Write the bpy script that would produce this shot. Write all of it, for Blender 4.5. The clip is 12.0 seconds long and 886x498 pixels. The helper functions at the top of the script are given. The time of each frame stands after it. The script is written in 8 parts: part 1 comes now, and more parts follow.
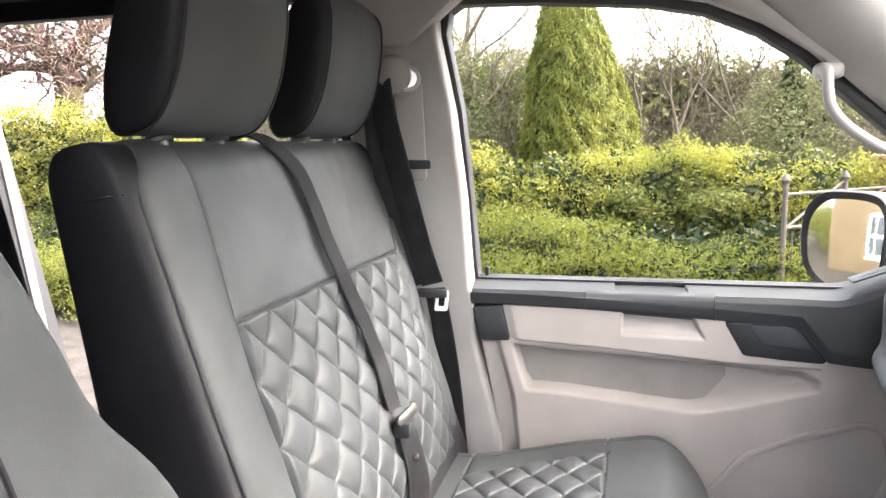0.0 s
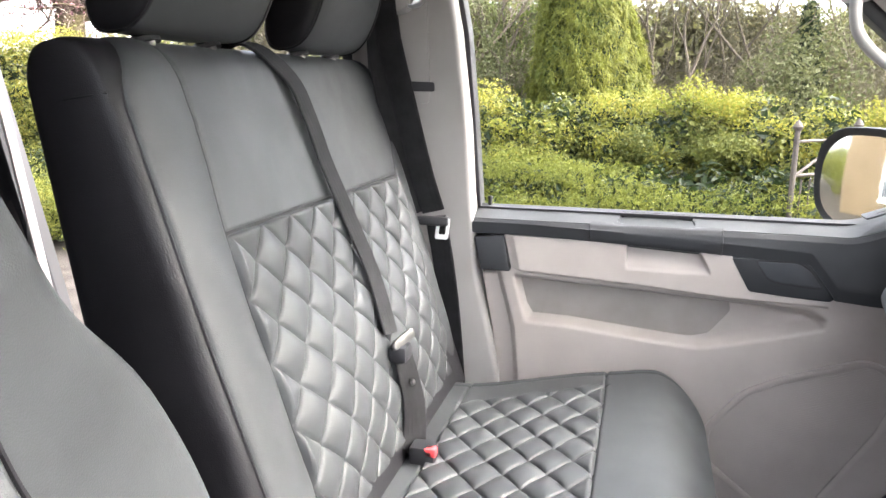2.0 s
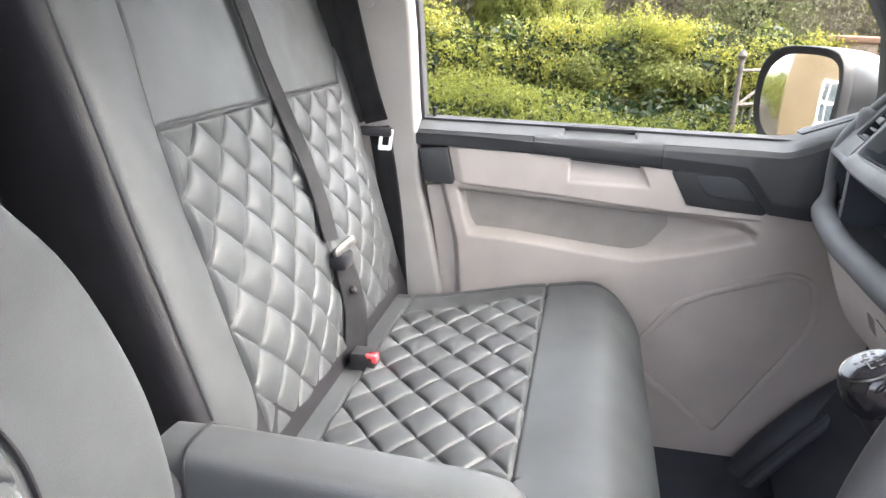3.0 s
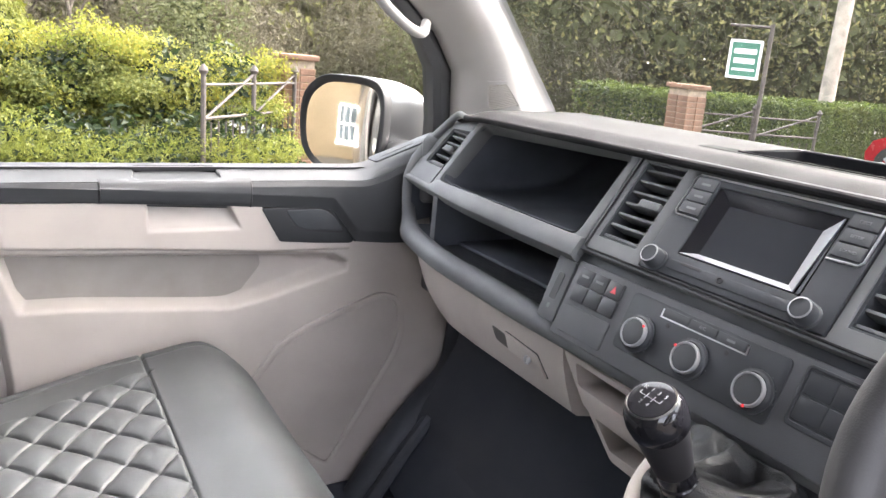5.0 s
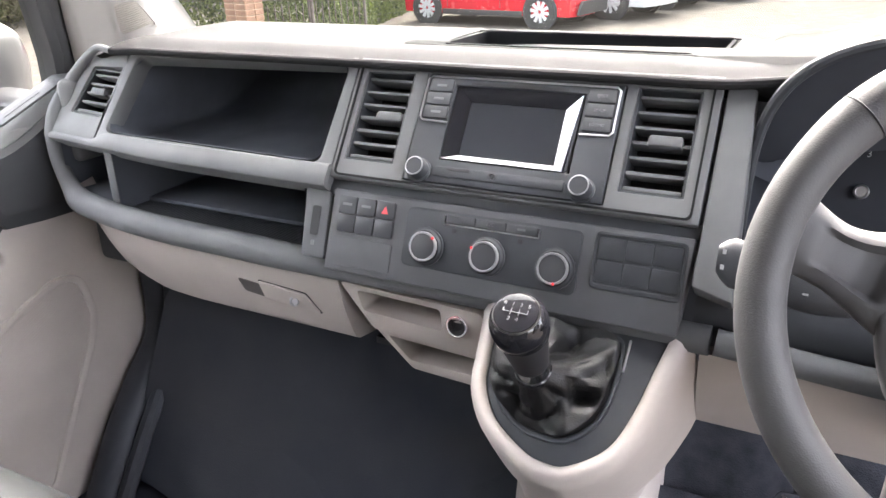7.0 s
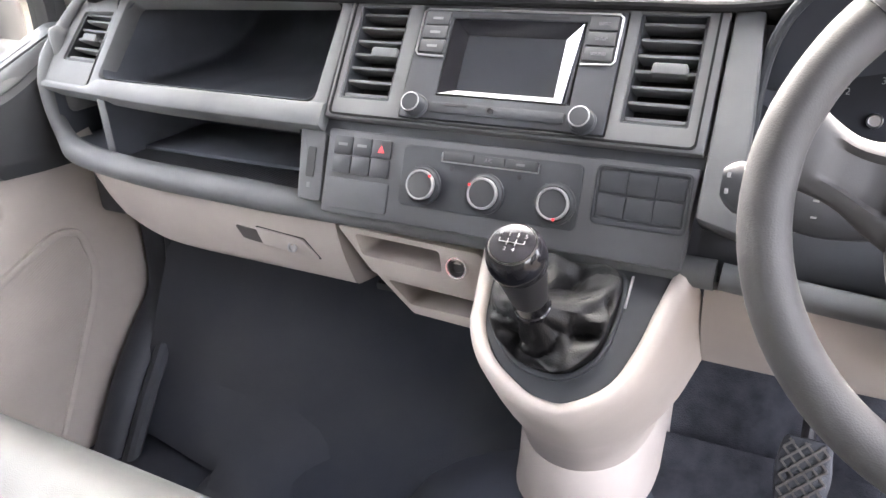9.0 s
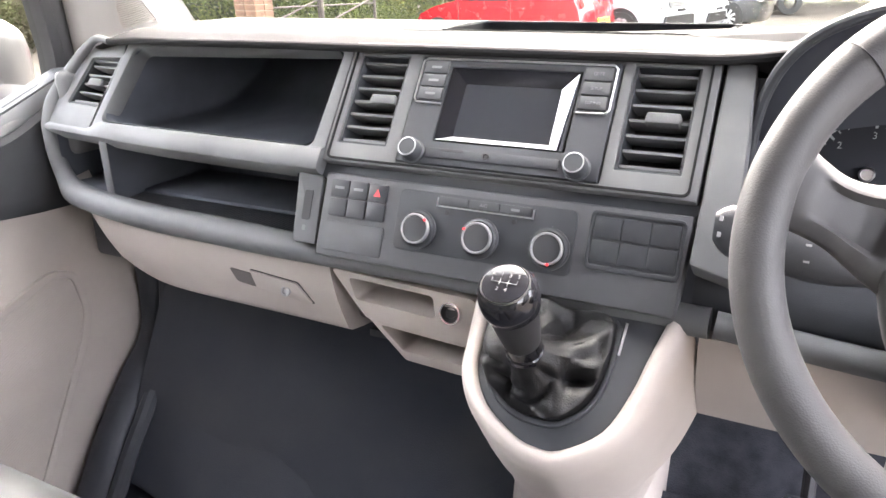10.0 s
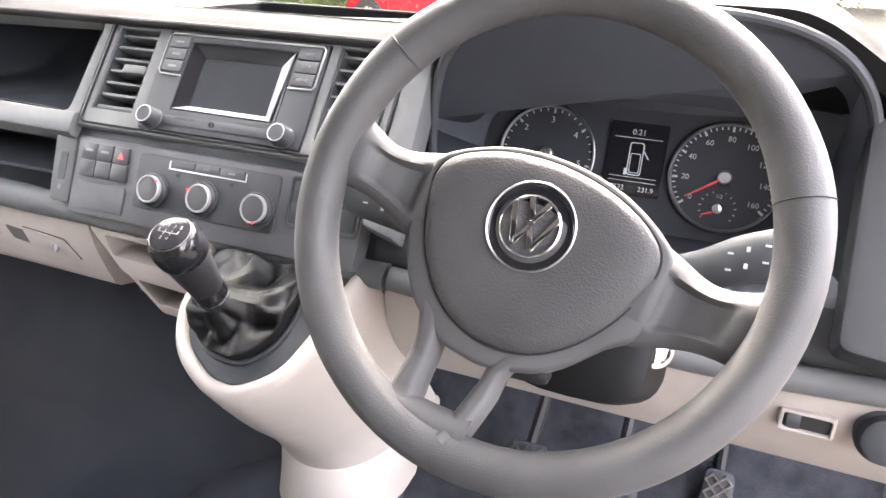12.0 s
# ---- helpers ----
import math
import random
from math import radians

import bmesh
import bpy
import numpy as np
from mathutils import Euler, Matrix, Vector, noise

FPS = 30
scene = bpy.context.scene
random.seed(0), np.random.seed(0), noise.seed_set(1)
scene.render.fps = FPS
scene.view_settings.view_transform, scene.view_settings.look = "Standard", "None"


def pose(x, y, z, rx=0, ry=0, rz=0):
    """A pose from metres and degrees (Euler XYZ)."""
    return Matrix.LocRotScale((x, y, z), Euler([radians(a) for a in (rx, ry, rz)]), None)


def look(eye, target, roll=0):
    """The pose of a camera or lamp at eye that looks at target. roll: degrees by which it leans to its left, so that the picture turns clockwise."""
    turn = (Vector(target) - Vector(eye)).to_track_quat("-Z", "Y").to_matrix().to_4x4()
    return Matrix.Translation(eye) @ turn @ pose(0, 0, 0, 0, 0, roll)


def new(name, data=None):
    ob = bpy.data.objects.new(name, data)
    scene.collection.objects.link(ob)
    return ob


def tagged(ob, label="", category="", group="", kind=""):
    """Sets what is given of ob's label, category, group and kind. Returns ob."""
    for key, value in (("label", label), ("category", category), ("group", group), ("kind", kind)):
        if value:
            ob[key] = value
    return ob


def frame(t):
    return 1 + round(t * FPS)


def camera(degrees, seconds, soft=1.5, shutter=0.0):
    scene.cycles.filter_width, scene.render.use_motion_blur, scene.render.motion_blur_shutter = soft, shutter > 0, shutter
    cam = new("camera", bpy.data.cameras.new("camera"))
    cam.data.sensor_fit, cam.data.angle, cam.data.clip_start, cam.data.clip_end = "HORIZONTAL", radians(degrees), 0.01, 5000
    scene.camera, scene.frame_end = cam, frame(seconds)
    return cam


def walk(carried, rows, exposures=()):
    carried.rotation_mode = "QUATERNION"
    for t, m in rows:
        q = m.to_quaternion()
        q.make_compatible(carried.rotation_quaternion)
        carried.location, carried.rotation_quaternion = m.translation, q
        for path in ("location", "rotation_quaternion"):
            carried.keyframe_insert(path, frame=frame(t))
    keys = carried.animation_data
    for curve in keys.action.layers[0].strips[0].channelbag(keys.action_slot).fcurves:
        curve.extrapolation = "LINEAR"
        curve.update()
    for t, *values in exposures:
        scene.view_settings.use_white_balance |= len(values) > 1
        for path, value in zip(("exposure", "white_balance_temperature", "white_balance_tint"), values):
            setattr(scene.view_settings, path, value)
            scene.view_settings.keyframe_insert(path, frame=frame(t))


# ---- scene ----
cam = camera(62.0, 12.0)

PATH = [
    (0, (0.233, -0.699, 1.735), (-0.27, 1.216, 1.453), -1.0),
    (0.5, (0.228, -0.691, 1.755), (-0.342, 1.213, 1.536), -0.8),
    (1, (0.221, -0.682, 1.739), (-0.348, 1.22, 1.5), -0.4),
    (1.5, (0.227, -0.675, 1.723), (-0.32, 1.222, 1.401), 0.0),
    (2, (0.23, -0.666, 1.696), (-0.277, 1.219, 1.263), 0.4),
    (2.5, (0.238, -0.663, 1.669), (-0.209, 1.203, 1.106), 0.9),
    (2.7, (0.241, -0.664, 1.66), (-0.167, 1.194, 1.043), 1.3),
    (4.3, (0.104, -0.6, 1.669), (0.502, 1.278, 1.11), 7.8),
    (4.5, (0.062, -0.573, 1.664), (0.699, 1.247, 1.135), 9.2),
    (5, (0.016, -0.489, 1.675), (1.013, 1.17, 1.169), 5.1),
    (5.5, (-0.055, -0.401, 1.692), (1.331, 0.952, 1.194), 3.0),
    (6, (-0.073, -0.33, 1.696), (1.507, 0.744, 1.104), 1.4),
    (6.5, (-0.068, -0.306, 1.711), (1.563, 0.613, 1.01), -0.7),
    (7, (-0.071, -0.3, 1.716), (1.573, 0.534, 0.94), -1.4),
    (7.5, (-0.073, -0.298, 1.718), (1.522, 0.506, 0.821), -2.2),
    (7.7, (-0.071, -0.296, 1.713), (1.491, 0.503, 0.753), -2.8),
    (9.3, (-0.059, -0.311, 1.674), (1.563, 0.552, 0.884), -2.1),
    (9.5, (-0.064, -0.31, 1.671), (1.579, 0.559, 0.931), -1.7),
    (10, (-0.062, -0.316, 1.66), (1.596, 0.553, 0.955), -1.1),
    (10.5, (-0.041, -0.372, 1.665), (1.64, 0.431, 0.939), -0.6),
    (11, (-0.035, -0.453, 1.671), (1.687, 0.237, 0.922), 0.5),
    (11.5, (-0.04, -0.521, 1.676), (1.699, 0.123, 0.926), 1.1),
    (12, (-0.04, -0.592, 1.672), (1.674, 0.12, 0.927), 2.2),
]
walk(cam, [(t, look(eye, target, roll)) for t, eye, target, roll in PATH], [(0, 4.05, 6700, 16), (2.7, 3.98, 6500, 15), (4.5, 4.12, 6600, 16), (5.5, 4.27, 6750, 17), (6.5, 4.55, 6800, 17), (7.5, 4.80, 6800, 17), (9.5, 5.04, 6900, 18), (12, 5.17, 7000, 18)])

# ---- world and light: bright overcast spring day ----
world = bpy.data.worlds.new("sky")
scene.world = world
world.use_nodes = True
wn = world.node_tree.nodes
wl = world.node_tree.links
sky = wn.new("ShaderNodeTexSky")
sky.sky_type = "NISHITA"
sky.sun_disc = False
sky.sun_elevation = radians(42)
sky.sun_rotation = radians(81)
sky.air_density, sky.dust_density, sky.ozone_density = 1.0, 4.0, 1.0
grey = wn.new("ShaderNodeHueSaturation")
grey.inputs["Saturation"].default_value = 0.40
wl.new(sky.outputs[0], grey.inputs["Color"])
wl.new(grey.outputs[0], wn["Background"].inputs["Color"])
wn["Background"].inputs["Strength"].default_value = 0.15
sun = new("sun", bpy.data.lights.new("sun", "SUN"))
sun.data.energy, sun.data.angle, sun.data.color = 0.32, radians(60), (1.0, 0.97, 0.92)
sun.matrix_world = look((10, 1.5, 9), (0, 0, 0))


# ---- materials ----
def mat(name, color, rough=0.5, metal=0.0, vary=0.12, scale=6.0, grain=0.0, grain_scale=900.0, coat=0.0, spec=0.5,
        other=None, random=0.0, leafy=0.0):
    """Principled surface: base colour that drifts between two tones, and a fine grain in relief."""
    m = bpy.data.materials.new(name)
    m.use_nodes = True
    n, l = m.node_tree.nodes, m.node_tree.links
    b = n["Principled BSDF"]
    b.inputs["Roughness"].default_value = rough
    b.inputs["Metallic"].default_value = metal
    b.inputs["Coat Weight"].default_value = coat
    b.inputs["Specular IOR Level"].default_value = spec
    geo = n.new("ShaderNodeTexCoord")
    tex = n.new("ShaderNodeTexNoise")
    tex.inputs["Scale"].default_value = scale
    tex.inputs["Detail"].default_value = 6
    l.new(geo.outputs["Object"], tex.inputs["Vector"])
    ramp = n.new("ShaderNodeMix")
    ramp.data_type = "RGBA"
    c2 = other or tuple(max(0.0, c * (1 - 2 * vary)) for c in color)
    c1 = color if other else tuple(min(1.0, c * (1 + vary)) for c in color)
    ramp.inputs["A"].default_value = (*c1, 1)
    ramp.inputs["B"].default_value = (*c2, 1)
    span = n.new("ShaderNodeMapRange")
    span.inputs["From Min"].default_value, span.inputs["From Max"].default_value = 0.35, 0.7
    l.new(tex.outputs["Fac"], span.inputs["Value"])
    fac = span.outputs[0]
    if random:
        info = n.new("ShaderNodeNewGeometry")
        blend = n.new("ShaderNodeMix")
        blend.data_type = "FLOAT"
        blend.inputs["Factor"].default_value = random
        l.new(fac, blend.inputs["A"])
        l.new(info.outputs["Random Per Island"], blend.inputs["B"])
        fac = blend.outputs["Result"]
    l.new(fac, ramp.inputs["Factor"])
    l.new(ramp.outputs["Result"], b.inputs["Base Color"])
    r = n.new("ShaderNodeMapRange")
    r.inputs["To Min"].default_value, r.inputs["To Max"].default_value = max(0.0, rough - 0.06), min(1.0, rough + 0.08)
    l.new(tex.outputs["Fac"], r.inputs["Value"])
    l.new(r.outputs[0], b.inputs["Roughness"])
    if leafy:
        thin = n.new("ShaderNodeBsdfTranslucent")
        both = n.new("ShaderNodeMixShader")
        both.inputs[0].default_value = leafy
        l.new(ramp.outputs["Result"], thin.inputs["Color"])
        l.new(b.outputs[0], both.inputs[1])
        l.new(thin.outputs[0], both.inputs[2])
        l.new(both.outputs[0], n["Material Output"].inputs["Surface"])
    if grain:
        g = n.new("ShaderNodeTexVoronoi")
        g.inputs["Scale"].default_value = grain_scale
        l.new(geo.outputs["Object"], g.inputs["Vector"])
        bump = n.new("ShaderNodeBump")
        bump.inputs["Strength"].default_value = grain
        bump.inputs["Distance"].default_value = 0.6 / grain_scale
        l.new(g.outputs["Distance"], bump.inputs["Height"])
        l.new(bump.outputs[0], b.inputs["Normal"])
    return m


def glow(name, color, strength):
    m = mat(name, color, 0.4)
    b = m.node_tree.nodes["Principled BSDF"]
    b.inputs["Emission Color"].default_value = (*color, 1)
    b.inputs["Emission Strength"].default_value = strength
    return m


def clear(name, tint=(1, 1, 1), rough=0.0, ior=1.05):
    m = bpy.data.materials.new(name)
    m.use_nodes = True
    b = m.node_tree.nodes["Principled BSDF"]
    b.inputs["Base Color"].default_value = (*tint, 1)
    b.inputs["Transmission Weight"].default_value = 1.0
    b.inputs["Roughness"].default_value = rough
    b.inputs["IOR"].default_value = ior
    return m


LEATHER = mat("charcoal_leatherette", (0.036, 0.0385, 0.040), 0.49, spec=0.44, vary=0.10, scale=9, grain=0.22, grain_scale=700)
LEATHER_SIDE = mat("black_leatherette", (0.009, 0.0085, 0.010), 0.5, spec=0.28, vary=0.1, scale=9, grain=0.2, grain_scale=700)
THREAD = mat("seam_thread", (0.012, 0.012, 0.013), 0.8, spec=0.2)
DASH = mat("dark_dash_plastic", (0.106, 0.109, 0.112), 0.6, spec=0.3, vary=0.08, scale=11, grain=0.25, grain_scale=1100)
DASH_TOP = mat("dash_top_plastic", (0.020, 0.020, 0.021), 0.8, spec=0.05, vary=0.08, scale=9, grain=0.25, grain_scale=900)
DASH_DARK = mat("black_dash_plastic", (0.040, 0.043, 0.048), 0.55, spec=0.3, vary=0.1, scale=12, grain=0.2, grain_scale=1200)
BIN = mat("bin_lining", (0.060, 0.066, 0.078), 0.7, spec=0.25, vary=0.15, scale=8)
BIN_RIB = mat("ribbed_mat", (0.03, 0.032, 0.036), 0.5)
LIGHT = mat("warm_grey_trim", (0.38, 0.340, 0.312), 0.55, vary=0.05, scale=7, grain=0.22, grain_scale=1000)
LIGHT_POCKET = mat("textured_grey_trim", (0.275, 0.248, 0.230), 0.7, vary=0.06, scale=14, grain=0.3, grain_scale=1600)
PILLAR = mat("pillar_trim", (0.255, 0.240, 0.232), 0.6, vary=0.05, scale=6, grain=0.2, grain_scale=1100)
HEADLINER = mat("headliner_cloth", (0.36, 0.345, 0.335), 0.9, vary=0.06, scale=20, grain=0.5, grain_scale=1500)
DARK_LINER = mat("dark_lining_cloth", (0.05, 0.045, 0.045), 0.9, vary=0.1, scale=14)
RUBBER = mat("rubber_floor", (0.032, 0.036, 0.045), 0.6, vary=0.2, scale=5, grain=0.3, grain_scale=500)
MAT_BLACK = mat("black_floor_rubber", (0.044, 0.049, 0.063), 0.7, spec=0.25, vary=0.2, scale=5, grain=0.3, grain_scale=500)
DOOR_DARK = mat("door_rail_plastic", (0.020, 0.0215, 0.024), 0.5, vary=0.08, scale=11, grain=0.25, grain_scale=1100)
# the rail's plastic again, lighter and glossier for daylight on its top
LIT_SILL = mat("lit_sill_plastic", (0.042, 0.045, 0.047), 0.5, spec=0.38, vary=0.05, scale=11, grain=0.1, grain_scale=1100)
FOOTWELL = mat("mottled_footwell_rubber", (0.050, 0.052, 0.058), 0.8, spec=0.2, scale=3.2, grain=0.3, grain_scale=500, other=(0.026, 0.031, 0.043))
CARPET = mat("black_carpet", (0.036, 0.038, 0.046), 0.95, spec=0.1, vary=0.2, scale=30, grain=0.5, grain_scale=400)
SHROUD = mat("column_shroud_plastic", (0.005, 0.005, 0.0055), 0.6, spec=0.2)
HOOD = mat("hood_lining_plastic", (0.056, 0.061, 0.074), 0.75, spec=0.2, vary=0.06, scale=10)
SEAL = mat("rubber_seal", (0.012, 0.012, 0.014), 0.55)
WHEEL = mat("wheel_grained_plastic", (0.068, 0.066, 0.066), 0.55, spec=0.35, vary=0.10, scale=14, grain=0.16, grain_scale=760)
WHEEL_SPOKE = mat("wheel_smooth_plastic", (0.078, 0.076, 0.076), 0.55, spec=0.3, vary=0.06, scale=12, grain=0.15, grain_scale=1200)
GLOSS = mat("gloss_black", (0.01, 0.01, 0.012), 0.12, vary=0.05)
SCREEN = mat("dark_screen", (0.02, 0.022, 0.026), 0.22, vary=0.03)
SILVER = mat("silver_ring_paint", (0.36, 0.36, 0.365), 0.3, metal=0.35, spec=0.6, vary=0.05)
CENTRE = mat("centre_panel_plastic", (0.078, 0.080, 0.085), 0.6, spec=0.3, vary=0.08, scale=11, grain=0.25, grain_scale=1100)
PAD = mat("airbag_grained_plastic", (0.058, 0.056, 0.056), 0.55, spec=0.3, vary=0.08, scale=12, grain=0.28, grain_scale=560)
# near-black that puts recess shade into the dash tray and the rail's groove
RECESS_BLACK = mat("recess_shade_black", (0.008, 0.0085, 0.0095), 0.9, spec=0.03, vary=0.1)
CHROME = mat("chrome", (0.8, 0.8, 0.82), 0.12, metal=1.0, vary=0.03)
SATIN = mat("satin_silver", (0.55, 0.55, 0.56), 0.3, metal=1.0, vary=0.04)
STEEL = mat("worn_steel", (0.15, 0.145, 0.14), 0.4, metal=1.0, vary=0.2, scale=60)
WEB = mat("belt_webbing", (0.013, 0.0125, 0.0135), 0.7, spec=0.22, vary=0.15, scale=30, grain=0.6, grain_scale=900)
INK_DIM = mat("grey_ink", (0.15, 0.155, 0.16), 0.6, vary=0.02)
KNOB_INK = mat("worn_white_ink", (0.11, 0.11, 0.115), 0.5, vary=0.1, scale=200)
# warm grey trim darkened for shade inside small recesses
SHADED_TRIM = mat("shaded_trim_plastic", (0.08, 0.073, 0.07), 0.45, vary=0.06, grain=0.2)
RED = mat("red_plastic", (0.62, 0.06, 0.07), 0.4, vary=0.08)
RED_LED = glow("red_lamp", (0.8, 0.05, 0.05), 0.05)
DIAL = mat("dial_face", (0.03, 0.032, 0.038), 0.7, vary=0.05, spec=0.15)
LCD = glow("lit_display", (0.30, 0.32, 0.34), 0.012)
DIAL_INK = mat("dial_figures", (0.34, 0.345, 0.35), 0.6, vary=0.02)
BUTTON = mat("button_plastic", (0.04, 0.042, 0.046), 0.5, vary=0.06)
GLASS = clear("window_glass", (0.86, 0.89, 0.85))
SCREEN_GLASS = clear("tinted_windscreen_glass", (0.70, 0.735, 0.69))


def veiled(m, amount, tone):
    """An uneven translucent veil mixed into a pane: painted haze that scatters a little of the daylight."""
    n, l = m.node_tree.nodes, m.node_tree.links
    veil, both, tex, span = n.new("ShaderNodeBsdfTranslucent"), n.new("ShaderNodeMixShader"), n.new("ShaderNodeTexNoise"), n.new("ShaderNodeMapRange")
    veil.inputs["Color"].default_value = (*tone, 1)
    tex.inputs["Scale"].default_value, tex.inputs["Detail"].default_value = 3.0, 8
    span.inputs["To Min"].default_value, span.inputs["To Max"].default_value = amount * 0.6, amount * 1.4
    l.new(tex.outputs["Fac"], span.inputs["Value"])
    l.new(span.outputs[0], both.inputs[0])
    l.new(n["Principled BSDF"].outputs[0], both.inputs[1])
    l.new(veil.outputs[0], both.inputs[2])
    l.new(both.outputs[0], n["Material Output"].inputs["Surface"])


# glare haze put into the windscreen's own material
veiled(SCREEN_GLASS, 0.0012, (0.8, 0.78, 0.70))
MIRROR = mat("mirror_glass", (0.54, 0.54, 0.53), 0.01, metal=1.0, vary=0.01)
BODY = mat("grey_metallic_paint", (0.11, 0.11, 0.113), 0.3, metal=0.6, vary=0.03, coat=0.7)
CREAM = mat("cream_render", (0.125, 0.094, 0.057), 0.85, vary=0.06, scale=1.5, grain=0.4, grain_scale=60)
WHITE = mat("white_paint", (0.8, 0.8, 0.79), 0.45, vary=0.04)
GLASS_FAR = mat("house_glass", (0.06, 0.075, 0.085), 0.08, vary=0.3, scale=1.5, coat=0.5)
TARMAC = mat("driveway", (0.068, 0.061, 0.053), 0.95, spec=0.08, vary=0.14, scale=5, grain=0.6, grain_scale=60)
ROAD = mat("road_asphalt", (0.12, 0.12, 0.12), 0.85, vary=0.15, scale=2, grain=0.4, grain_scale=60)
TURF = mat("turf", (0.045, 0.08, 0.015), 0.9, vary=0.3, scale=3)
BRICK = mat("red_brick", (0.25, 0.135, 0.085), 0.85, vary=0.3, scale=9, grain=0.4, grain_scale=120, random=0.6)
MORTAR = mat("mortar", (0.25, 0.19, 0.14), 0.95, vary=0.15, scale=20)
IRON = mat("rusty_iron", (0.05, 0.04, 0.035), 0.75, vary=0.4, scale=14, other=(0.10, 0.08, 0.066))
BARK = mat("bark", (0.10, 0.08, 0.065), 0.9, vary=0.35, scale=9, grain=0.7, grain_scale=40, other=(0.10, 0.08, 0.05))
BARK_MOSS = mat("mossy_bark", (0.085, 0.06, 0.045), 0.9, scale=3, grain=0.7, grain_scale=30, other=(0.06, 0.052, 0.014))
TWIG = mat("winter_twigs", (0.20, 0.165, 0.13), 0.9, vary=0.25, random=0.6)
PINK = mat("plum_blossom", (0.16, 0.075, 0.08), 0.8, vary=0.3, random=0.8)
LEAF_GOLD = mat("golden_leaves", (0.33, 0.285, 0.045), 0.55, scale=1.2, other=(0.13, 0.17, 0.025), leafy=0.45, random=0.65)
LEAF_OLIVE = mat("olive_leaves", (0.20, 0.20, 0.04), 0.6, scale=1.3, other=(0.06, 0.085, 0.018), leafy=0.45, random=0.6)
LEAF_GREEN = mat("juniper_leaves", (0.25, 0.25, 0.045), 0.6, scale=1.4, other=(0.065, 0.10, 0.018), leafy=0.45, random=0.6)
# the slender conifer's dark green; elsewhere shade painted inside hedges and bushes
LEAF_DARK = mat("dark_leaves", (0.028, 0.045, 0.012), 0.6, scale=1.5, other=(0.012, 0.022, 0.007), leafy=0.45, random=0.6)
LEAF_WOOD = mat("woodland_leaves", (0.27, 0.245, 0.095), 0.7, scale=0.4, other=(0.12, 0.13, 0.05), leafy=0.45, random=0.6)
# dark ivy bushes, and the shade painted inside the woodland
LEAF_HAZE = mat("ivy_and_shade_leaves", (0.135, 0.138, 0.058), 0.7, scale=0.5, other=(0.070, 0.082, 0.032), leafy=0.45, random=0.6)
THICKET = mat("thicket_leaves", (0.19, 0.165, 0.085), 0.8, scale=0.6, other=(0.10, 0.10, 0.045), leafy=0.45, random=0.6)
SCREEN_GREEN = mat("light_green_leaves", (0.17, 0.20, 0.05), 0.7, scale=0.9, other=(0.07, 0.10, 0.025), leafy=0.45, random=0.6)
BRUSH = mat("thicket_twigs", (0.15, 0.125, 0.09), 0.8, scale=0.5, other=(0.08, 0.08, 0.038), leafy=0.3, random=0.6)
CONIFER = mat("conifer_sprays", (0.225, 0.225, 0.026), 0.65, scale=1.6, other=(0.055, 0.085, 0.012), leafy=0.45, random=0.6)
HEDGE_CLIP = mat("clipped_hedge", (0.085, 0.11, 0.017), 0.65, scale=2.0, other=(0.035, 0.055, 0.011), leafy=0.45, random=0.6)
GRASS = mat("grass_blades", (0.06, 0.11, 0.015), 0.7, scale=2.0, other=(0.03, 0.06, 0.008), leafy=0.45, random=0.6)
CAR_RED = mat("red_car_paint", (0.34, 0.006, 0.014), 0.25, vary=0.03, coat=0.8)
CAR_WHITE = mat("white_car_paint", (0.36, 0.36, 0.365), 0.25, vary=0.02, coat=0.8)
CAR_GREY = mat("silver_car_paint", (0.5, 0.51, 0.53), 0.3, metal=0.4, vary=0.03, coat=0.6)
CAR_BLACK = mat("black_car_paint", (0.015, 0.016, 0.02), 0.2, vary=0.03, coat=0.8)
CAR_GLASS = mat("tinted_car_glass", (0.008, 0.009, 0.010), 0.08, spec=0.25, vary=0.1, coat=0.05)
TYRE = mat("tyre_rubber", (0.02, 0.02, 0.02), 0.8)
ALLOY = mat("alloy_wheel", (0.42, 0.42, 0.43), 0.4, metal=0.3, vary=0.05)
LAMP_RED = mat("rear_lamp_red", (0.5, 0.03, 0.03), 0.15, vary=0.1, coat=0.5)
LAMP_CLEAR = mat("lamp_clear", (0.7, 0.72, 0.74), 0.1, vary=0.05, coat=0.5)
PLATE_YELLOW = mat("plate_yellow", (0.75, 0.5, 0.04), 0.4, vary=0.03)
POLE = mat("weathered_pole", (0.34, 0.29, 0.24), 0.9, vary=0.2, scale=4)
SIGN_GREEN = mat("sign_green", (0.03, 0.14, 0.09), 0.5, vary=0.05)
SLATE = mat("slate_roof", (0.12, 0.12, 0.13), 0.8, vary=0.2)


# ---- mesh helpers ----
def part(name, bm, material, parent=None, label="", sharp=35):
    """Links a bmesh as one mesh object, under its thing where one is given."""
    bmesh.ops.recalc_face_normals(bm, faces=bm.faces)
    me = bpy.data.meshes.new(name)
    bm.to_mesh(me)
    bm.free()
    me.materials.append(material)
    me.shade_smooth()
    me.set_sharp_from_angle(angle=radians(sharp))
    ob = new(name, me)
    if parent:
        attach(ob, parent)
    if label:
        ob["label"] = label
    return ob


def attach(ob, parent):
    """Parents ob so that its own coordinates stay the world's."""
    ob.parent = parent
    if parent.parent is None:
        ob.matrix_parent_inverse = Matrix.Translation(-parent.location)


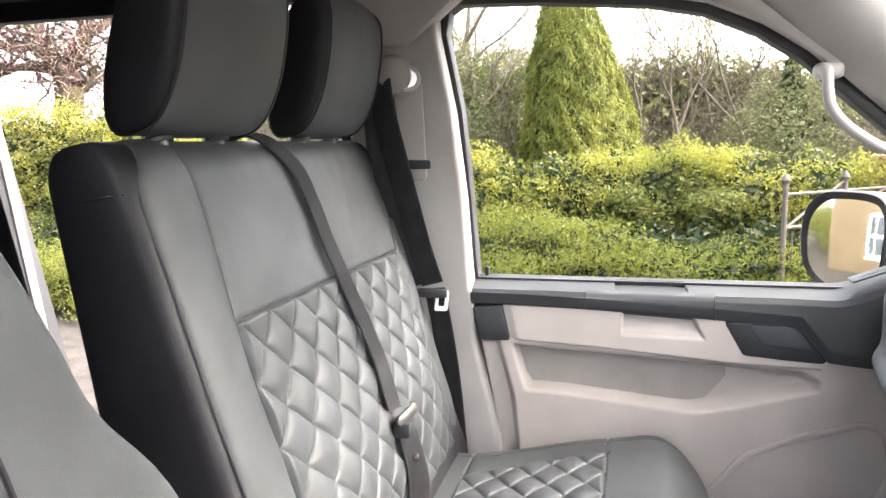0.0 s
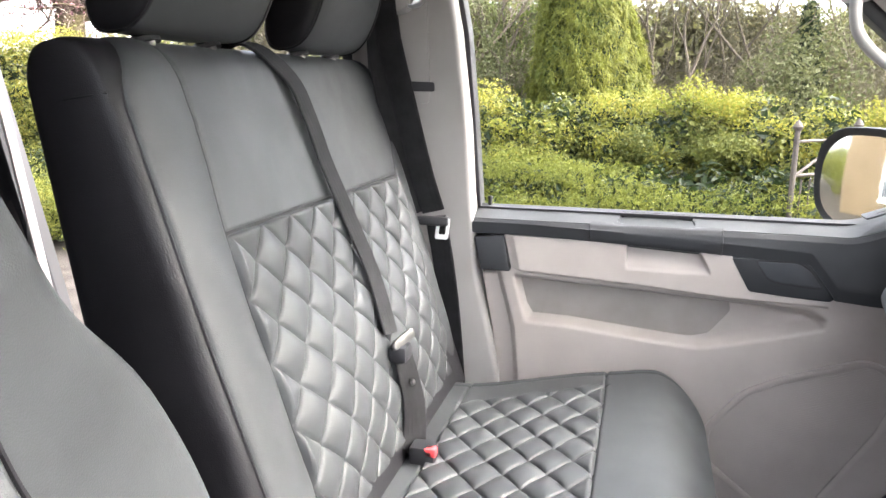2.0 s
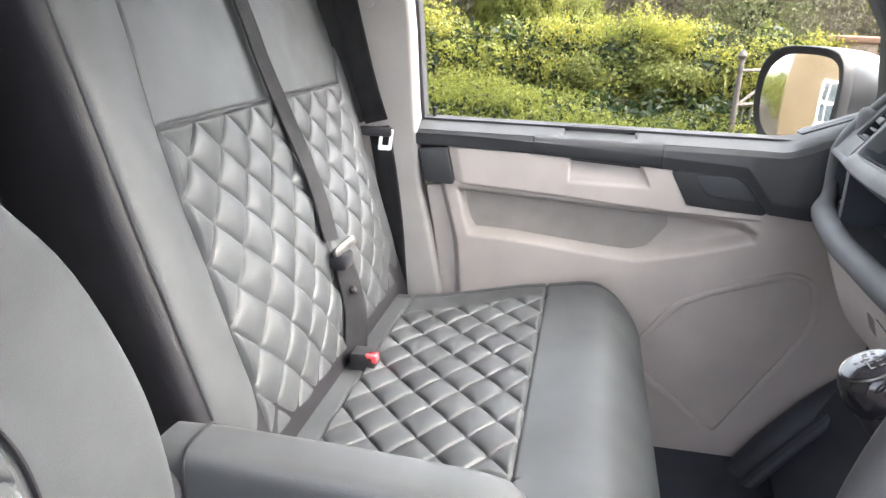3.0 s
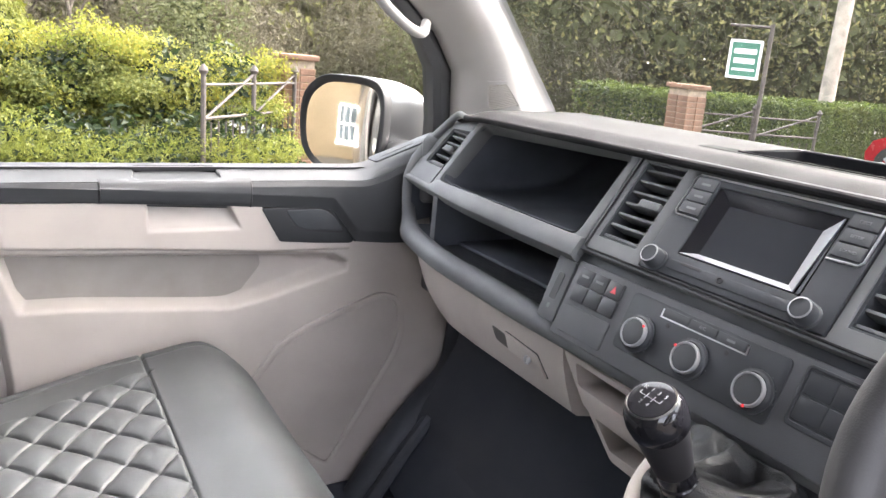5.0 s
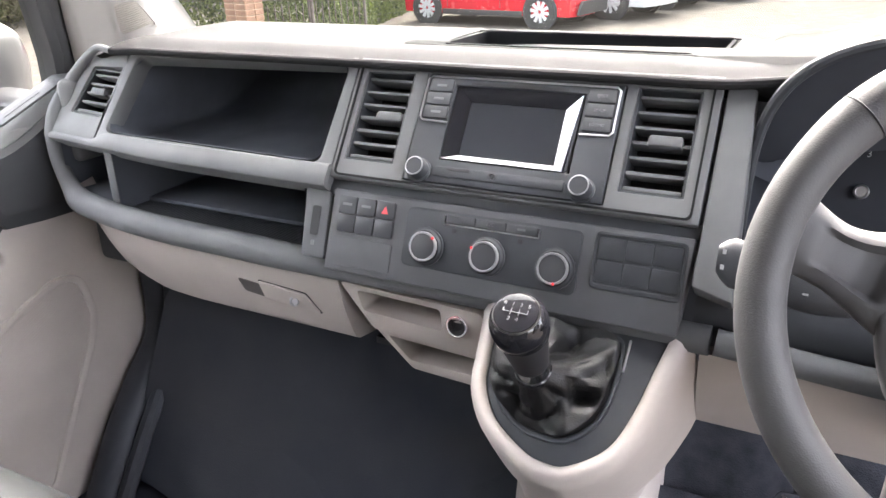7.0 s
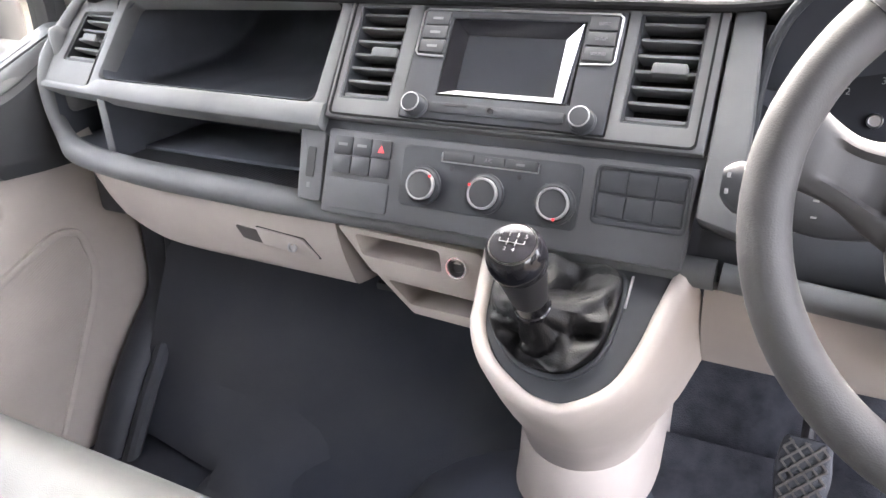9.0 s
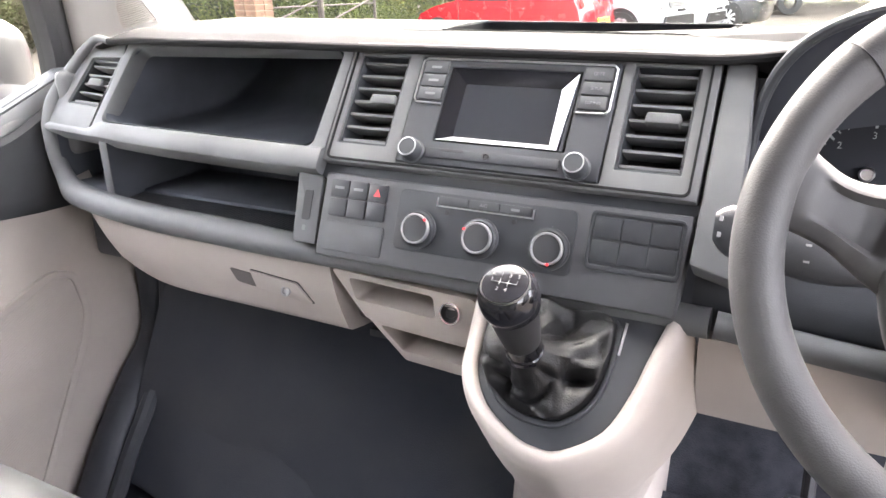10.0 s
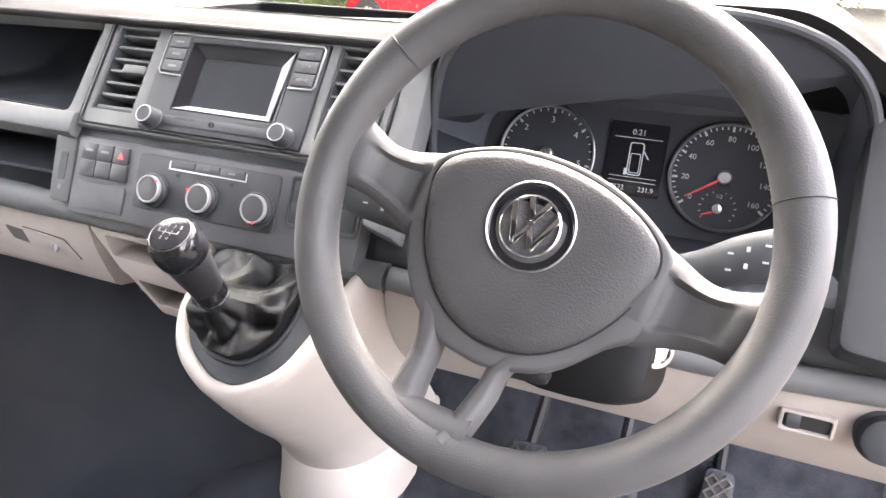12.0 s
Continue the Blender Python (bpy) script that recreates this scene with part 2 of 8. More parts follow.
def thing(name, label, category, group="", kind="", at=(0, 0, 0)):
    ob = new(name)
    ob.empty_display_size = 0.05
    ob.location = at
    return tagged(ob, label, category, group, kind)


def soften(bm, off=0.003, seg=2, ang=40):
    bm.normal_update()
    es = [e for e in bm.edges if len(e.link_faces) == 2 and e.calc_face_angle(0) > radians(ang)]
    if es:
        bmesh.ops.bevel(bm, geom=es, offset=off, segments=seg, affect="EDGES", profile=0.5, clamp_overlap=True)
    return bm


def flat(u, v, w):
    return Vector((u, v, w))


def prism(pts, place, d0, d1, off=0.0, seg=2, bm=None):
    """A slab with the outline pts (u, v), between the depths d0 and d1."""
    bm = bm or bmesh.new()
    a = [bm.verts.new(place(u, v, d0)) for u, v in pts]
    b = [bm.verts.new(place(u, v, d1)) for u, v in pts]
    n = len(pts)
    bm.faces.new(a)
    bm.faces.new(b[::-1])
    for i in range(n):
        bm.faces.new((a[i], b[i], b[(i + 1) % n], a[(i + 1) % n]))
    bmesh.ops.recalc_face_normals(bm, faces=bm.faces)
    return soften(bm, off, seg) if off else bm


def ring(outer, inner, place, d0, d1, off=0.0, bm=None, inner_d1=None):
    """A frame between two outlines of as many points; inner_d1 lets its inner rim sink."""
    bm = bm or bmesh.new()
    n = len(outer)
    di = d1 if inner_d1 is None else inner_d1
    oa = [bm.verts.new(place(u, v, d0)) for u, v in outer]
    ob_ = [bm.verts.new(place(u, v, d1)) for u, v in outer]
    ia = [bm.verts.new(place(u, v, d0)) for u, v in inner]
    ib = [bm.verts.new(place(u, v, di)) for u, v in inner]
    for i in range(n):
        j = (i + 1) % n
        bm.faces.new((oa[i], oa[j], ob_[j], ob_[i]))
        bm.faces.new((ob_[i], ob_[j], ib[j], ib[i]))
        bm.faces.new((ib[i], ib[j], ia[j], ia[i]))
        bm.faces.new((ia[i], ia[j], oa[j], oa[i]))
    bmesh.ops.recalc_face_normals(bm, faces=bm.faces)
    return soften(bm, off, 2, 50) if off else bm


def roundpoly(pts, r, n=4):
    """Outline with its corners rounded by about r."""
    out = []
    k = len(pts)
    for i in range(k):
        p, a, b = Vector(pts[i]), Vector(pts[i - 1]), Vector(pts[(i + 1) % k])
        ra = min(r, (a - p).length * 0.45)
        rb = min(r, (b - p).length * 0.45)
        s, e = p + (a - p).normalized() * ra, p + (b - p).normalized() * rb
        for j in range(n + 1):
            t = j / n
            out.append(tuple(s * (1 - t) ** 2 + p * 2 * t * (1 - t) + e * t ** 2))
    return out


def rrect(u0, v0, u1, v1, r, n=4):
    return roundpoly([(u0, v0), (u1, v0), (u1, v1), (u0, v1)], r, n)


def box(lo, hi, off=0.0, seg=2, place=flat, bm=None):
    return prism([(lo[0], lo[1]), (hi[0], lo[1]), (hi[0], hi[1]), (lo[0], hi[1])], place, lo[2], hi[2], off, seg, bm)


def sheet(f, nu, nv, back=None, bm=None):
    """Surface f(u, v), u and v from 0 to 1; with back (a vector or a function) it is closed into a solid."""
    bm = bm or bmesh.new()
    g = [[bm.verts.new(f(i / nu, j / nv)) for j in range(nv + 1)] for i in range(nu + 1)]
    for i in range(nu):
        for j in range(nv):
            bm.faces.new((g[i][j], g[i + 1][j], g[i + 1][j + 1], g[i][j + 1]))
    if back is not None:
        shift = back if callable(back) else (lambda u, v: f(u, v) + Vector(back))
        rim = [(i, 0) for i in range(nu)] + [(nu, j) for j in range(nv)] + [(i, nv) for i in range(nu, 0, -1)] + [(0, j) for j in range(nv, 0, -1)]
        low = [bm.verts.new(shift(i / nu, j / nv)) for i, j in rim]
        k = len(rim)
        for a in range(k):
            b = (a + 1) % k
            bm.faces.new((g[rim[a][0]][rim[a][1]], g[rim[b][0]][rim[b][1]], low[b], low[a]))
        bm.faces.new(low)
    return bm


def tube(pts, radii, n=10, closed=False, flatten=1.0, bm=None, up=(0, 0, 1)):
    """Round bar along pts; radii one number or one a point."""
    bm = bm or bmesh.new()
    pts = [Vector(p) for p in pts]
    k = len(pts)
    rad = radii if isinstance(radii, (list, tuple)) else [radii] * k
    rows = []
    side = None
    for i, p in enumerate(pts):
        a = pts[i - 1] if (i or closed) else p
        b = pts[(i + 1) % k] if (i < k - 1 or closed) else p
        d = (b - a).normalized()
        if side is None:
            ref = Vector(up)
            if abs(d.dot(ref)) > 0.95:
                ref = Vector((1, 0, 0))
            side = d.cross(ref).normalized()
        else:
            side = (side - d * side.dot(d)).normalized()
        nor = side.cross(d).normalized()
        rows.append([bm.verts.new(p + side * math.cos(2 * math.pi * j / n) * rad[i] + nor * math.sin(2 * math.pi * j / n) * rad[i] * flatten) for j in range(n)])
    for i in range(k if closed else k - 1):
        r0, r1 = rows[i], rows[(i + 1) % k]
        for j in range(n):
            bm.faces.new((r0[j], r0[(j + 1) % n], r1[(j + 1) % n], r1[j]))
    if not closed:
        bm.faces.new(rows[0][::-1])
        bm.faces.new(rows[-1])
    return bm


def loft(rows, cap=True, closed=True, bm=None):
    """Skin over rows of points, as many in each."""
    bm = bm or bmesh.new()
    vs = [[bm.verts.new(p) for p in r] for r in rows]
    n = len(rows[0])
    for a, b in zip(vs, vs[1:]):
        for j in range(n if closed else n - 1):
            bm.faces.new((a[j], a[(j + 1) % n], b[(j + 1) % n], b[j]))
    if cap and closed:
        bm.faces.new(vs[0][::-1])
        bm.faces.new(vs[-1])
    return bm


def lathe(profile, centre, axis, n=32, bm=None):
    """Turned shape: profile of (radius, height) along the axis."""
    axis = Vector(axis).normalized()
    a = axis.orthogonal().normalized()
    b = axis.cross(a)
    c = Vector(centre)
    r0, r1 = profile[0][0], profile[-1][0]
    hollow = min(r0, r1) > 0.7 * max(r0, r1)
    rows = [[c + axis * h + (a * math.cos(2 * math.pi * j / n) + b * math.sin(2 * math.pi * j / n)) * r for j in range(n)] for r, h in profile + (profile[:1] if hollow else [])]
    return loft(rows, cap=not hollow, bm=bm)


def smooth(e0, e1, x):
    t = max(0.0, min(1.0, (x - e0) / (e1 - e0)))
    return t * t * (3 - 2 * t)


def lerp_curve(pts, x):
    """Value at x of the broken line through pts (x, value), with eased corners."""
    if x <= pts[0][0]:
        return pts[0][1]
    for (a, va), (b, vb) in zip(pts, pts[1:]):
        if x <= b:
            return va + (vb - va) * (x - a) / (b - a)
    return pts[-1][1]


def spline(pts, n=6, closed=False):
    """Catmull-Rom through the points."""
    pts = [Vector(p) for p in pts]
    k = len(pts)
    out = []
    for i in range(k if closed else k - 1):
        p0 = pts[i - 1] if (i or closed) else pts[0]
        p1, p2 = pts[i], pts[(i + 1) % k]
        p3 = pts[(i + 2) % k] if (i + 2 < k or closed) else pts[-1]
        for j in range(n):
            t = j / n
            out.append(0.5 * ((2 * p1) + (p2 - p0) * t + (2 * p0 - 5 * p1 + 4 * p2 - p3) * t * t + (3 * p1 - p0 - 3 * p2 + p3) * t ** 3))
    if not closed:
        out.append(pts[-1])
    return out


def words(text, size, m, material, parent, name="lettering", depth=0.0002, align="CENTER"):
    """Lettering in the built-in font as a mesh, lying in the x-y plane of the pose m."""
    cu = bpy.data.curves.new(name, "FONT")
    cu.body, cu.size, cu.extrude, cu.align_x, cu.align_y = text, size, depth, align, "CENTER"
    cu.resolution_u = 3
    tmp = bpy.data.objects.new(name, cu)
    me = bpy.data.meshes.new_from_object(tmp)
    bpy.data.objects.remove(tmp)
    bpy.data.curves.remove(cu)
    me.materials.clear()
    me.materials.append(material)
    ob = new(name, me)
    attach(ob, parent)
    ob.matrix_basis = m
    return ob


def axes(o, x, y, z):
    """Pose whose local axes are x, y, z at o."""
    x, y, z = Vector(x).normalized(), Vector(y).normalized(), Vector(z).normalized()
    m = Matrix((x, y, z)).transposed().to_4x4()
    m.translation = Vector(o)
    return m

# ---- the van's shell ----
def side(y0, lean=0.0):
    """Places (x, z) outlines on a side wall; depth runs outwards (to the left)."""
    return lambda u, v, w: Vector((u, y0 + w - lean * max(0.0, v - 1.42), v))


FLOOR_Z = 0.75
LEANING = 0.13


def resample(pts, n):
    """The closed outline with n evenly spread points, from its first point."""
    pts = [Vector(p) for p in pts]
    seg = [(pts[(i + 1) % len(pts)] - p).length for i, p in enumerate(pts)]
    total = sum(seg)
    out, i, run = [], 0, 0.0
    for k in range(n):
        d = total * k / n
        while run + seg[i] < d:
            run += seg[i]
            i += 1
        out.append(tuple(pts[i].lerp(pts[(i + 1) % len(pts)], (d - run) / seg[i])))
    return out


# door window: its clear opening, and outlines round it
DOOR_WIN = [(-0.100, 1.440), (-0.112, 1.620), (-0.124, 1.800), (-0.150, 1.955), (-0.140, 2.000), (-0.115, 2.015), (0.037, 2.010), (0.249, 1.992), (0.350, 1.972), (0.448, 1.930),
            (0.526, 1.880), (0.565, 1.846), (0.645, 1.777), (0.716, 1.714), (0.757, 1.650), (0.777, 1.545), (0.780, 1.440)]


def grown(pts, by):
    c = Vector((sum(p[0] for p in pts) / len(pts), sum(p[1] for p in pts) / len(pts)))
    out = []
    k = len(pts)
    for i in range(k):
        a, p, b = Vector(pts[i - 1]), Vector(pts[i]), Vector(pts[(i + 1) % k])
        t = (b - a).normalized()
        nrm = Vector((t.y, -t.x))
        if nrm.dot(p - c) < 0:
            nrm = -nrm
        out.append(tuple(p + nrm * by))
    return out


shell = thing("van_body", "grey panel van body with its sliding side door open", "van", kind="structure")
SIDE = side(0.90, LEANING)
# rear quarter with the sliding door's window
SLIDE = roundpoly([(-1.225, 0.82), (-0.375, 0.82), (-0.375, 2.06), (-1.425, 2.06)], 0.08, 6)
slide_out = resample([(-2.9, 0.62), (-0.22, 0.62), (-0.16, 1.40), (-0.235, 2.03), (-0.30, 2.16), (-2.9, 2.16)], len(SLIDE))
i0 = min(range(len(SLIDE)), key=lambda i: (Vector(SLIDE[i]) - Vector(slide_out[0])).length)
SLIDE = SLIDE[i0:] + SLIDE[:i0]
part("side_panel", ring(slide_out, SLIDE, SIDE, 0.0, 0.07), BODY, shell)
big = roundpoly([(-1.25, 0.80), (-0.35, 0.80), (-0.35, 2.085), (-1.455, 2.085)], 0.09, 6)
small = roundpoly([(-1.21, 0.84), (-0.395, 0.84), (-0.395, 2.04), (-1.40, 2.04)], 0.07, 6)
part("window_seal", ring(big, small, SIDE, -0.016, 0.02, 0.004), SEAL, shell, "black rubber seal round the open sliding door")
part("window_post", box((-1.475, 0, 0.82), (-1.375, 0.03, 2.10), 0.012, place=lambda u, v, w: Vector((u + 0.16 * (1.8 - w), 0.850 + v, w))), DARK_LINER, shell, "dark door post with a latch")
part("post_edge", box((-1.375, 0, 0.82), (-1.355, 0.03, 2.06), 0.006, place=lambda u, v, w: Vector((u + 0.16 * (1.8 - w), 0.856 + v, w))), PILLAR, shell, "pale painted post edge")
part("post_latch", box((-1.425, 0, 1.76), (-1.400, 0.02, 1.86), 0.006, place=lambda u, v, w: Vector((u + 0.16 * (1.8 - w), 0.836 + v, w))), CHROME, shell)
part("roof_rail", box((-2.9, 0.70, 2.085), (-0.26, 0.90, 2.16), 0.03), DARK_LINER, shell, "dark lining above the side window")
part("lower_side_lining", box((-2.9, 0.83, FLOOR_Z), (-1.45, 0.885, 1.36), 0.02), DARK_LINER, shell)
part("roof_skin", sheet(lambda u, v: Vector((-2.95 + 3.35 * u, -0.86 + 1.72 * v, 2.24 - 0.05 * (2 * v - 1) ** 4 - 0.03 * u)), 8, 12, (0, 0, 0.02)), BODY, shell)
part("rear_wall", box((-2.98, -0.93, 0.62), (-2.9, 0.93, 2.18), 0.02), DARK_LINER, shell)
part("right_side_panel", box((-2.9, -0.97, 0.62), (-0.32, -0.90, 2.18), 0.02), DARK_LINER, shell)
part("right_sill", box((-0.32, -0.97, 0.60), (1.0, -0.88, 0.76), 0.02), BODY, shell)
part("right_roof_rail", tube(spline([(-0.35, -0.84, 2.13), (0.1, -0.83, 2.14), (0.4, -0.81, 2.06), (0.7, -0.80, 1.86), (1.0, -0.82, 1.62), (1.12, -0.86, 1.45)], 6), 0.055, 12), PILLAR, shell)
part("front_bulkhead", sheet(lambda u, v: Vector((0.98 + 0.16 * u, -0.93 + 1.86 * v, FLOOR_Z - 0.02 + 0.80 * u)), 4, 6, (0.05, 0, -0.02)), RUBBER, shell)
part("bonnet", sheet(lambda u, v: Vector((1.14 + 0.62 * u, (-0.9 + 1.8 * v) * (1 - 0.08 * u * u), 1.50 - 0.36 * u ** 1.6 - 0.05 * (2 * v - 1) ** 2)), 10, 12, (0, 0, -0.03)), BODY, shell)
part("nose", sheet(lambda u, v: Vector((1.76 + 0.10 * math.sin(math.pi * u), (-0.83 + 1.66 * v), 1.12 - 0.72 * u)), 6, 8, (-0.05, 0, 0)), BODY, shell)
part("left_wing", box((0.82, 0.91, 0.55), (1.78, 0.95, 1.32), 0.03), BODY, shell)
part("right_wing", box((0.95, -0.95, 0.55), (1.78, -0.91, 1.32), 0.03), BODY, shell)
for wx, wy in ((1.28, 0.84), (1.28, -0.84), (-2.1, 0.84), (-2.1, -0.84)):
    part("road_wheel", lathe([(0.05, -0.1), (0.30, -0.1), (0.345, -0.07), (0.345, 0.07), (0.30, 0.1), (0.05, 0.1)], (wx, wy, 0.345), (0, 1, 0), 28), TYRE, shell)

floor = part("floor", sheet(lambda u, v: Vector((-2.9 + 3.9 * u, -0.9 + 1.78 * v, FLOOR_Z + 0.004 * math.sin(9 * u) * math.sin(7 * v))), 30, 16, (0, 0, -0.04)), MAT_BLACK)
tagged(floor, "black ribbed rubber cab floor", "floor", kind="structure")
mat_ = part("floor_mat", sheet(lambda u, v: Vector((0.30 + 0.62 * u, -0.86 + 0.70 * v, FLOOR_Z + 0.012 + 0.14 * smooth(0.75, 1.0, u))), 14, 10, (0, 0, -0.008)), CARPET)
tagged(mat_, "black rubber mat with moulded ridges on the floor", "floor mat")
for k in range(9):
    part("ridge", box((0.34, -0.80 + 0.066 * k, FLOOR_Z + 0.011), (0.70, -0.785 + 0.066 * k, FLOOR_Z + 0.019), 0.003), MAT_BLACK, mat_)

headliner = part("ceiling", sheet(lambda u, v: Vector((-0.45 + 1.05 * u, -0.80 + 1.60 * v, 2.165 - 0.055 * (2 * v - 1) ** 4 - 0.10 * smooth(0.55, 1.0, u))), 14, 24, (0, 0, 0.02)), HEADLINER)
tagged(headliner, "light grey cloth cab headliner", "ceiling", kind="structure")
rear_ceiling = part("ceiling_rear", sheet(lambda u, v: Vector((-2.9 + 2.45 * u, -0.88 + 1.76 * v, 2.15 - 0.04 * (2 * v - 1) ** 4)), 6, 12, (0, 0, 0.02)), DARK_LINER)
tagged(rear_ceiling, "dark cloth lining of the load space roof", "ceiling", kind="structure")

# B-pillar trim: tall panel with the belt slot
pillar = thing("wall_b_pillar", "pale grey trim panel of the door pillar", "pillar trim", kind="structure", at=(-0.2, 0.85, FLOOR_Z))
PIL = side(0.855, LEANING)
out_edge = [(-0.036, 0.80), (-0.045, 1.08), (-0.062, 1.16), (-0.096, 1.30), (-0.108, 1.46), (-0.114, 1.62), (-0.130, 1.80), (-0.156, 1.95), (-0.162, 2.13), (-0.40, 2.13), (-0.368, 1.98), (-0.355, 1.70), (-0.32, 1.40), (-0.30, 0.80)]
part("trim_panel", prism(out_edge, PIL, -0.03, 0.04, 0.012, 3), PILLAR, pillar)
part("upper_trim", prism([(-0.215, 1.93), (-0.10, 2.02), (0.30, 2.03), (0.30, 2.12), (-0.42, 2.14), (-0.40, 1.93)], side(0.83, LEANING), -0.025, 0.03, 0.01), PILLAR, pillar)
part("slot_plate", prism(rrect(-0.335, 1.66, -0.190, 1.86, 0.012), PIL, -0.036, -0.026, 0.003), PILLAR, pillar)
part("slot", prism(roundpoly([(-0.318, 1.684), (-0.180, 1.684), (-0.180, 1.702), (-0.238, 1.704), (-0.250, 1.84), (-0.318, 1.84)], 0.004), PIL, -0.038, -0.034, 0.001), SEAL, pillar, "dark guide slot")

# front quarter: A-pillar trim with grille
apil = thing("wall_a_pillar", "pale grey windscreen pillar trim with a small grille", "pillar trim", kind="structure", at=(0.8, 0.8, 1.5))


def apillar(t, w):
    """t from the dash up to the roof; w across, from the door's side to the windscreen."""
    edge = [(0.0, (0.815, 0.850, 1.46)), (0.13, (0.812, 0.852, 1.535)), (0.30, (0.796, 0.838, 1.645)), (0.42, (0.746, 0.828, 1.714)), (0.53, (0.672, 0.818, 1.776)), (0.75, (0.520, 0.785, 1.905)), (1.0, (0.34, 0.755, 2.06))]
    a = Vector([lerp_curve([(k, q[i]) for k, q in edge], t) for i in range(3)])
    b = Vector((1.075, 0.790, 1.53)).lerp(Vector((0.62, 0.71, 2.06)), t)
    p = a.lerp(b, w)
    p.y -= 0.055 * math.sin(math.pi * min(1.0, w * 1.1)) * (1 - 0.45 * t)
    return p


part("trim_panel", sheet(apillar, 40, 14, (0.02, 0.05, 0.01)), PILLAR, apil, sharp=70)
gr = [(0.28, 0.170), (0.56, 0.160), (0.48, 0.240), (0.30, 0.250)]


def GRL(w, t, d):
    """On the pillar trim: across, up, and proud of it."""
    p = apillar(t, w)
    n = (apillar(t + 0.01, w) - p).cross(apillar(t, w + 0.01) - p).normalized()
    return p + (n if n.y < 0 else -n) * d


part("grille_frame", ring(roundpoly([(0.26, 0.160), (0.59, 0.150), (0.495, 0.250), (0.285, 0.260)], 0.02), roundpoly(gr, 0.02), GRL, -0.004, 0.003, 0.0), PILLAR, apil)
part("grille_back", prism(roundpoly(gr, 0.02), GRL, -0.004, 0.0008), LIGHT_POCKET, apil, "grey louvred grille")
for k in range(14):
    t0 = 0.168 + 0.0055 * k
    w1 = 0.55 - 0.95 * (t0 - 0.162)
    part("louvre", sheet(lambda u, v: GRL(0.285 + (w1 - 0.285) * u, t0 + 0.0026 * v, 0.0026), 6, 1, lambda u, v: GRL(0.285 + (w1 - 0.285) * u, t0 + 0.0026 * v, 0.0)), LIGHT_POCKET, apil)
grab = thing("grab_handle", "grey plastic grab handle on the windscreen pillar", "handle", at=(0.62, 0.76, 1.8))
part("grip", tube(spline([(0.552, 0.795, 1.856), (0.552, 0.742, 1.846), (0.552, 0.730, 1.818), (0.558, 0.727, 1.788), (0.578, 0.726, 1.760), (0.606, 0.727, 1.737), (0.642, 0.730, 1.716), (0.672, 0.742, 1.712), (0.692, 0.768, 1.730)], 6), [0.013] * 6 + [0.0098] * 43, 12, up=(0, 1, 0)), PILLAR, grab)
part("end_cap", box((0.538, 0.752, 1.838), (0.584, 0.80, 1.866), 0.010, 3), PILLAR, grab)
roof_handle = thing("roof_grab_handle", "folded grey grab handle on the headliner", "handle", at=(0.17, 0.60, 2.1))
for hx in (0.06, 0.245):
    part("handle_end", box((hx, 0.62, 2.03), (hx + 0.055, 0.68, 2.125), 0.012, 3), PILLAR, roof_handle)
part("bar", tube([(0.075, 0.675, 2.085), (0.285, 0.675, 2.085)], 0.012, 10), PILLAR, roof_handle)

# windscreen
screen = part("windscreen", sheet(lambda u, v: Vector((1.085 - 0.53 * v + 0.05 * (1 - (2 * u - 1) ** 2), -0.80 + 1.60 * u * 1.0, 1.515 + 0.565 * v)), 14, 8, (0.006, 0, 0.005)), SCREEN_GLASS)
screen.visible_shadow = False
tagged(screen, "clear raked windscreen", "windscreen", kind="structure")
header = part("windscreen_header", box((0.46, -0.78, 2.045), (0.64, 0.76, 2.11), 0.02), PILLAR)
tagged(header, "grey trim above the windscreen", "trim", kind="structure")

# ---- passenger door ----
door = thing("door_1", "closed passenger door with warm grey card and dark top rail", "door", kind="structure", at=(0.35, 0.9, FLOOR_Z))
CARD = side(0.86)
card_out = [(-0.085, 1.40), (-0.050, 1.15), (-0.040, 0.80), (0.30, 0.74), (0.62, 0.74), (0.80, 1.00), (0.82, 1.20), (0.80, 1.40)]
part("outer_skin", prism([(-0.10, 0.70), (0.80, 0.70), (0.80, 1.43), (-0.10, 1.43)], side(0.935), 0.0, 0.03, 0.01), BODY, door)
part("card", prism(roundpoly(card_out, 0.03), CARD, 0.012, 0.05, 0.004), LIGHT, door, "warm grey moulded door card")


RECESS = [(-0.016, 1.304), (0.20, 1.294), (0.417, 1.283), (0.560, 1.277), (0.590, 1.258), (0.588, 1.240), (0.481, 1.209), (0.410, 1.190), (0.357, 1.180), (0.268, 1.187), (0.095, 1.203), (0.010, 1.205)]
# front edge of the door card above the wheel arch: (height, x)
DOOR_EDGE = [(0.70, 0.590), (0.78, 0.640), (0.86, 0.690), (0.92, 0.745), (0.98, 0.812), (1.04, 0.838), (1.10, 0.842), (1.30, 0.835)]


def within(p, poly):
    """Distance from p to the outline, positive inside it."""
    best, hit = 9.0, False
    for (x0, z0), (x1, z1) in zip(poly, poly[1:] + poly[:1]):
        dx, dz = x1 - x0, z1 - z0
        t = max(0.0, min(1.0, ((p[0] - x0) * dx + (p[1] - z0) * dz) / (dx * dx + dz * dz)))
        best = min(best, math.hypot(p[0] - x0 - t * dx, p[1] - z0 - t * dz))
        if (z0 > p[1]) != (z1 > p[1]) and p[0] < x0 + (p[1] - z0) / (z1 - z0) * dx:
            hit = not hit
    return best if hit else -best


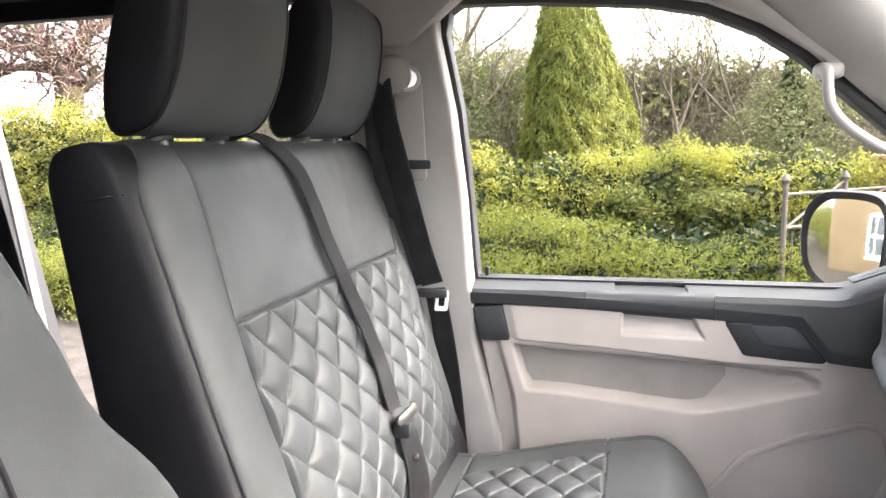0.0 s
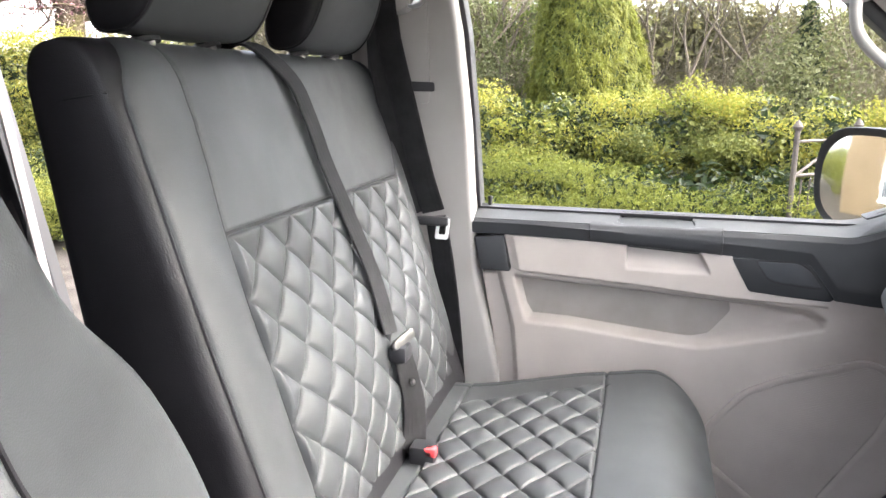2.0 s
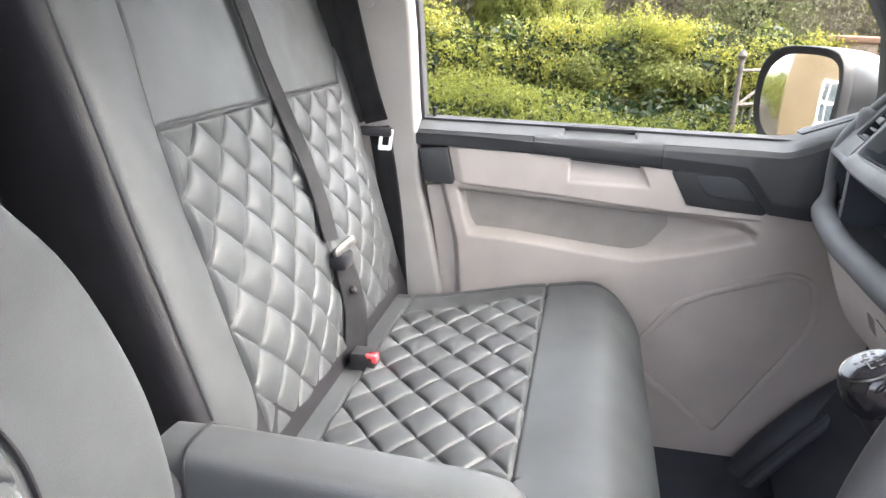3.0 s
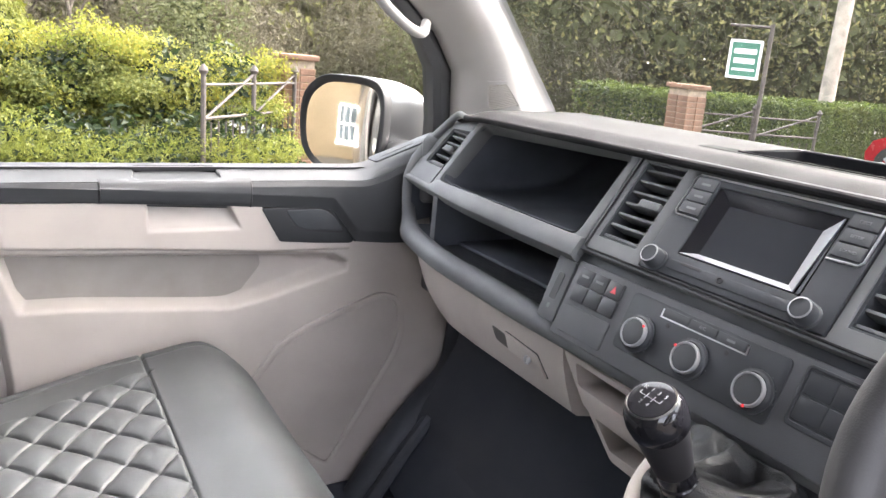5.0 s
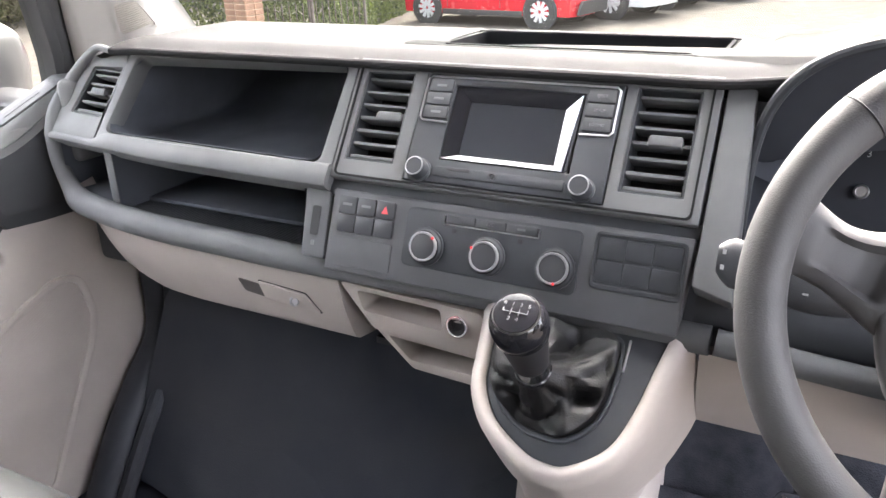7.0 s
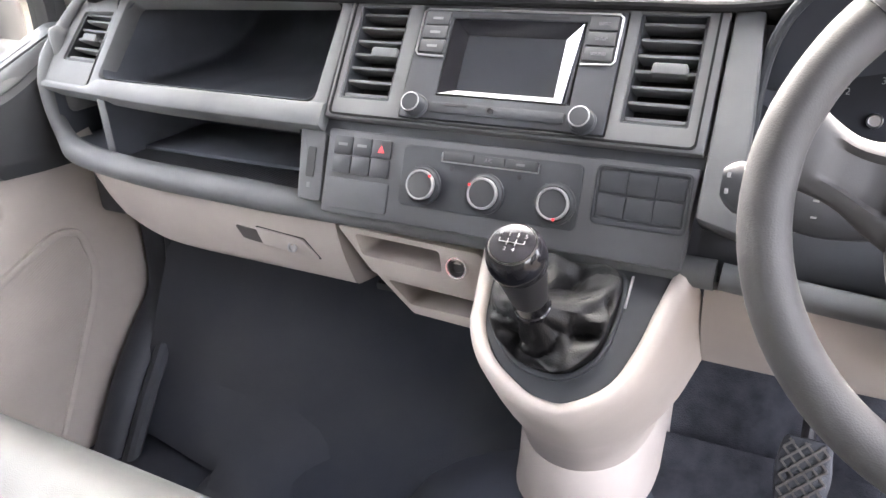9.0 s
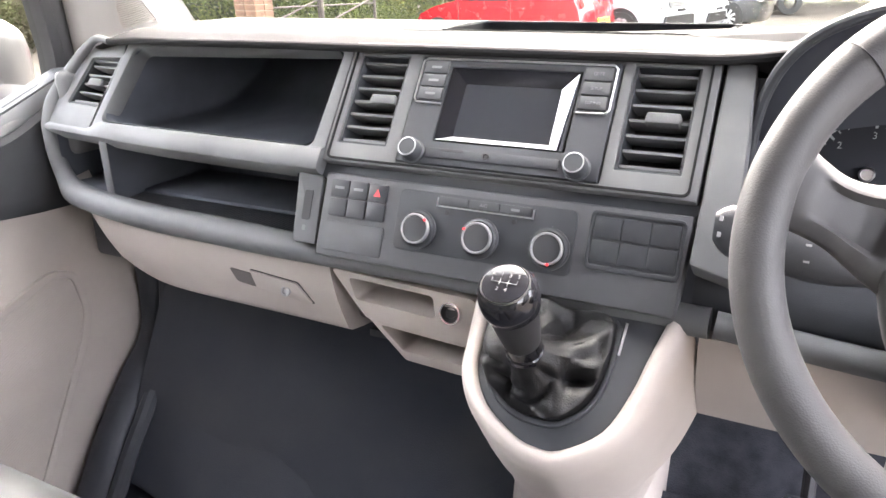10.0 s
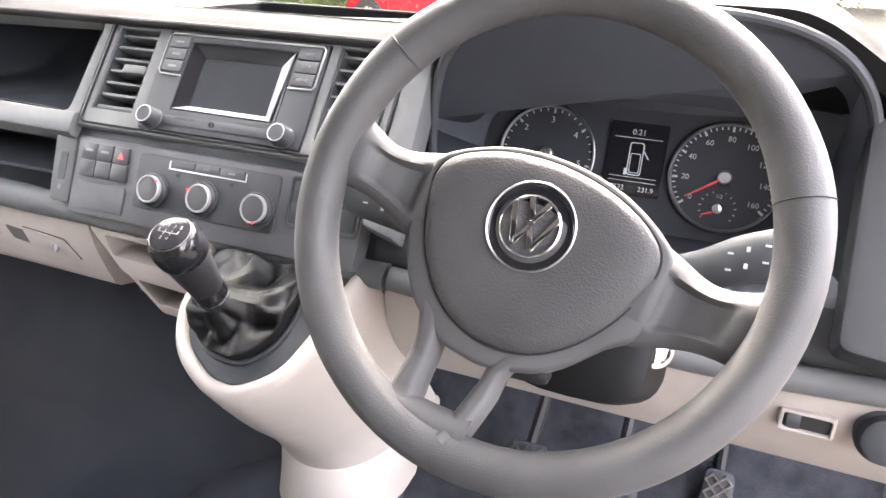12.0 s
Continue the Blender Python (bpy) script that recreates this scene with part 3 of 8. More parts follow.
def card_at(u, v):
    z = 0.72 + 0.60 * v
    x0 = lerp_curve([(0.72, -0.012), (1.08, -0.014), (1.19, -0.024), (1.32, -0.060)], z)
    x1 = lerp_curve(DOOR_EDGE, z) + 0.006
    x = x0 + (x1 - x0) * u
    d = within((x, z), RECESS)
    low = 1.0 - smooth(1.215, 1.245, z - 0.06 * smooth(0.36, 0.58, x))
    sink = 0.030 * smooth(-0.004, 0.010 + 0.010 * low, d)
    edge = 0.012 * (1 - smooth(0.0, 0.012, x - x0))
    return CARD(x, z, -0.026 + sink + edge + 0.010 * smooth(0.60, 0.84, x) * smooth(1.0, 1.15, z))


def card_bits():
    """The moulded face of the door card, sunk round the map pocket."""
    part("card_face", sheet(card_at, 240, 170, lambda u, v: CARD(card_at(u, v).x, card_at(u, v).z, 0.012)), LIGHT, door, "warm grey moulded card face", sharp=60)
    pocket = [(-0.014, 1.304), (0.20, 1.294), (0.414, 1.284), (0.420, 1.256), (0.382, 1.206), (0.350, 1.197), (0.211, 1.195), (0.016, 1.206)]
    part("pocket", prism(roundpoly(pocket, 0.007), CARD, 0.0005, 0.014, 0.002), LIGHT_POCKET, door, "textured grey map pocket panel")
    part("rear_border", prism(roundpoly([(-0.090, 1.306), (-0.062, 1.16), (-0.052, 1.06), (-0.048, 0.80), (0.010, 0.80), (0.010, 1.08), (0.000, 1.19), (-0.030, 1.306)], 0.010), CARD, -0.014, 0.02, 0.008, 3), LIGHT, door)


card_bits()
# insert strip with the pull recess
def strip_at(u, v):
    x = -0.040 + 0.630 * u
    low = lerp_curve([(-0.040, 1.315), (-0.022, 1.314), (0.205, 1.302), (0.407, 1.287), (0.590, 1.283)], x)
    high = lerp_curve([(-0.040, 1.392), (0.20, 1.388), (0.408, 1.380), (0.446, 1.312), (0.590, 1.297)], x)
    z = low + (high - low) * v
    x += 0.018 * (1 - v) * (1 - smooth(0.0, 0.06, u))
    out = 1 - (1 - min(1.0, (z - low) / 0.007)) ** 2
    left = 0.006 * (1 - smooth(0.0, 0.022, x + 0.040 - 0.018 * (1 - v)))
    end = 0.364 + 0.55 * (1.358 - z)
    pull = smooth(0.209, 0.214, x) * (1 - smooth(end - 0.007, end, x)) * smooth(1.332, 1.342, z)
    sink = pull * (0.003 + 0.017 * smooth(1.336, 1.385, z))
    return CARD(x, z, -0.025 - 0.007 * out + left + sink)


part("insert_strip", sheet(strip_at, 300, 44, lambda u, v: CARD(strip_at(u, v).x, strip_at(u, v).z, 0.012)), LIGHT, door, "warm grey insert strip with a sunk pull", sharp=50)

# dark top rail: section swept along the door
rail_x = [-0.108, 0.0, 0.15, 0.30, 0.42, 0.55, 0.60, 0.66, 0.72, 0.80]
rail_low = [1.388, 1.388, 1.383, 1.376, 1.370, 1.362, 1.297, 1.293, 1.292, 1.290]


GROOVE = [(0.190, 0.846), (0.194, 0.870), (0.206, 0.878), (0.322, 0.878), (0.334, 0.870), (0.340, 0.846), (0.330, 0.840), (0.200, 0.840)]


def rail(u, v):
    x = -0.108 + 0.908 * u
    low = lerp_curve(list(zip(rail_x, rail_low)), x)
    lift = 0.075 * smooth(0.60, 0.80, x)
    inn = 0.822 - 0.02 * smooth(0.5, 0.75, x)
    prof = [(0.850, low), (inn + 0.004, low + 0.006), (inn, low + 0.03), (inn + 0.003, 1.414 + lift), (inn + 0.010, 1.4225 + lift), (0.862, 1.4355 + lift * 0.9), (0.888, 1.447 + lift * 0.75), (0.925, 1.40 + lift * 0.6)]
    s = v * (len(prof) - 1)
    i = min(int(s), len(prof) - 2)
    p = Vector(prof[i]).lerp(Vector(prof[i + 1]), s - i)
    cut = within((x, p.x), GROOVE) if 0.17 < x < 0.36 and v > 0.55 else -1.0
    return Vector((x, p.x, p.y - 0.016 * smooth(0.0, 0.005, cut)))


part("top_rail", sheet(rail, 260, 70, lambda u, v: Vector((-0.108 + 0.908 * u, 0.90, 1.36))), DOOR_DARK, door, "dark grey plastic window rail")
part("rail_end_block", prism(roundpoly([(-0.104, 1.385), (-0.088, 1.314), (-0.024, 1.314), (-0.040, 1.392)], 0.006), CARD, -0.0365, 0.02, 0.005), DOOR_DARK, door)
# sheet over the rail's top that carries the painted daylight
part("rail_top", sheet(lambda u, v: rail(u, 0.578 + 0.275 * v) + Vector((0, -0.0003, 0.0012)), 260, 30, lambda u, v: rail(u, 0.578 + 0.275 * v) - Vector((0, 0, 0.003))), LIT_SILL, door, "window sill coloured lighter for daylight on the rail")
cap_at = lambda u, v: rail((0.138 + 0.250 * u + 0.108) / 0.908, 0.06 + 0.56 * v)
part("grip_cap", sheet(lambda u, v: cap_at(u, v) + Vector((0, -0.0025, 0.0012)), 12, 16, lambda u, v: cap_at(u, v) + Vector((0, 0.004, -0.004))), DOOR_DARK, door, "dark grip cap on the window rail")
for cx in (0.1365, 0.3895):
    part("cap_gap", tube([rail((cx + 0.108) / 0.908, 0.06 + 0.04 * k) for k in range(15)], 0.0016, 6), SEAL, door)
groove_at = lambda u, v: rail((0.192 + 0.146 * u + 0.108) / 0.908, 0.63 + 0.20 * v) + Vector((0, -0.0006, 0.0022))
# black sheet over the groove's floor stands in for its shade
part("rail_groove", sheet(lambda u, v: groove_at(0.03 + 0.94 * u, 0.10 + 0.80 * v) - Vector((0, 0, 0.0008)), 60, 16, (0, 0, -0.001)), RECESS_BLACK, door, "finger groove with its shade laid in as a black sheet")
part("lock_pin", lathe([(0.0105, 0), (0.0105, 0.004), (0.005, 0.006), (0.0045, 0.026), (0.006, 0.030), (0.005, 0.034), (0.001, 0.035)], (-0.082, 0.885, 1.430), (0, 0, 1), 14), SEAL, door, "black lock pin")
hb = [(0.409, 1.374), (0.446, 1.308), (0.520, 1.302), (0.592, 1.298), (0.618, 1.330), (0.610, 1.374)]
part("handle_bezel", prism(roundpoly(hb, 0.006), CARD, -0.034, 0.0, 0.003), DOOR_DARK, door, "dark door release bezel")
lv = [(0.453, 1.370), (0.478, 1.336), (0.496, 1.330), (0.576, 1.323), (0.553, 1.355), (0.530, 1.370)]
part("lever_gap", prism(roundpoly(grown(lv, 0.003), 0.010), CARD, -0.0345, -0.02), SEAL, door)
part("release_lever", prism(roundpoly(lv, 0.010), CARD, -0.0352, -0.02, 0.002, 3), DASH_DARK, door, "dark grey door release lever")
# speaker
sp = [(0.398, 1.005), (0.462, 1.090), (0.525, 1.122), (0.670, 1.174), (0.704, 1.164), (0.716, 1.095), (0.700, 1.045), (0.565, 0.810), (0.400, 0.940)]
part("speaker_frame", ring(roundpoly(grown(sp, 0.016), 0.024), roundpoly(sp, 0.015), CARD, -0.02, -0.0335, 0.004, inner_d1=-0.031), LIGHT, door)
part("speaker_grille", prism(roundpoly(sp, 0.015), CARD, -0.0265, -0.015), LIGHT, door, "fine ribbed speaker grille")


def inside(p, poly):
    hit = False
    for (x0, z0), (x1, z1) in zip(poly, poly[1:] + poly[:1]):
        if (z0 > p[1]) != (z1 > p[1]) and p[0] < (x1 - x0) * (p[1] - z0) / (z1 - z0) + x0:
            hit = not hit
    return hit


def speaker_ribs():
    """Slanting ribs of the grille, as one piece."""
    bm = bmesh.new()
    d = Vector((0.93, 0.37))
    nrm = Vector((-0.37, 0.93))
    o = Vector((0.57, 0.98))
    for k in range(-46, 46):
        run = [s * 0.004 for s in range(-70, 70) if inside(o + nrm * (k * 0.0048) + d * (s * 0.004), sp)]
        if len(run) < 3:
            continue
        a, b = o + nrm * (k * 0.0048) + d * run[0], o + nrm * (k * 0.0048) + d * run[-1]
        w = nrm * 0.0014
        prism([tuple(a - w), tuple(b - w), tuple(b + w), tuple(a + w)], CARD, -0.0270, -0.026, bm=bm)
    return bm


part("grille_ribs", speaker_ribs(), LIGHT, door)
# front slit vent on the rail
SV = axes((0.705, 0.842, 1.487), (0.92, -0.02, 0.36), (0, 1, 0), (-0.36, 0, 0.92))
slit = lambda u, v, w: SV @ Vector((u, v, w))
part("slit_plate", prism(roundpoly([(-0.075, -0.020), (0.085, -0.016), (0.075, 0.026), (-0.075, 0.024)], 0.006), slit, 0, 0.004, 0.001), DOOR_DARK, door)
part("slit", prism(roundpoly([(-0.055, -0.005), (0.020, -0.003), (0.026, 0.010), (-0.045, 0.008)], 0.003), slit, 0.003, 0.0048), SEAL, door, "dark demister slit")
# window surround and pane
WIN = side(0.895, LEANING)
part("window_frame", ring(grown(DOOR_WIN, 0.075), grown(DOOR_WIN, 0.014), side(0.89, LEANING), -0.016, 0.016, 0.003), SEAL, door, "dark window frame")
trim_o, trim_i = grown(DOOR_WIN, 0.070)[4:12], grown(DOOR_WIN, 0.013)[4:12]
part("window_trim", prism(trim_o + trim_i[::-1], side(0.868, LEANING), -0.03, 0.005, 0.004), PILLAR, door)
part("window_seal", ring(grown(DOOR_WIN, 0.016), grown(DOOR_WIN, -0.004), side(0.885, LEANING), -0.014, 0.03, 0.004), SEAL, door, "black rubber window seal")
dpane = part("window_pane", prism(grown(DOOR_WIN, 0.01), WIN, 0.0, 0.004), GLASS, door, "clear door window pane")
dpane.visible_shadow = False

# ---- dashboard ----
dash = thing("dashboard", "dark grey moulded dashboard with open shelves and warm grey lower panels", "dashboard", at=(0.85, 0.0, 1.2))
U1, N1 = Vector((0.5783, 0, 0.8159)), Vector((-0.8159, 0, 0.5783))
U2, N2 = Vector((0.387, 0, 0.922)), Vector((-0.922, 0, 0.387))


def bow(y):
    """The fascia's sweep away from the seats towards the door."""
    return 0.035 * smooth(0.45, 0.82, y) ** 1.3


def C1(y, s, h):
    return Vector((0.6665 + bow(y), y, 1.471)) + U1 * s + N1 * h


def C2(y, z, h):
    s = (z - 1.384) / 0.922
    return Vector((0.625, y, 1.384)) + U2 * s + N2 * h


def cells(ys, ss, holes, place, h0, h1, off=0.0):
    """A slab cut into cells along two sets of lines, with some cells left open."""
    bm = bmesh.new()
    nu, nv = len(ys) - 1, len(ss) - 1
    solid = lambda i, j: 0 <= i < nu and 0 <= j < nv and (i, j) not in holes
    vs = {}

    def v(i, j, d):
        if (i, j, d) not in vs:
            vs[i, j, d] = bm.verts.new(place(ys[i], ss[j], (h0, h1)[d]))
        return vs[i, j, d]

    for i in range(nu):
        for j in range(nv):
            if not solid(i, j):
                continue
            for d in (0, 1):
                bm.faces.new((v(i, j, d), v(i + 1, j, d), v(i + 1, j + 1, d), v(i, j + 1, d)))
            for di, dj, a, b in ((-1, 0, (0, 0), (0, 1)), (1, 0, (1, 0), (1, 1)), (0, -1, (0, 0), (1, 0)), (0, 1, (0, 1), (1, 1))):
                if not solid(i + di, j + dj):
                    bm.faces.new((v(i + a[0], j + a[1], 0), v(i + b[0], j + b[1], 0), v(i + b[0], j + b[1], 1), v(i + a[0], j + a[1], 1)))
    bmesh.ops.recalc_face_normals(bm, faces=bm.faces)
    return soften(bm, off) if off else bm


# top pad
def hood(y):
    """Height of the instrument hood over the pad."""
    return 0.062 * smooth(-0.26, -0.42, y) * (1 - smooth(-0.60, -0.76, y))


TRAY = (0.82, 0.955, -0.205, 0.145)


def pad(u, v):
    y = 0.80 - 1.60 * u
    t = v
    x0 = 0.735 + bow(y) - 0.02 * smooth(0.3, 0.8, abs(y)) + 0.11 * smooth(0.70, 0.80, y)
    x = x0 + (1.15 - x0) * t ** 1.15
    edge = smooth(0.0, 0.14, t)
    z = 1.5745 + 0.0135 * edge + 0.003 * smooth(0.2, 0.5, t) - 0.045 * smooth(0.62, 0.95, t) * smooth(-0.26, -0.20, y) - 0.015 * smooth(0.3, 1.0, t) * (1 - smooth(-0.26, -0.20, y)) - 0.03 * smooth(0.62, 0.80, abs(y)) * (1 if y > 0 else 0.4)
    z += hood(y) * (1 - 0.55 * smooth(0.35, 1.0, t))
    if TRAY[2] < y < TRAY[3] and TRAY[0] < x < TRAY[1]:
        z -= 0.040
    return Vector((x - 0.004 * (1 - edge), y, z))


part("top_pad", sheet(pad, 160, 60, lambda u, v: pad(u, v) + Vector((0.012 * (1 - v), 0, -0.006 - 0.019 * smooth(-0.22, -0.30, 0.80 - 1.60 * u)))), DASH_TOP, dash, "grey dash top with an open tray")
# tray parts coloured near-black for the shade of its depth
part("tray_mat", box((TRAY[0] + 0.006, TRAY[2] + 0.01, 1.548), (TRAY[1] - 0.006, TRAY[3] - 0.01, 1.553)), RECESS_BLACK, dash)
part("tray_lining", ring(rrect(TRAY[0], TRAY[2], TRAY[1], TRAY[3], 0.012), rrect(TRAY[0] + 0.005, TRAY[2] + 0.005, TRAY[1] - 0.005, TRAY[3] - 0.005, 0.01), flat, 1.545, 1.590), RECESS_BLACK, dash, "tray lining darkened for the shade in its depth")
part("tray_back", box((TRAY[1] - 0.004, TRAY[2] + 0.004, 1.55), (TRAY[1] + 0.004, TRAY[3] - 0.004, 1.5925), 0.003), RECESS_BLACK, dash)
part("tray_wall", ring(rrect(TRAY[0] - 0.012, TRAY[2] - 0.012, TRAY[1] + 0.012, TRAY[3] + 0.06, 0.02), rrect(TRAY[0], TRAY[2], TRAY[1], TRAY[3], 0.012), flat, 1.55, 1.589, 0.003), RECESS_BLACK, dash)
# centre fascia
ys = [0.221, 0.2075, 0.139, 0.121, -0.1205, -0.1320, -0.1995, -0.218]
part("centre_fascia", cells(ys, [-0.028, -0.020, -0.003, 0.1150, 0.1165, 0.132], {(1, 2), (5, 2), (3, 1), (3, 2)}, C1, -0.03, 0.0, 0.0015), DASH, dash)
part("fascia_bead", ring(rrect(-0.2110, -0.0250, 0.2160, 0.127, 0.008), rrect(-0.2088, -0.0228, 0.2138, 0.1248, 0.007), C1, -0.002, 0.0022), DASH_TOP, dash)
# sunk strip in darker plastic paints the shadow under the fascia
part("fascia_shade_step", prism([(0.238, -0.048), (-0.25, -0.048), (-0.25, -0.024), (0.238, -0.024)], C1, -0.05, -0.012, 0.003), DASH_DARK, dash)


def vent(y0, y1, s0, s1, slats, tab_at, slant=0.0, tab_off=0.0):
    """An air vent in the fascia: dark duct, slats and a tab on one of them."""
    shift = lambda s: slant * (s - s0) / (s1 - s0)
    duct = part("air_vent", ring([(y0, s0), (y1, s0), (y1 + shift(s1), s1), (y0 + shift(s1), s1)], [(y0 - 0.003, s0 + 0.003), (y1 + 0.003, s0 + 0.003), (y1 + 0.003 + shift(s1), s1 - 0.003), (y0 - 0.003 + shift(s1), s1 - 0.003)], C1, -0.05, -0.003), DASH_DARK, dash, "black slatted air vent")
    part("duct_back", prism([(y0, s0), (y1, s0), (y1 + shift(s1), s1), (y0 + shift(s1), s1)], C1, -0.05, -0.046), SEAL, duct)
    for k in range(slats):
        s = s0 + (s1 - s0) * (k + 0.5) / slats
        a, b = y0 - 0.004 + shift(s), y1 + 0.004 + shift(s)
        prof = [(-0.034, -0.0030), (-0.012, -0.0030), (-0.0055, -0.0015), (-0.0055, 0.0013), (-0.012, 0.0028), (-0.034, 0.0026)]
        rows = [[C1(y, s + ds * 1.1 - 0.15 * (h + 0.02), h) for h, ds in prof] for y in (a, (a + b) / 2, b)]
        slat = part("slat", loft(rows), DASH, duct)
        if k == tab_at:
            m = (a + b) / 2 + tab_off
            part("vent_tab", prism(roundpoly([(m + 0.018, s - 0.006), (m - 0.018, s - 0.006), (m - 0.017, s + 0.006), (m + 0.017, s + 0.006)], 0.003), C1, -0.014, 0.0015, 0.002), DASH, duct, "grey vent tab")


vent(0.2075, 0.139, -0.003, 0.1165, 7, 3, tab_off=-0.013)
vent(-0.1320, -0.1995, -0.003, 0.1165, 7, 3, tab_off=-0.005)
vent(0.742, 0.662, 0.010, 0.086, 5, 2, -0.020)

# passenger side: shelf surround, lip, lower trays
part("shelf_surround", ring(roundpoly([(0.222, 0.132), (0.642, 0.122), (0.662, -0.030), (0.222, -0.040)], 0.006), roundpoly([(0.237, 0.122), (0.622, 0.111), (0.642, -0.012), (0.243, -0.012)], 0.012), C1, -0.03, 0.001, 0.004), DASH, dash)
part("vent_surround", ring(roundpoly([(0.643, 0.121), (0.735, 0.104), (0.785, -0.030), (0.663, -0.030)], 0.012), roundpoly([(0.6405, 0.092), (0.722, 0.088), (0.744, 0.008), (0.660, 0.008)], 0.006), C1, -0.03, 0.001, 0.003), DASH, dash)
lip_rows = []
for k in range(37):
    y = 0.2225 + 0.5545 * k / 36
    top, low = -0.0125 - 0.014 * smooth(0.63, 0.67, y), -0.0445 + 0.004 * smooth(0.25, 0.65, y)
    h = 0.0065 - 0.003 * smooth(0.63, 0.67, y)
    lip_rows.append([C1(y, s, d) for s, d in ((low, -0.03), (low, h - 0.007), (low + 0.002, h - 0.002), (low + 0.006, h), (top - 0.006, h), (top - 0.002, h - 0.002), (top, h - 0.007), (top, -0.03))])
part("shelf_lip", loft(lip_rows), DASH, dash)


def bay(name, y0, y1, z0, z1, x0, depth, material, rib=False):
    """An open tray: floor, back, ends and roof in one shell."""
    P = lambda u, v, w: Vector((x0 + w + bow(u), u, v))
    bm = prism([(y0, z0), (y1, z0), (y1, z1), (y0, z1)], P, 0.0, depth)
    bm.faces.ensure_lookup_table()
    front = min(bm.faces, key=lambda f: f.calc_center_median().x)
    bmesh.ops.delete(bm, geom=[front], context="FACES_ONLY")
    return part(name, bm, material, dash, "dark open tray")


def bin_shell():
    """The deep upper shelf: a smooth cavity whose floor drops behind its lip."""
    f = roundpoly([(0.237, 0.123), (0.623, 0.112), (0.643, -0.010), (0.243, -0.010)], 0.022, 4)
    rows = []
    for t, drop, squeeze in ((0.0, 0.0, 0.0), (0.04, 0.002, 0.0), (0.10, 0.016, 0.004), (0.25, 0.022, 0.012), (0.5, 0.022, 0.022), (0.75, 0.020, 0.035), (0.93, 0.012, 0.055), (1.0, 0.0, 0.085)):
        row = []
        for y, s in f:
            p = C1(y, s, -0.004)
            low = 1.0 - smooth(-0.01, 0.06, s)
            p.x += 0.27 * t
            p.z -= drop * low + 0.020 * t * (1 - low)
            p.y += (0.43 - p.y) * squeeze * 2.0
            p.z += (1.505 - p.z) * squeeze * 2.0
            row.append(p)
        rows.append(row)
    bm = loft(rows, cap=False)
    bm.faces.new([v for v in bm.verts][-len(f):])
    return bm


part("upper_bin", bin_shell(), BIN, dash, "deep dark shelf bin", sharp=60)
bay("lower_tray", 0.262, 0.624, 1.340, 1.437, 0.652, 0.20, BIN)
bay("side_tray", 0.648, 0.766, 1.350, 1.444, 0.655, 0.10, BIN)
part("tray_divider", prism([(0.650, 1.345), (0.650, 1.45), (0.680, 1.45), (0.680, 1.345)], lambda u, v, w: Vector((u + bow(0.64), w, v)), 0.6265, 0.6455, 0.006), DASH, dash)
part("tray_floor_step", box((0.715, 0.264, 1.340), (0.85, 0.622, 1.349), 0.004), BIN, dash)
tray_ribs = bmesh.new()
for k in range(60):
    box((0.645, 0.268 + 0.0058 * k, 1.3405), (0.712, 0.2715 + 0.0058 * k, 1.3450), bm=tray_ribs)
part("tray_ribs", tray_ribs, BIN_RIB, dash, "ribbed tray lining")
bar_pts = [(-0.245, 1.331), (-0.10, 1.331), (0.10, 1.331), (0.22, 1.332), (0.40, 1.336), (0.55, 1.338), (0.67, 1.341), (0.732, 1.350), (0.766, 1.368), (0.781, 1.400), (0.781, 1.442)]
bar = [Vector((0.636 + bow(p.x) + 0.020 * smooth(0.70, 0.79, p.x), p.x, p.y)) for p in spline([Vector((a, b)) for a, b in bar_pts], 8)]
edge_pts = [bar[-1]] + [C1(y, s, d) for y, s, d in ((0.782, 0.006, 0.000), (0.772, 0.042, 0.002), (0.754, 0.076, 0.005), (0.731, 0.101, 0.010), (0.702, 0.113, 0.016))] + [pad((0.80 - y) / 1.6, 0.0) + Vector((0.001, 0, -0.0015)) for y in (0.66, 0.60, 0.52, 0.44, 0.34, 0.24, 0.12, 0.0, -0.12, -0.22, -0.30)]
edge = spline(edge_pts, 6)[1:]
edge_r = [0.0055 + 0.0075 * (1 - smooth(0.0, 0.34, i / len(edge))) for i in range(len(edge))]
side_n = 34
part("pad_bead", tube(edge[side_n:], 0.0055, 10), DASH_TOP, dash, "thin bead along the dash top")
part("padded_rail", tube(bar + edge[:side_n + 1], [0.0165 + 0.0040 * smooth(0.15, 0.35, p.y) - 0.0075 * smooth(0.70, 0.78, p.y) for p in bar] + edge_r[:side_n + 1], 16, flatten=0.95), DASH, dash, "dark padded rail sweeping round the trays")
part("end_cheek", box((0.705, 0.752, 1.39), (0.82, 0.780, 1.525), 0.014, 3), DASH, dash)
part("bin_backing", box((0.74, 0.20, 1.20), (1.10, 0.80, 1.335), 0.01), DASH_DARK, dash)
# lower centre panel
part("centre_panel", prism([(0.212, 1.435), (-0.219, 1.435), (-0.214, 1.342), (0.212, 1.342)], C2, -0.03, 0.0, 0.003), CENTRE, dash)
usb = part("usb_panel", prism(roundpoly([(0.256, 1.432), (0.219, 1.430), (0.216, 1.352), (0.250, 1.352)], 0.004), C2, -0.02, -0.003, 0.002), DASH, dash, "small panel with a USB port")
part("usb_port", prism(rrect(0.241, 1.378, 0.229, 1.412, 0.003), C2, -0.006, -0.0022), SEAL, usb)
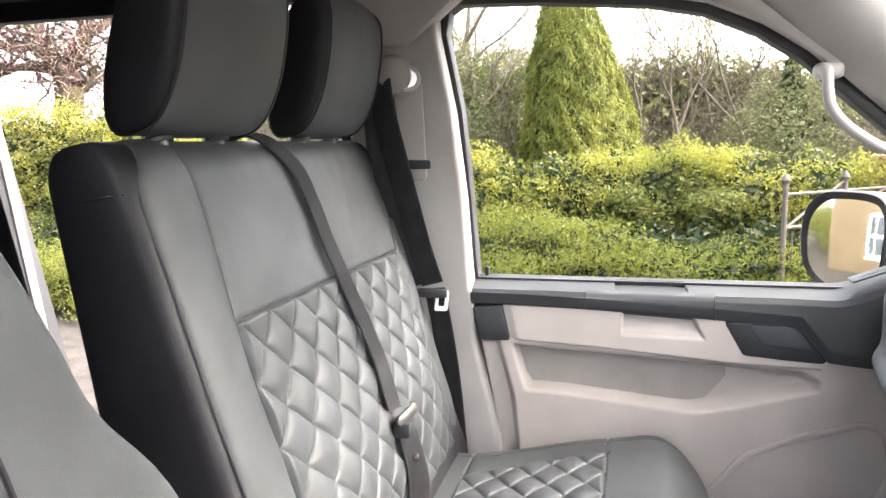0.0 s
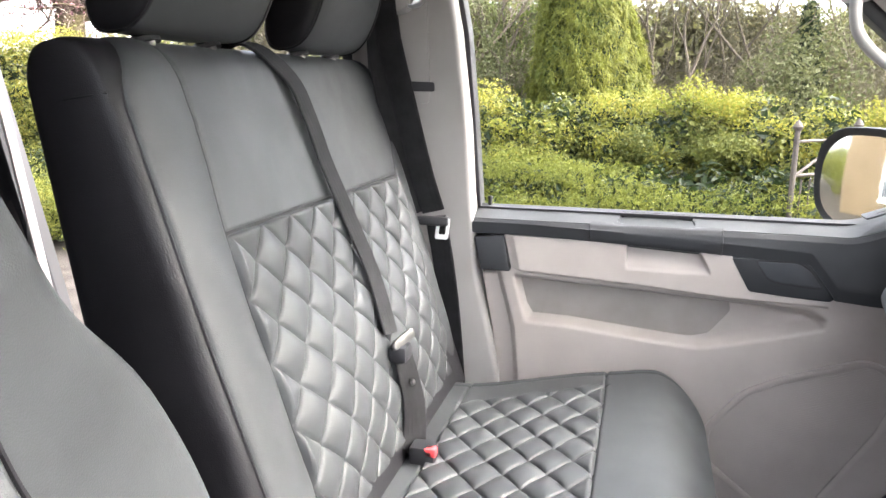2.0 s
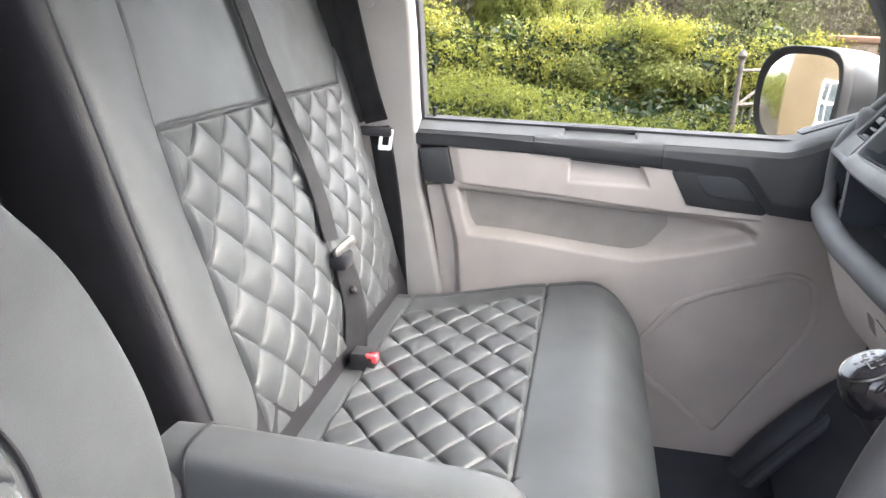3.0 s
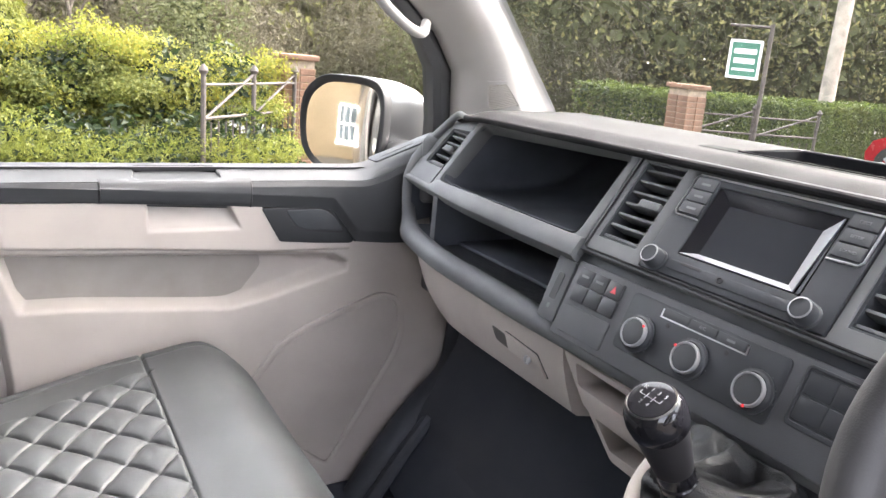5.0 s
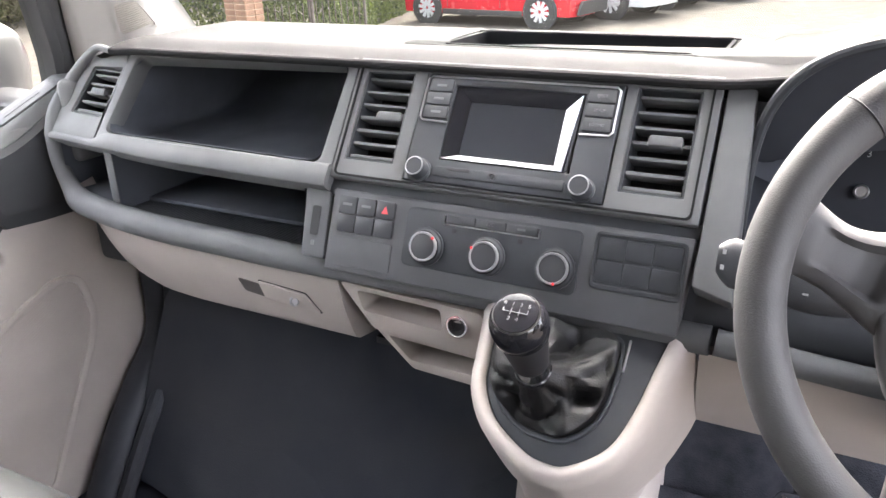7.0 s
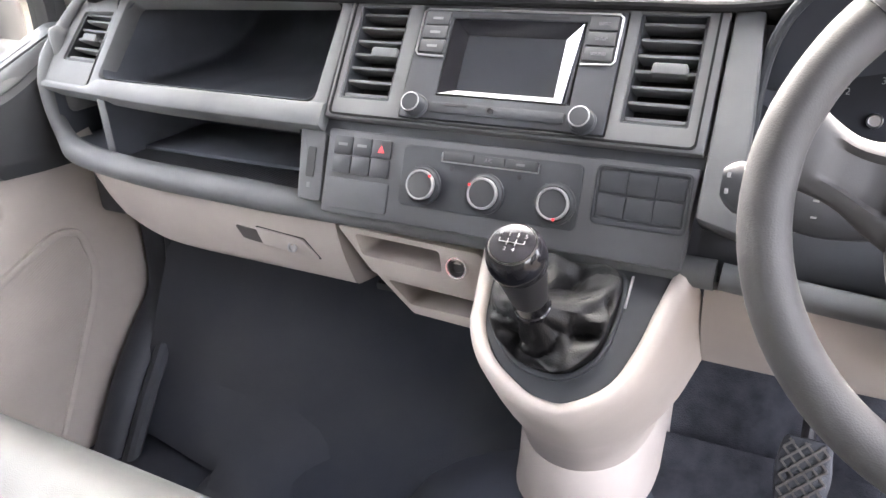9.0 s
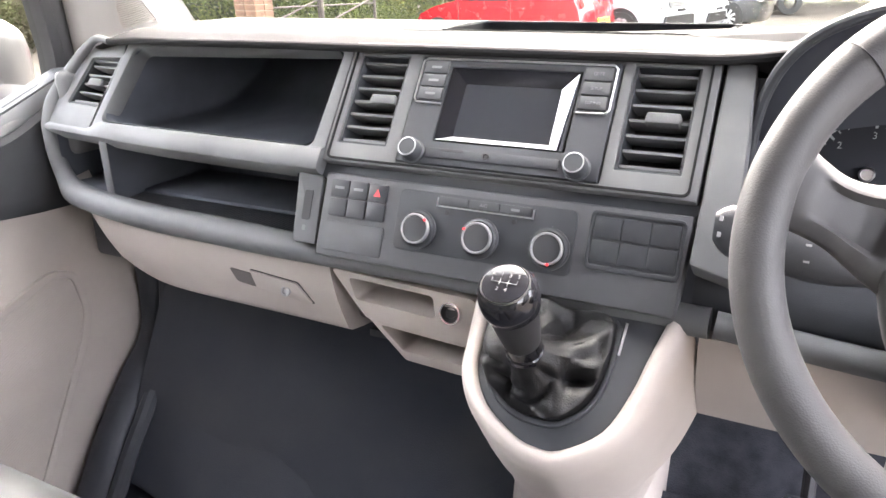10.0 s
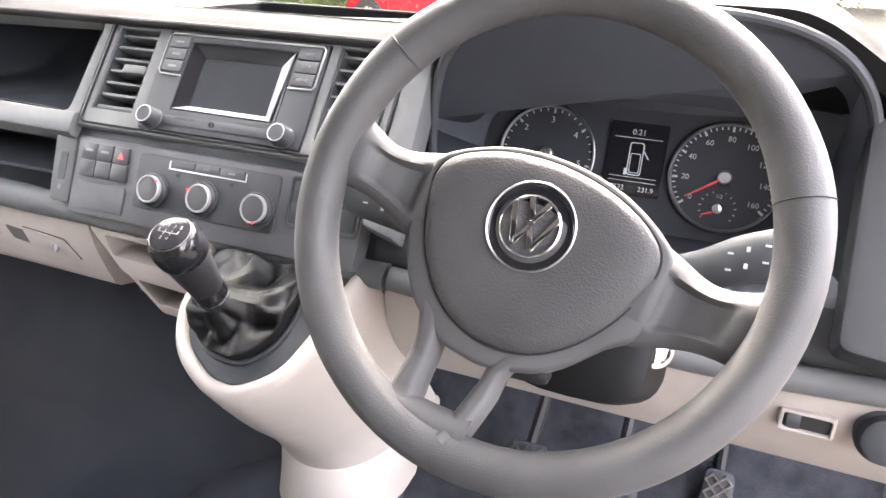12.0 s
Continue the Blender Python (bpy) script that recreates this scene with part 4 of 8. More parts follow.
part("usb_mark", prism(rrect(0.238, 1.366, 0.233, 1.372, 0.001), C2, -0.004, -0.0025), INK_DIM, usb)
for r in range(2):
    for c in range(3):
        y = 0.2005 - 0.0265 * c
        z = 1.4085 - 0.021 * r
        b = part("switch", prism(rrect(y, z, y - 0.0252, z + 0.0196, 0.002, 2), C2, -0.002, 0.003, 0.001), BUTTON, dash, "dark square push switch")
        if r == 0:
            if c == 2:
                part("hazard_mark", prism([(y - 0.0080, z + 0.0055), (y - 0.0175, z + 0.0055), (y - 0.0127, z + 0.0140)], C2, 0.003, 0.0034), RED, b, "red hazard triangle")
            else:
                part("switch_mark", prism(rrect(y - 0.006, z + 0.009, y - 0.019, z + 0.012, 0.0005), C2, 0.003, 0.0033), INK_DIM, b)
part("switch_ledge", prism(rrect(0.203, 1.349, 0.120, 1.382, 0.004), C2, -0.002, 0.0012, 0.0008), CENTRE, dash)
for r in range(2):
    for c in range(3):
        y = -0.124 - 0.0285 * c
        z = 1.404 - 0.0225 * r
        part("blank_switch", prism(rrect(y, z, y - 0.0275, z + 0.0205, 0.0015, 2), C2, -0.003, 0.0015, 0.001), DASH_DARK, dash)
part("blank_backing", prism(rrect(-0.1215, 1.378, -0.2115, 1.4275, 0.004), C2, -0.003, 0.0006), DASH_DARK, dash)
part("blank_surround", ring(rrect(-0.119, 1.374, -0.214, 1.430, 0.007), rrect(-0.1225, 1.379, -0.2105, 1.4265, 0.004), C2, -0.004, 0.002, 0.001), DASH_DARK, dash)

# climate controls
climate = thing("climate_panel", "three-dial heater control panel set in the dashboard", "heater controls", at=(0.63, 0.0, 1.39))
part("plate", prism(rrect(0.1050, 1.3630, -0.1060, 1.4270, 0.008), C2, -0.006, 0.0022, 0.001), DASH_DARK, climate)
part("silver_line", prism(rrect(0.056, 1.4128, -0.059, 1.4143, 0.0005), C2, 0.002, 0.0035), SATIN, climate)
part("silver_end", prism(rrect(0.056, 1.4128, 0.0546, 1.4225, 0.0004), C2, 0.002, 0.0035), SATIN, climate)
part("silver_end", prism(rrect(-0.0576, 1.4128, -0.059, 1.4225, 0.0004), C2, 0.002, 0.0035), SATIN, climate)
for k in range(3):
    y = 0.0535 - 0.037 * k
    key = part("climate_key", prism(rrect(y, 1.4150, y - 0.0355, 1.4240, 0.001), C2, 0.001, 0.0034, 0.0008), BUTTON, climate)
    if k == 1:
        words("A/C", 0.0055, axes(C2(y - 0.017, 1.4195, 0.0036), (0, -1, 0), U2, N2), INK_DIM, climate)
    if k == 2:
        part("key_mark", prism(rrect(y - 0.012, 1.4180, y - 0.022, 1.4205, 0.0008), C2, 0.003, 0.0037), INK_DIM, key)
for k, y in enumerate((0.0745, -0.0015, -0.0810)):
    c = C2(y, 1.3865, 0.002)
    dial = part("dial", lathe([(0.0225, 0), (0.0225, 0.003), (0.019, 0.0045), (0.0185, 0.0075)], c, N2, 36), DASH_DARK, climate, "round heater dial")
    part("dial_ring", lathe([(0.0172, 0.006), (0.0172, 0.0105), (0.0166, 0.0118), (0.0154, 0.0118), (0.0148, 0.0102)], c, N2, 36), SILVER, dial, "chrome dial ring")
    part("dial_cap", lathe([(0.0146, 0.006), (0.0146, 0.0104), (0.012, 0.0110), (0.0005, 0.0106)], c, N2, 32), BUTTON, dial)
    tick = [Vector((0.012, 0.011)), Vector((0.015, 0.008)), Vector((0.004, -0.016))][k]
    part("dial_pointer", lathe([(0.0016, 0.0112), (0.0016, 0.0124), (0.0003, 0.0126)], c + Vector((0, -tick.x * (-1 if k == 1 else 1), 0)) + U2 * tick.y, N2, 10), RED_LED, dial)
    for j in range(9):
        a = radians(-130 + 32.5 * j)
        p = c + Vector((0, -math.sin(a) * 0.0235, 0)) + U2 * (math.cos(a) * 0.0235)
        part("dial_mark", lathe([(0.0006, 0.0), (0.0006, 0.0006)], p, N2, 6), INK_DIM, climate)
for y in (0.040, -0.040):
    part("screw", lathe([(0.0028, 0.0), (0.0028, 0.0008), (0.0012, 0.0009)], C2(y + 0.002, 1.4075, 0.002), N2, 14), SEAL, climate)

# radio
radio = thing("car_radio", "car radio with a dark touch screen and silver trim line", "car radio", at=(0.70, 0.0, 1.52))
ysr = [0.1195, 0.079, 0.0, -0.078, -0.119]
part("faceplate", cells(ysr, [-0.0195, 0.009, 0.102, 0.1145], {(1, 1), (2, 1)}, C1, -0.02, 0.0025, 0.0012), DASH_DARK, radio)
part("screen_recess", ring(rrect(0.0775, 0.0095, -0.0765, 0.1015, 0.003), rrect(0.0590, 0.0185, -0.0560, 0.0850, 0.002), C1, -0.018, 0.0015, inner_d1=-0.0065), GLOSS, radio, "gloss black screen surround")
part("screen", prism(rrect(0.0590, 0.0185, -0.0560, 0.0850, 0.002), C1, -0.016, -0.0060), SCREEN, radio, "dark switched-off touch screen")
silver = bmesh.new()
for quad in ([(0.0765, 0.0105, 0.0030), (-0.0690, 0.0105, 0.0030), (-0.0570, 0.0185, -0.0050), (0.0590, 0.0185, -0.0050)],
             [(-0.0690, 0.0105, 0.0030), (-0.0755, 0.1000, 0.0030), (-0.0570, 0.0845, -0.0050), (-0.0570, 0.0185, -0.0050)]):
    vs = [silver.verts.new(C1(*q)) for q in quad]
    lo = [silver.verts.new(C1(q[0], q[1], q[2] - 0.003)) for q in quad]
    silver.faces.new(vs)
    silver.faces.new(lo[::-1])
    for i in range(4):
        silver.faces.new((vs[i], lo[i], lo[(i + 1) % 4], vs[(i + 1) % 4]))
part("silver_bevel", silver, SATIN, radio, "silver bevel below and beside the screen")
outline = [(0.080, 0.0545), (0.113, 0.0555), (0.1165, 0.060), (0.1165, 0.1075), (0.112, 0.1115), (-0.111, 0.1115), (-0.1155, 0.1075), (-0.1155, 0.060), (-0.112, 0.0555), (-0.080, 0.0545)]
part("silver_line", tube([C1(y, s, 0.003) for y, s in outline], 0.0013, 6), SATIN, radio, "thin silver trim line")
part("disc_slot", prism(rrect(0.060, 0.1035, -0.058, 0.1065, 0.0008), C1, 0.0, 0.0029), SEAL, radio)
for side_ in (1, -1):
    for k in range(3):
        y = 0.1125 * side_
        s = 0.0585 + 0.0168 * k
        key = part("radio_key", prism(rrect(y, s, y - 0.031 * side_, s + 0.0155, 0.002), C1, 0.0, 0.0048, 0.0012), BUTTON, radio)
        if side_ < 0:
            words(("SOUND", "SETUP", "EJECT")[k], 0.0048, axes(C1(y + 0.0155, s + 0.0075, 0.005), (0, -1, 0), U1, N1), INK_DIM, radio)
        else:
            part("key_mark", prism(rrect(y - 0.009, s + 0.006, y - 0.022, s + 0.009, 0.0005), C1, 0.0045, 0.0051), INK_DIM, key)
for y in (0.0985, -0.0960):
    c = C1(y, -0.0075, 0.002)
    knob = part("knob", lathe([(0.0145, 0), (0.0145, 0.003), (0.0125, 0.0045), (0.0122, 0.016), (0.0108, 0.0185), (0.0088, 0.0185)], c, N1, 32), DASH_DARK, radio, "ribbed radio knob")
    part("knob_ring", lathe([(0.0112, 0.0165), (0.0112, 0.0186), (0.0099, 0.0190), (0.0096, 0.0178)], c, N1, 32), SILVER, knob)
    part("knob_cap", lathe([(0.0094, 0.012), (0.0094, 0.0182), (0.0003, 0.0182)], c, N1, 28), BUTTON, knob)
part("card_strip", prism(rrect(0.082, -0.0120, -0.076, 0.0005, 0.003), C1, 0.0, 0.0038, 0.001), DASH_DARK, radio)
part("card_slot", prism(rrect(0.064, -0.0035, 0.036, -0.0005, 0.0006), C1, 0.003, 0.0043), SEAL, radio)
part("aux_socket", lathe([(0.0042, 0), (0.0042, 0.0012), (0.0026, 0.0014), (0.0022, 0.0002)], C1(0.008, -0.005, 0.004), N1, 16), SEAL, radio)

# lower warm grey panels
def flap(u, v):
    y = 0.765 - 0.55 * u
    zt = lerp_curve([(0.2, 1.312), (0.40, 1.317), (0.55, 1.319), (0.68, 1.321), (0.74, 1.332), (0.77, 1.36)], y)
    zb = 1.185 + 0.03 * u * 0 + 0.05 * smooth(0.55, 0.78, y)
    z = zt + (zb - zt) * v
    x = 0.640 + bow(y) + 0.03 * smooth(0.66, 0.78, y) + 0.045 * v ** 1.5 + 0.10 * smooth(0.78, 1.0, v) ** 2
    return Vector((x, y, z))


part("glovebox_flap", sheet(flap, 30, 20, (0.03, 0, 0.005)), LIGHT, dash, "warm grey glovebox flap")


def flap_x(y, z):
    """Where the flap's face lies at a height."""
    zt = lerp_curve([(0.2, 1.312), (0.40, 1.317), (0.55, 1.319)], y)
    v = (zt - z) / (zt - 1.185)
    return 0.640 + bow(y) + 0.045 * max(0.0, v) ** 1.5


GB = lambda u, v, w: Vector((flap_x(u, v) + w, u, v))
part("latch_gap", prism(roundpoly([(0.3540, 1.2838), (0.2735, 1.2775), (0.2560, 1.2445), (0.3515, 1.2515)], 0.003), GB, -0.0012, 0.004), SEAL, dash)
# flat plate, coloured dark to read as a shaded recess
part("latch_recess", prism(roundpoly([(0.392, 1.279), (0.354, 1.276), (0.352, 1.253), (0.386, 1.257)], 0.004), GB, -0.0012, 0.006), SHADED_TRIM, dash)
part("latch_plate", prism(roundpoly([(0.3525, 1.2825), (0.275, 1.276), (0.258, 1.246), (0.350, 1.253)], 0.003), GB, -0.0040, 0.006, 0.0015), LIGHT, dash)
part("latch_lock", lathe([(0.0075, 0), (0.0075, 0.003), (0.005, 0.0035), (0.004, 0.001)], GB(0.296, 1.260, -0.0040), (-0.95, 0, 0.3), 18), SILVER, dash, "chrome glovebox lock")
CB = lambda u, v, w: Vector((0.640 + 0.30 * (1.31 - v) * 0.6 + w, u, v))
part("cubby_frame", ring(roundpoly([(0.2095, 1.313), (0.010, 1.306), (0.010, 1.238), (0.1685, 1.246)], 0.008), roundpoly([(0.185, 1.304), (0.066, 1.300), (0.066, 1.268), (0.180, 1.272)], 0.006), CB, 0.13, -0.004, 0.003), LIGHT, dash, "warm grey open cubby")
# cubby's back wall with the inner shadow put into its colour
part("cubby_box", prism([(0.19, 1.306), (0.06, 1.302), (0.06, 1.262), (0.185, 1.266)], CB, 0.125, 0.135), SHADED_TRIM, dash)
sock = part("power_socket", lathe([(0.0145, -0.006), (0.0145, 0.003), (0.0135, 0.0055), (0.0115, 0.0055), (0.0105, 0.003), (0.0100, -0.006)], CB(0.043, 1.282, -0.004), (-1, 0, 0.15), 30), CHROME, dash, "chrome-rimmed power socket")
part("socket_well", lathe([(0.0106, 0.0), (0.0106, 0.0022), (0.007, 0.0026), (0.0065, 0.0012), (0.0005, 0.0012)], CB(0.043, 1.282, -0.004), (-1, 0, 0.15), 24), SEAL, sock)
part("lower_cubby", ring(roundpoly([(0.168, 1.246), (0.010, 1.238), (0.010, 1.185), (0.120, 1.190)], 0.005), roundpoly([(0.150, 1.238), (0.016, 1.231), (0.016, 1.203), (0.122, 1.204)], 0.004), CB, 0.10, -0.001, 0.002), LIGHT, dash)
part("lower_cubby_back", prism([(0.155, 1.24), (0.01, 1.235), (0.01, 1.195), (0.12, 1.195)], CB, 0.09, 0.10), BIN, dash)
part("under_panel", sheet(lambda u, v: Vector((0.70 + 0.35 * v, 0.20 - 0.19 * u, 1.19 - 0.03 * v)), 4, 4, (0, 0, 0.01)), DASH_DARK, dash)

# driver side
def cowl(u, v):
    """Inner wall of the instrument hood, an arch running forwards."""
    a = math.pi * u
    c = math.cos(a)
    y = -0.478 + (0.226 - 0.026 * v) * math.copysign(abs(c) ** 0.62, c)
    z = 1.375 + (0.256 - 0.105 * v) * abs(math.sin(a)) ** 0.42
    return Vector((0.735 - 0.03 * math.sin(a) + 0.110 * v, y, z))


part("hood_lining", sheet(cowl, 64, 8, (0.0, 0.0, 0.006)), HOOD, dash, "dark hood over the instruments", sharp=85)
part("hood_edge", tube([cowl(k / 64, 0) for k in range(65)], 0.006, 10), DASH_DARK, dash)
part("hood_floor", sheet(lambda u, v: Vector((0.66 + 0.17 * v, -0.25 - 0.44 * u, 1.362 + 0.012 * v)), 6, 6, (0, 0, -0.02)), DASH_DARK, dash)
part("right_of_centre", prism([(-0.222, 0.130), (-0.250, 0.128), (-0.262, -0.10), (-0.222, -0.09)], C1, -0.04, -0.001, 0.004), DASH, dash)
part("knee_panel", sheet(lambda u, v: Vector((0.655 - 0.02 * math.sin(math.pi * v) + 0.02 * v, -0.225 - 0.575 * u, 1.385 - 0.085 * v)), 16, 8, (0.03, 0, 0)), DASH_DARK, dash)
part("driver_rail", tube(spline([(0.634, -0.25, 1.332), (0.640, -0.40, 1.318), (0.642, -0.60, 1.312), (0.650, -0.80, 1.320)], 8), 0.014, 12), DASH, dash)
part("knee_lower", sheet(lambda u, v: Vector((0.648 + 0.072 * v * v, -0.235 - 0.565 * u, 1.308 - 0.132 * v)), 16, 8, (0.03, 0, 0)), LIGHT, dash, "warm grey lower knee panel")
part("right_end", prism(roundpoly([(-0.690, 0.10), (-0.80, 0.07), (-0.80, -0.13), (-0.690, -0.12)], 0.012), C1, -0.05, 0.0, 0.006), DOOR_DARK, dash)
vent_dark = part("side_vent", prism(roundpoly([(-0.728, 0.03), (-0.79, 0.02), (-0.79, -0.075), (-0.728, -0.07)], 0.006), C1, 0.0, 0.002), SEAL, dash, "dark side air vent")
for k in range(5):
    part("slat", prism(rrect(-0.732, -0.064 + 0.018 * k, -0.787, -0.057 + 0.018 * k, 0.001), C1, 0.001, 0.004, 0.001), DASH, vent_dark)
part("switch_slot", ring(rrect(-0.665, 1.268, -0.715, 1.292, 0.004), rrect(-0.669, 1.272, -0.711, 1.288, 0.003), lambda u, v, w: Vector((0.652 + w, u, v - 0.014)), 0.01, -0.006, 0.002), LIGHT, dash)
part("switch_slot_dark", prism(rrect(-0.669, 1.272, -0.711, 1.288, 0.003), lambda u, v, w: Vector((0.652 + w, u, v - 0.014)), -0.002, 0.008), SEAL, dash)
part("thumb_wheel", lathe([(0.011, -0.006), (0.012, 0), (0.011, 0.006)], (0.656, -0.678, 1.266), (0, 1, 0), 18), BUTTON, dash)
part("light_switch", lathe([(0.027, 0), (0.027, 0.006), (0.023, 0.008), (0.022, 0.020), (0.018, 0.022), (0.001, 0.022)], (0.650, -0.755, 1.272), (-1, 0, 0.2), 28), DASH_DARK, dash, "round headlamp switch")

# instrument cluster
cluster = thing("instrument_cluster", "instrument cluster with two white-ringed dials and a lit display", "instruments", at=(0.83, -0.47, 1.4))
UC, NC = Vector((0.29, 0, 0.957)), Vector((-0.957, 0, 0.29))
CL = lambda y, s, h: Vector((0.829, y, 1.447)) + UC * s + NC * h
part("housing", prism(roundpoly([(-0.285, -0.075), (-0.285, 0.045), (-0.33, 0.070), (-0.42, 0.066), (-0.52, 0.066), (-0.61, 0.072), (-0.665, 0.045), (-0.665, -0.075)], 0.02), CL, -0.03, -0.004), DIAL, cluster)
dial_frame = lambda y, s, h: axes(CL(y, s, h), (0, -1, 0), UC, NC)


def gauge(y, s, r, marks, a0, a1, needle, small_to=0):
    face = part("dial", lathe([(r, -0.004), (r, 0.0), (0.0005, 0.0)], CL(y, s, 0), NC, 48), DIAL, cluster, "black dial with white figures")
    part("dial_ring", lathe([(r, -0.002), (r + 0.0025, 0.003), (r + 0.0008, 0.0045), (r - 0.0015, 0.0015)], CL(y, s, 0), NC, 56), SATIN, face)
    n = len(marks)
    for k, mk in enumerate(marks):
        a = radians(a0 + (a1 - a0) * k / (n - 1))
        c, sn = math.cos(a), math.sin(a)
        words(mk, 0.0105 if len(marks) < 8 else 0.0088, dial_frame(y - c * r * 0.72, s + sn * r * 0.72, 0.0012), DIAL_INK, face)
    ticks = bmesh.new()
    for k in range((n - 1) * 5 + 1):
        a = radians(a0 + (a1 - a0) * k / ((n - 1) * 5))
        c, sn = math.cos(a), math.sin(a)
        w = 0.0007 if k % 5 else 0.0013
        r0, r1 = r * (0.90 if k % 5 else 0.86), r * 0.96
        q = [(y - c * r0 + sn * w, s + sn * r0 + c * w), (y - c * r1 + sn * w, s + sn * r1 + c * w), (y - c * r1 - sn * w, s + sn * r1 - c * w), (y - c * r0 - sn * w, s + sn * r0 - c * w)]
        prism(q, CL, 0.0006, 0.0012, bm=ticks)
    part("tick_marks", ticks, DIAL_INK, face)
    hub = part("hub", lathe([(0.008, 0.0), (0.008, 0.006), (0.0062, 0.0075), (0.0055, 0.006), (0.0004, 0.006)], CL(y, s, 0), NC, 24), SATIN, face)
    if needle is not None:
        a = radians(needle)
        c, sn = math.cos(a), math.sin(a)
        q = [(y - c * 0.007 + sn * 0.0016, s + sn * 0.007 + c * 0.0016), (y - c * r * 0.80 + sn * 0.0006, s + sn * r * 0.80 + c * 0.0006), (y - c * r * 0.80 - sn * 0.0006, s + sn * r * 0.80 - c * 0.0006), (y - c * 0.007 - sn * 0.0016, s + sn * 0.007 - c * 0.0016)]
        part("needle", prism(q, CL, 0.003, 0.0045), RED, face, "red pointer needle")
    return face


gauge(-0.3645, 0.0, 0.0580, ["1", "2", "3", "4", "5"], 185, -10, None)
speedo = gauge(-0.5735, 0.0, 0.0600, ["0", "20", "40", "60", "80", "100", "120", "140", "160"], 218, -38, 214)
part("fuel_dial", lathe([(0.0055, 0.0012), (0.0055, 0.004), (0.004, 0.005), (0.0004, 0.005)], CL(-0.571, -0.036, 0), NC, 18), SATIN, speedo)
ft = bmesh.new()
for k in range(13):
    a = radians(215 - 250 * k / 12)
    c, sn = math.cos(a), math.sin(a)
    prism([(-0.571 - c * 0.018, -0.036 + sn * 0.018 + 0.0006), (-0.571 - c * 0.0205, -0.036 + sn * 0.0205 + 0.0006), (-0.571 - c * 0.0205, -0.036 + sn * 0.0205 - 0.0006), (-0.571 - c * 0.018, -0.036 + sn * 0.018 - 0.0006)], CL, 0.0006, 0.0012, bm=ft)
part("tick_marks", ft, DIAL_INK, speedo)
words("1/2", 0.006, dial_frame(-0.571, -0.022, 0.0014), DIAL_INK, speedo)
part("fuel_needle", prism([(-0.568, -0.038), (-0.555, -0.044), (-0.555, -0.0455), (-0.568, -0.041)], CL, 0.001, 0.0022), RED, speedo)
disp = part("display", prism(rrect(-0.438, -0.035, -0.505, 0.050, 0.002), CL, -0.002, 0.0006), GLOSS, cluster, "lit display with a white van outline")
words("0:21", 0.0095, dial_frame(-0.4715, 0.0385, 0.0012), LCD, disp)
for s in (0.0315, -0.0145, -0.0195):
    part("display_line", prism([(-0.444, s), (-0.499, s), (-0.499, s + 0.0007), (-0.444, s + 0.0007)], CL, 0.0004, 0.0011), LCD, disp)
words("37532", 0.0082, dial_frame(-0.4535, -0.0275, 0.0012), LCD, disp)
words("231.9", 0.0082, dial_frame(-0.489, -0.0275, 0.0012), LCD, disp)
van_icon = bmesh.new()
ring(rrect(-0.463, -0.012, -0.480, 0.027, 0.004), rrect(-0.4642, -0.0108, -0.4788, 0.0258, 0.003), CL, 0.0004, 0.0011, bm=van_icon)
ring(rrect(-0.4655, -0.009, -0.4775, 0.014, 0.002), rrect(-0.4663, -0.0082, -0.4767, 0.0132, 0.0015), CL, 0.0004, 0.0011, bm=van_icon)
prism([(-0.480, 0.016), (-0.486, 0.008), (-0.487, 0.009), (-0.4805, 0.018)], CL, 0.0004, 0.0011, bm=van_icon)
prism([(-0.463, -0.004), (-0.4605, -0.004), (-0.4605, -0.012), (-0.463, -0.012)], CL, 0.0004, 0.0011, bm=van_icon)
part("van_outline", van_icon, LCD, disp)
part("maker_mark", prism(rrect(-0.628, -0.062, -0.648, -0.0595, 0.0004), CL, -0.0042, -0.003), INK_DIM, cluster)

# steering column, stalks
column = thing("steering_column", "black steering column shroud with ignition lock", "steering column", at=(0.6, -0.456, 1.36))
AX = Vector((-0.891, 0, 0.454))
col = []
for d, hw, hh, dz in ((0.025, 0.048, 0.036, -0.066), (0.032, 0.062, 0.050, -0.068), (0.055, 0.070, 0.054, -0.066), (0.10, 0.074, 0.054, -0.068), (0.16, 0.070, 0.050, -0.070), (0.26, 0.06, 0.045, -0.06)):
    c = Vector((0.505, -0.485, 1.445)) - AX * d + Vector((0, 0, dz))
    up_ = Vector((0.454, 0, 0.891))
    col.append([c + Vector((0, math.copysign(abs(math.cos(a)) ** 0.6, math.cos(a)) * hw, 0)) + up_ * math.copysign(abs(math.sin(a)) ** 0.6, math.sin(a)) * hh for a in [2 * math.pi * k / 28 for k in range(28)]])
part("shroud", loft(col), SHROUD, column)
part("ignition_lock", lathe([(0.016, 0), (0.016, 0.006), (0.012, 0.008), (0.011, 0.004), (0.002, 0.004)], (0.548, -0.548, 1.362), (-0.8, -0.5, 0.3), 22), CHROME, column, "chrome ignition lock")
part("adjuster", box((0.50, -0.47, 1.325), (0.57, -0.42, 1.345), 0.008), SEAL, column)


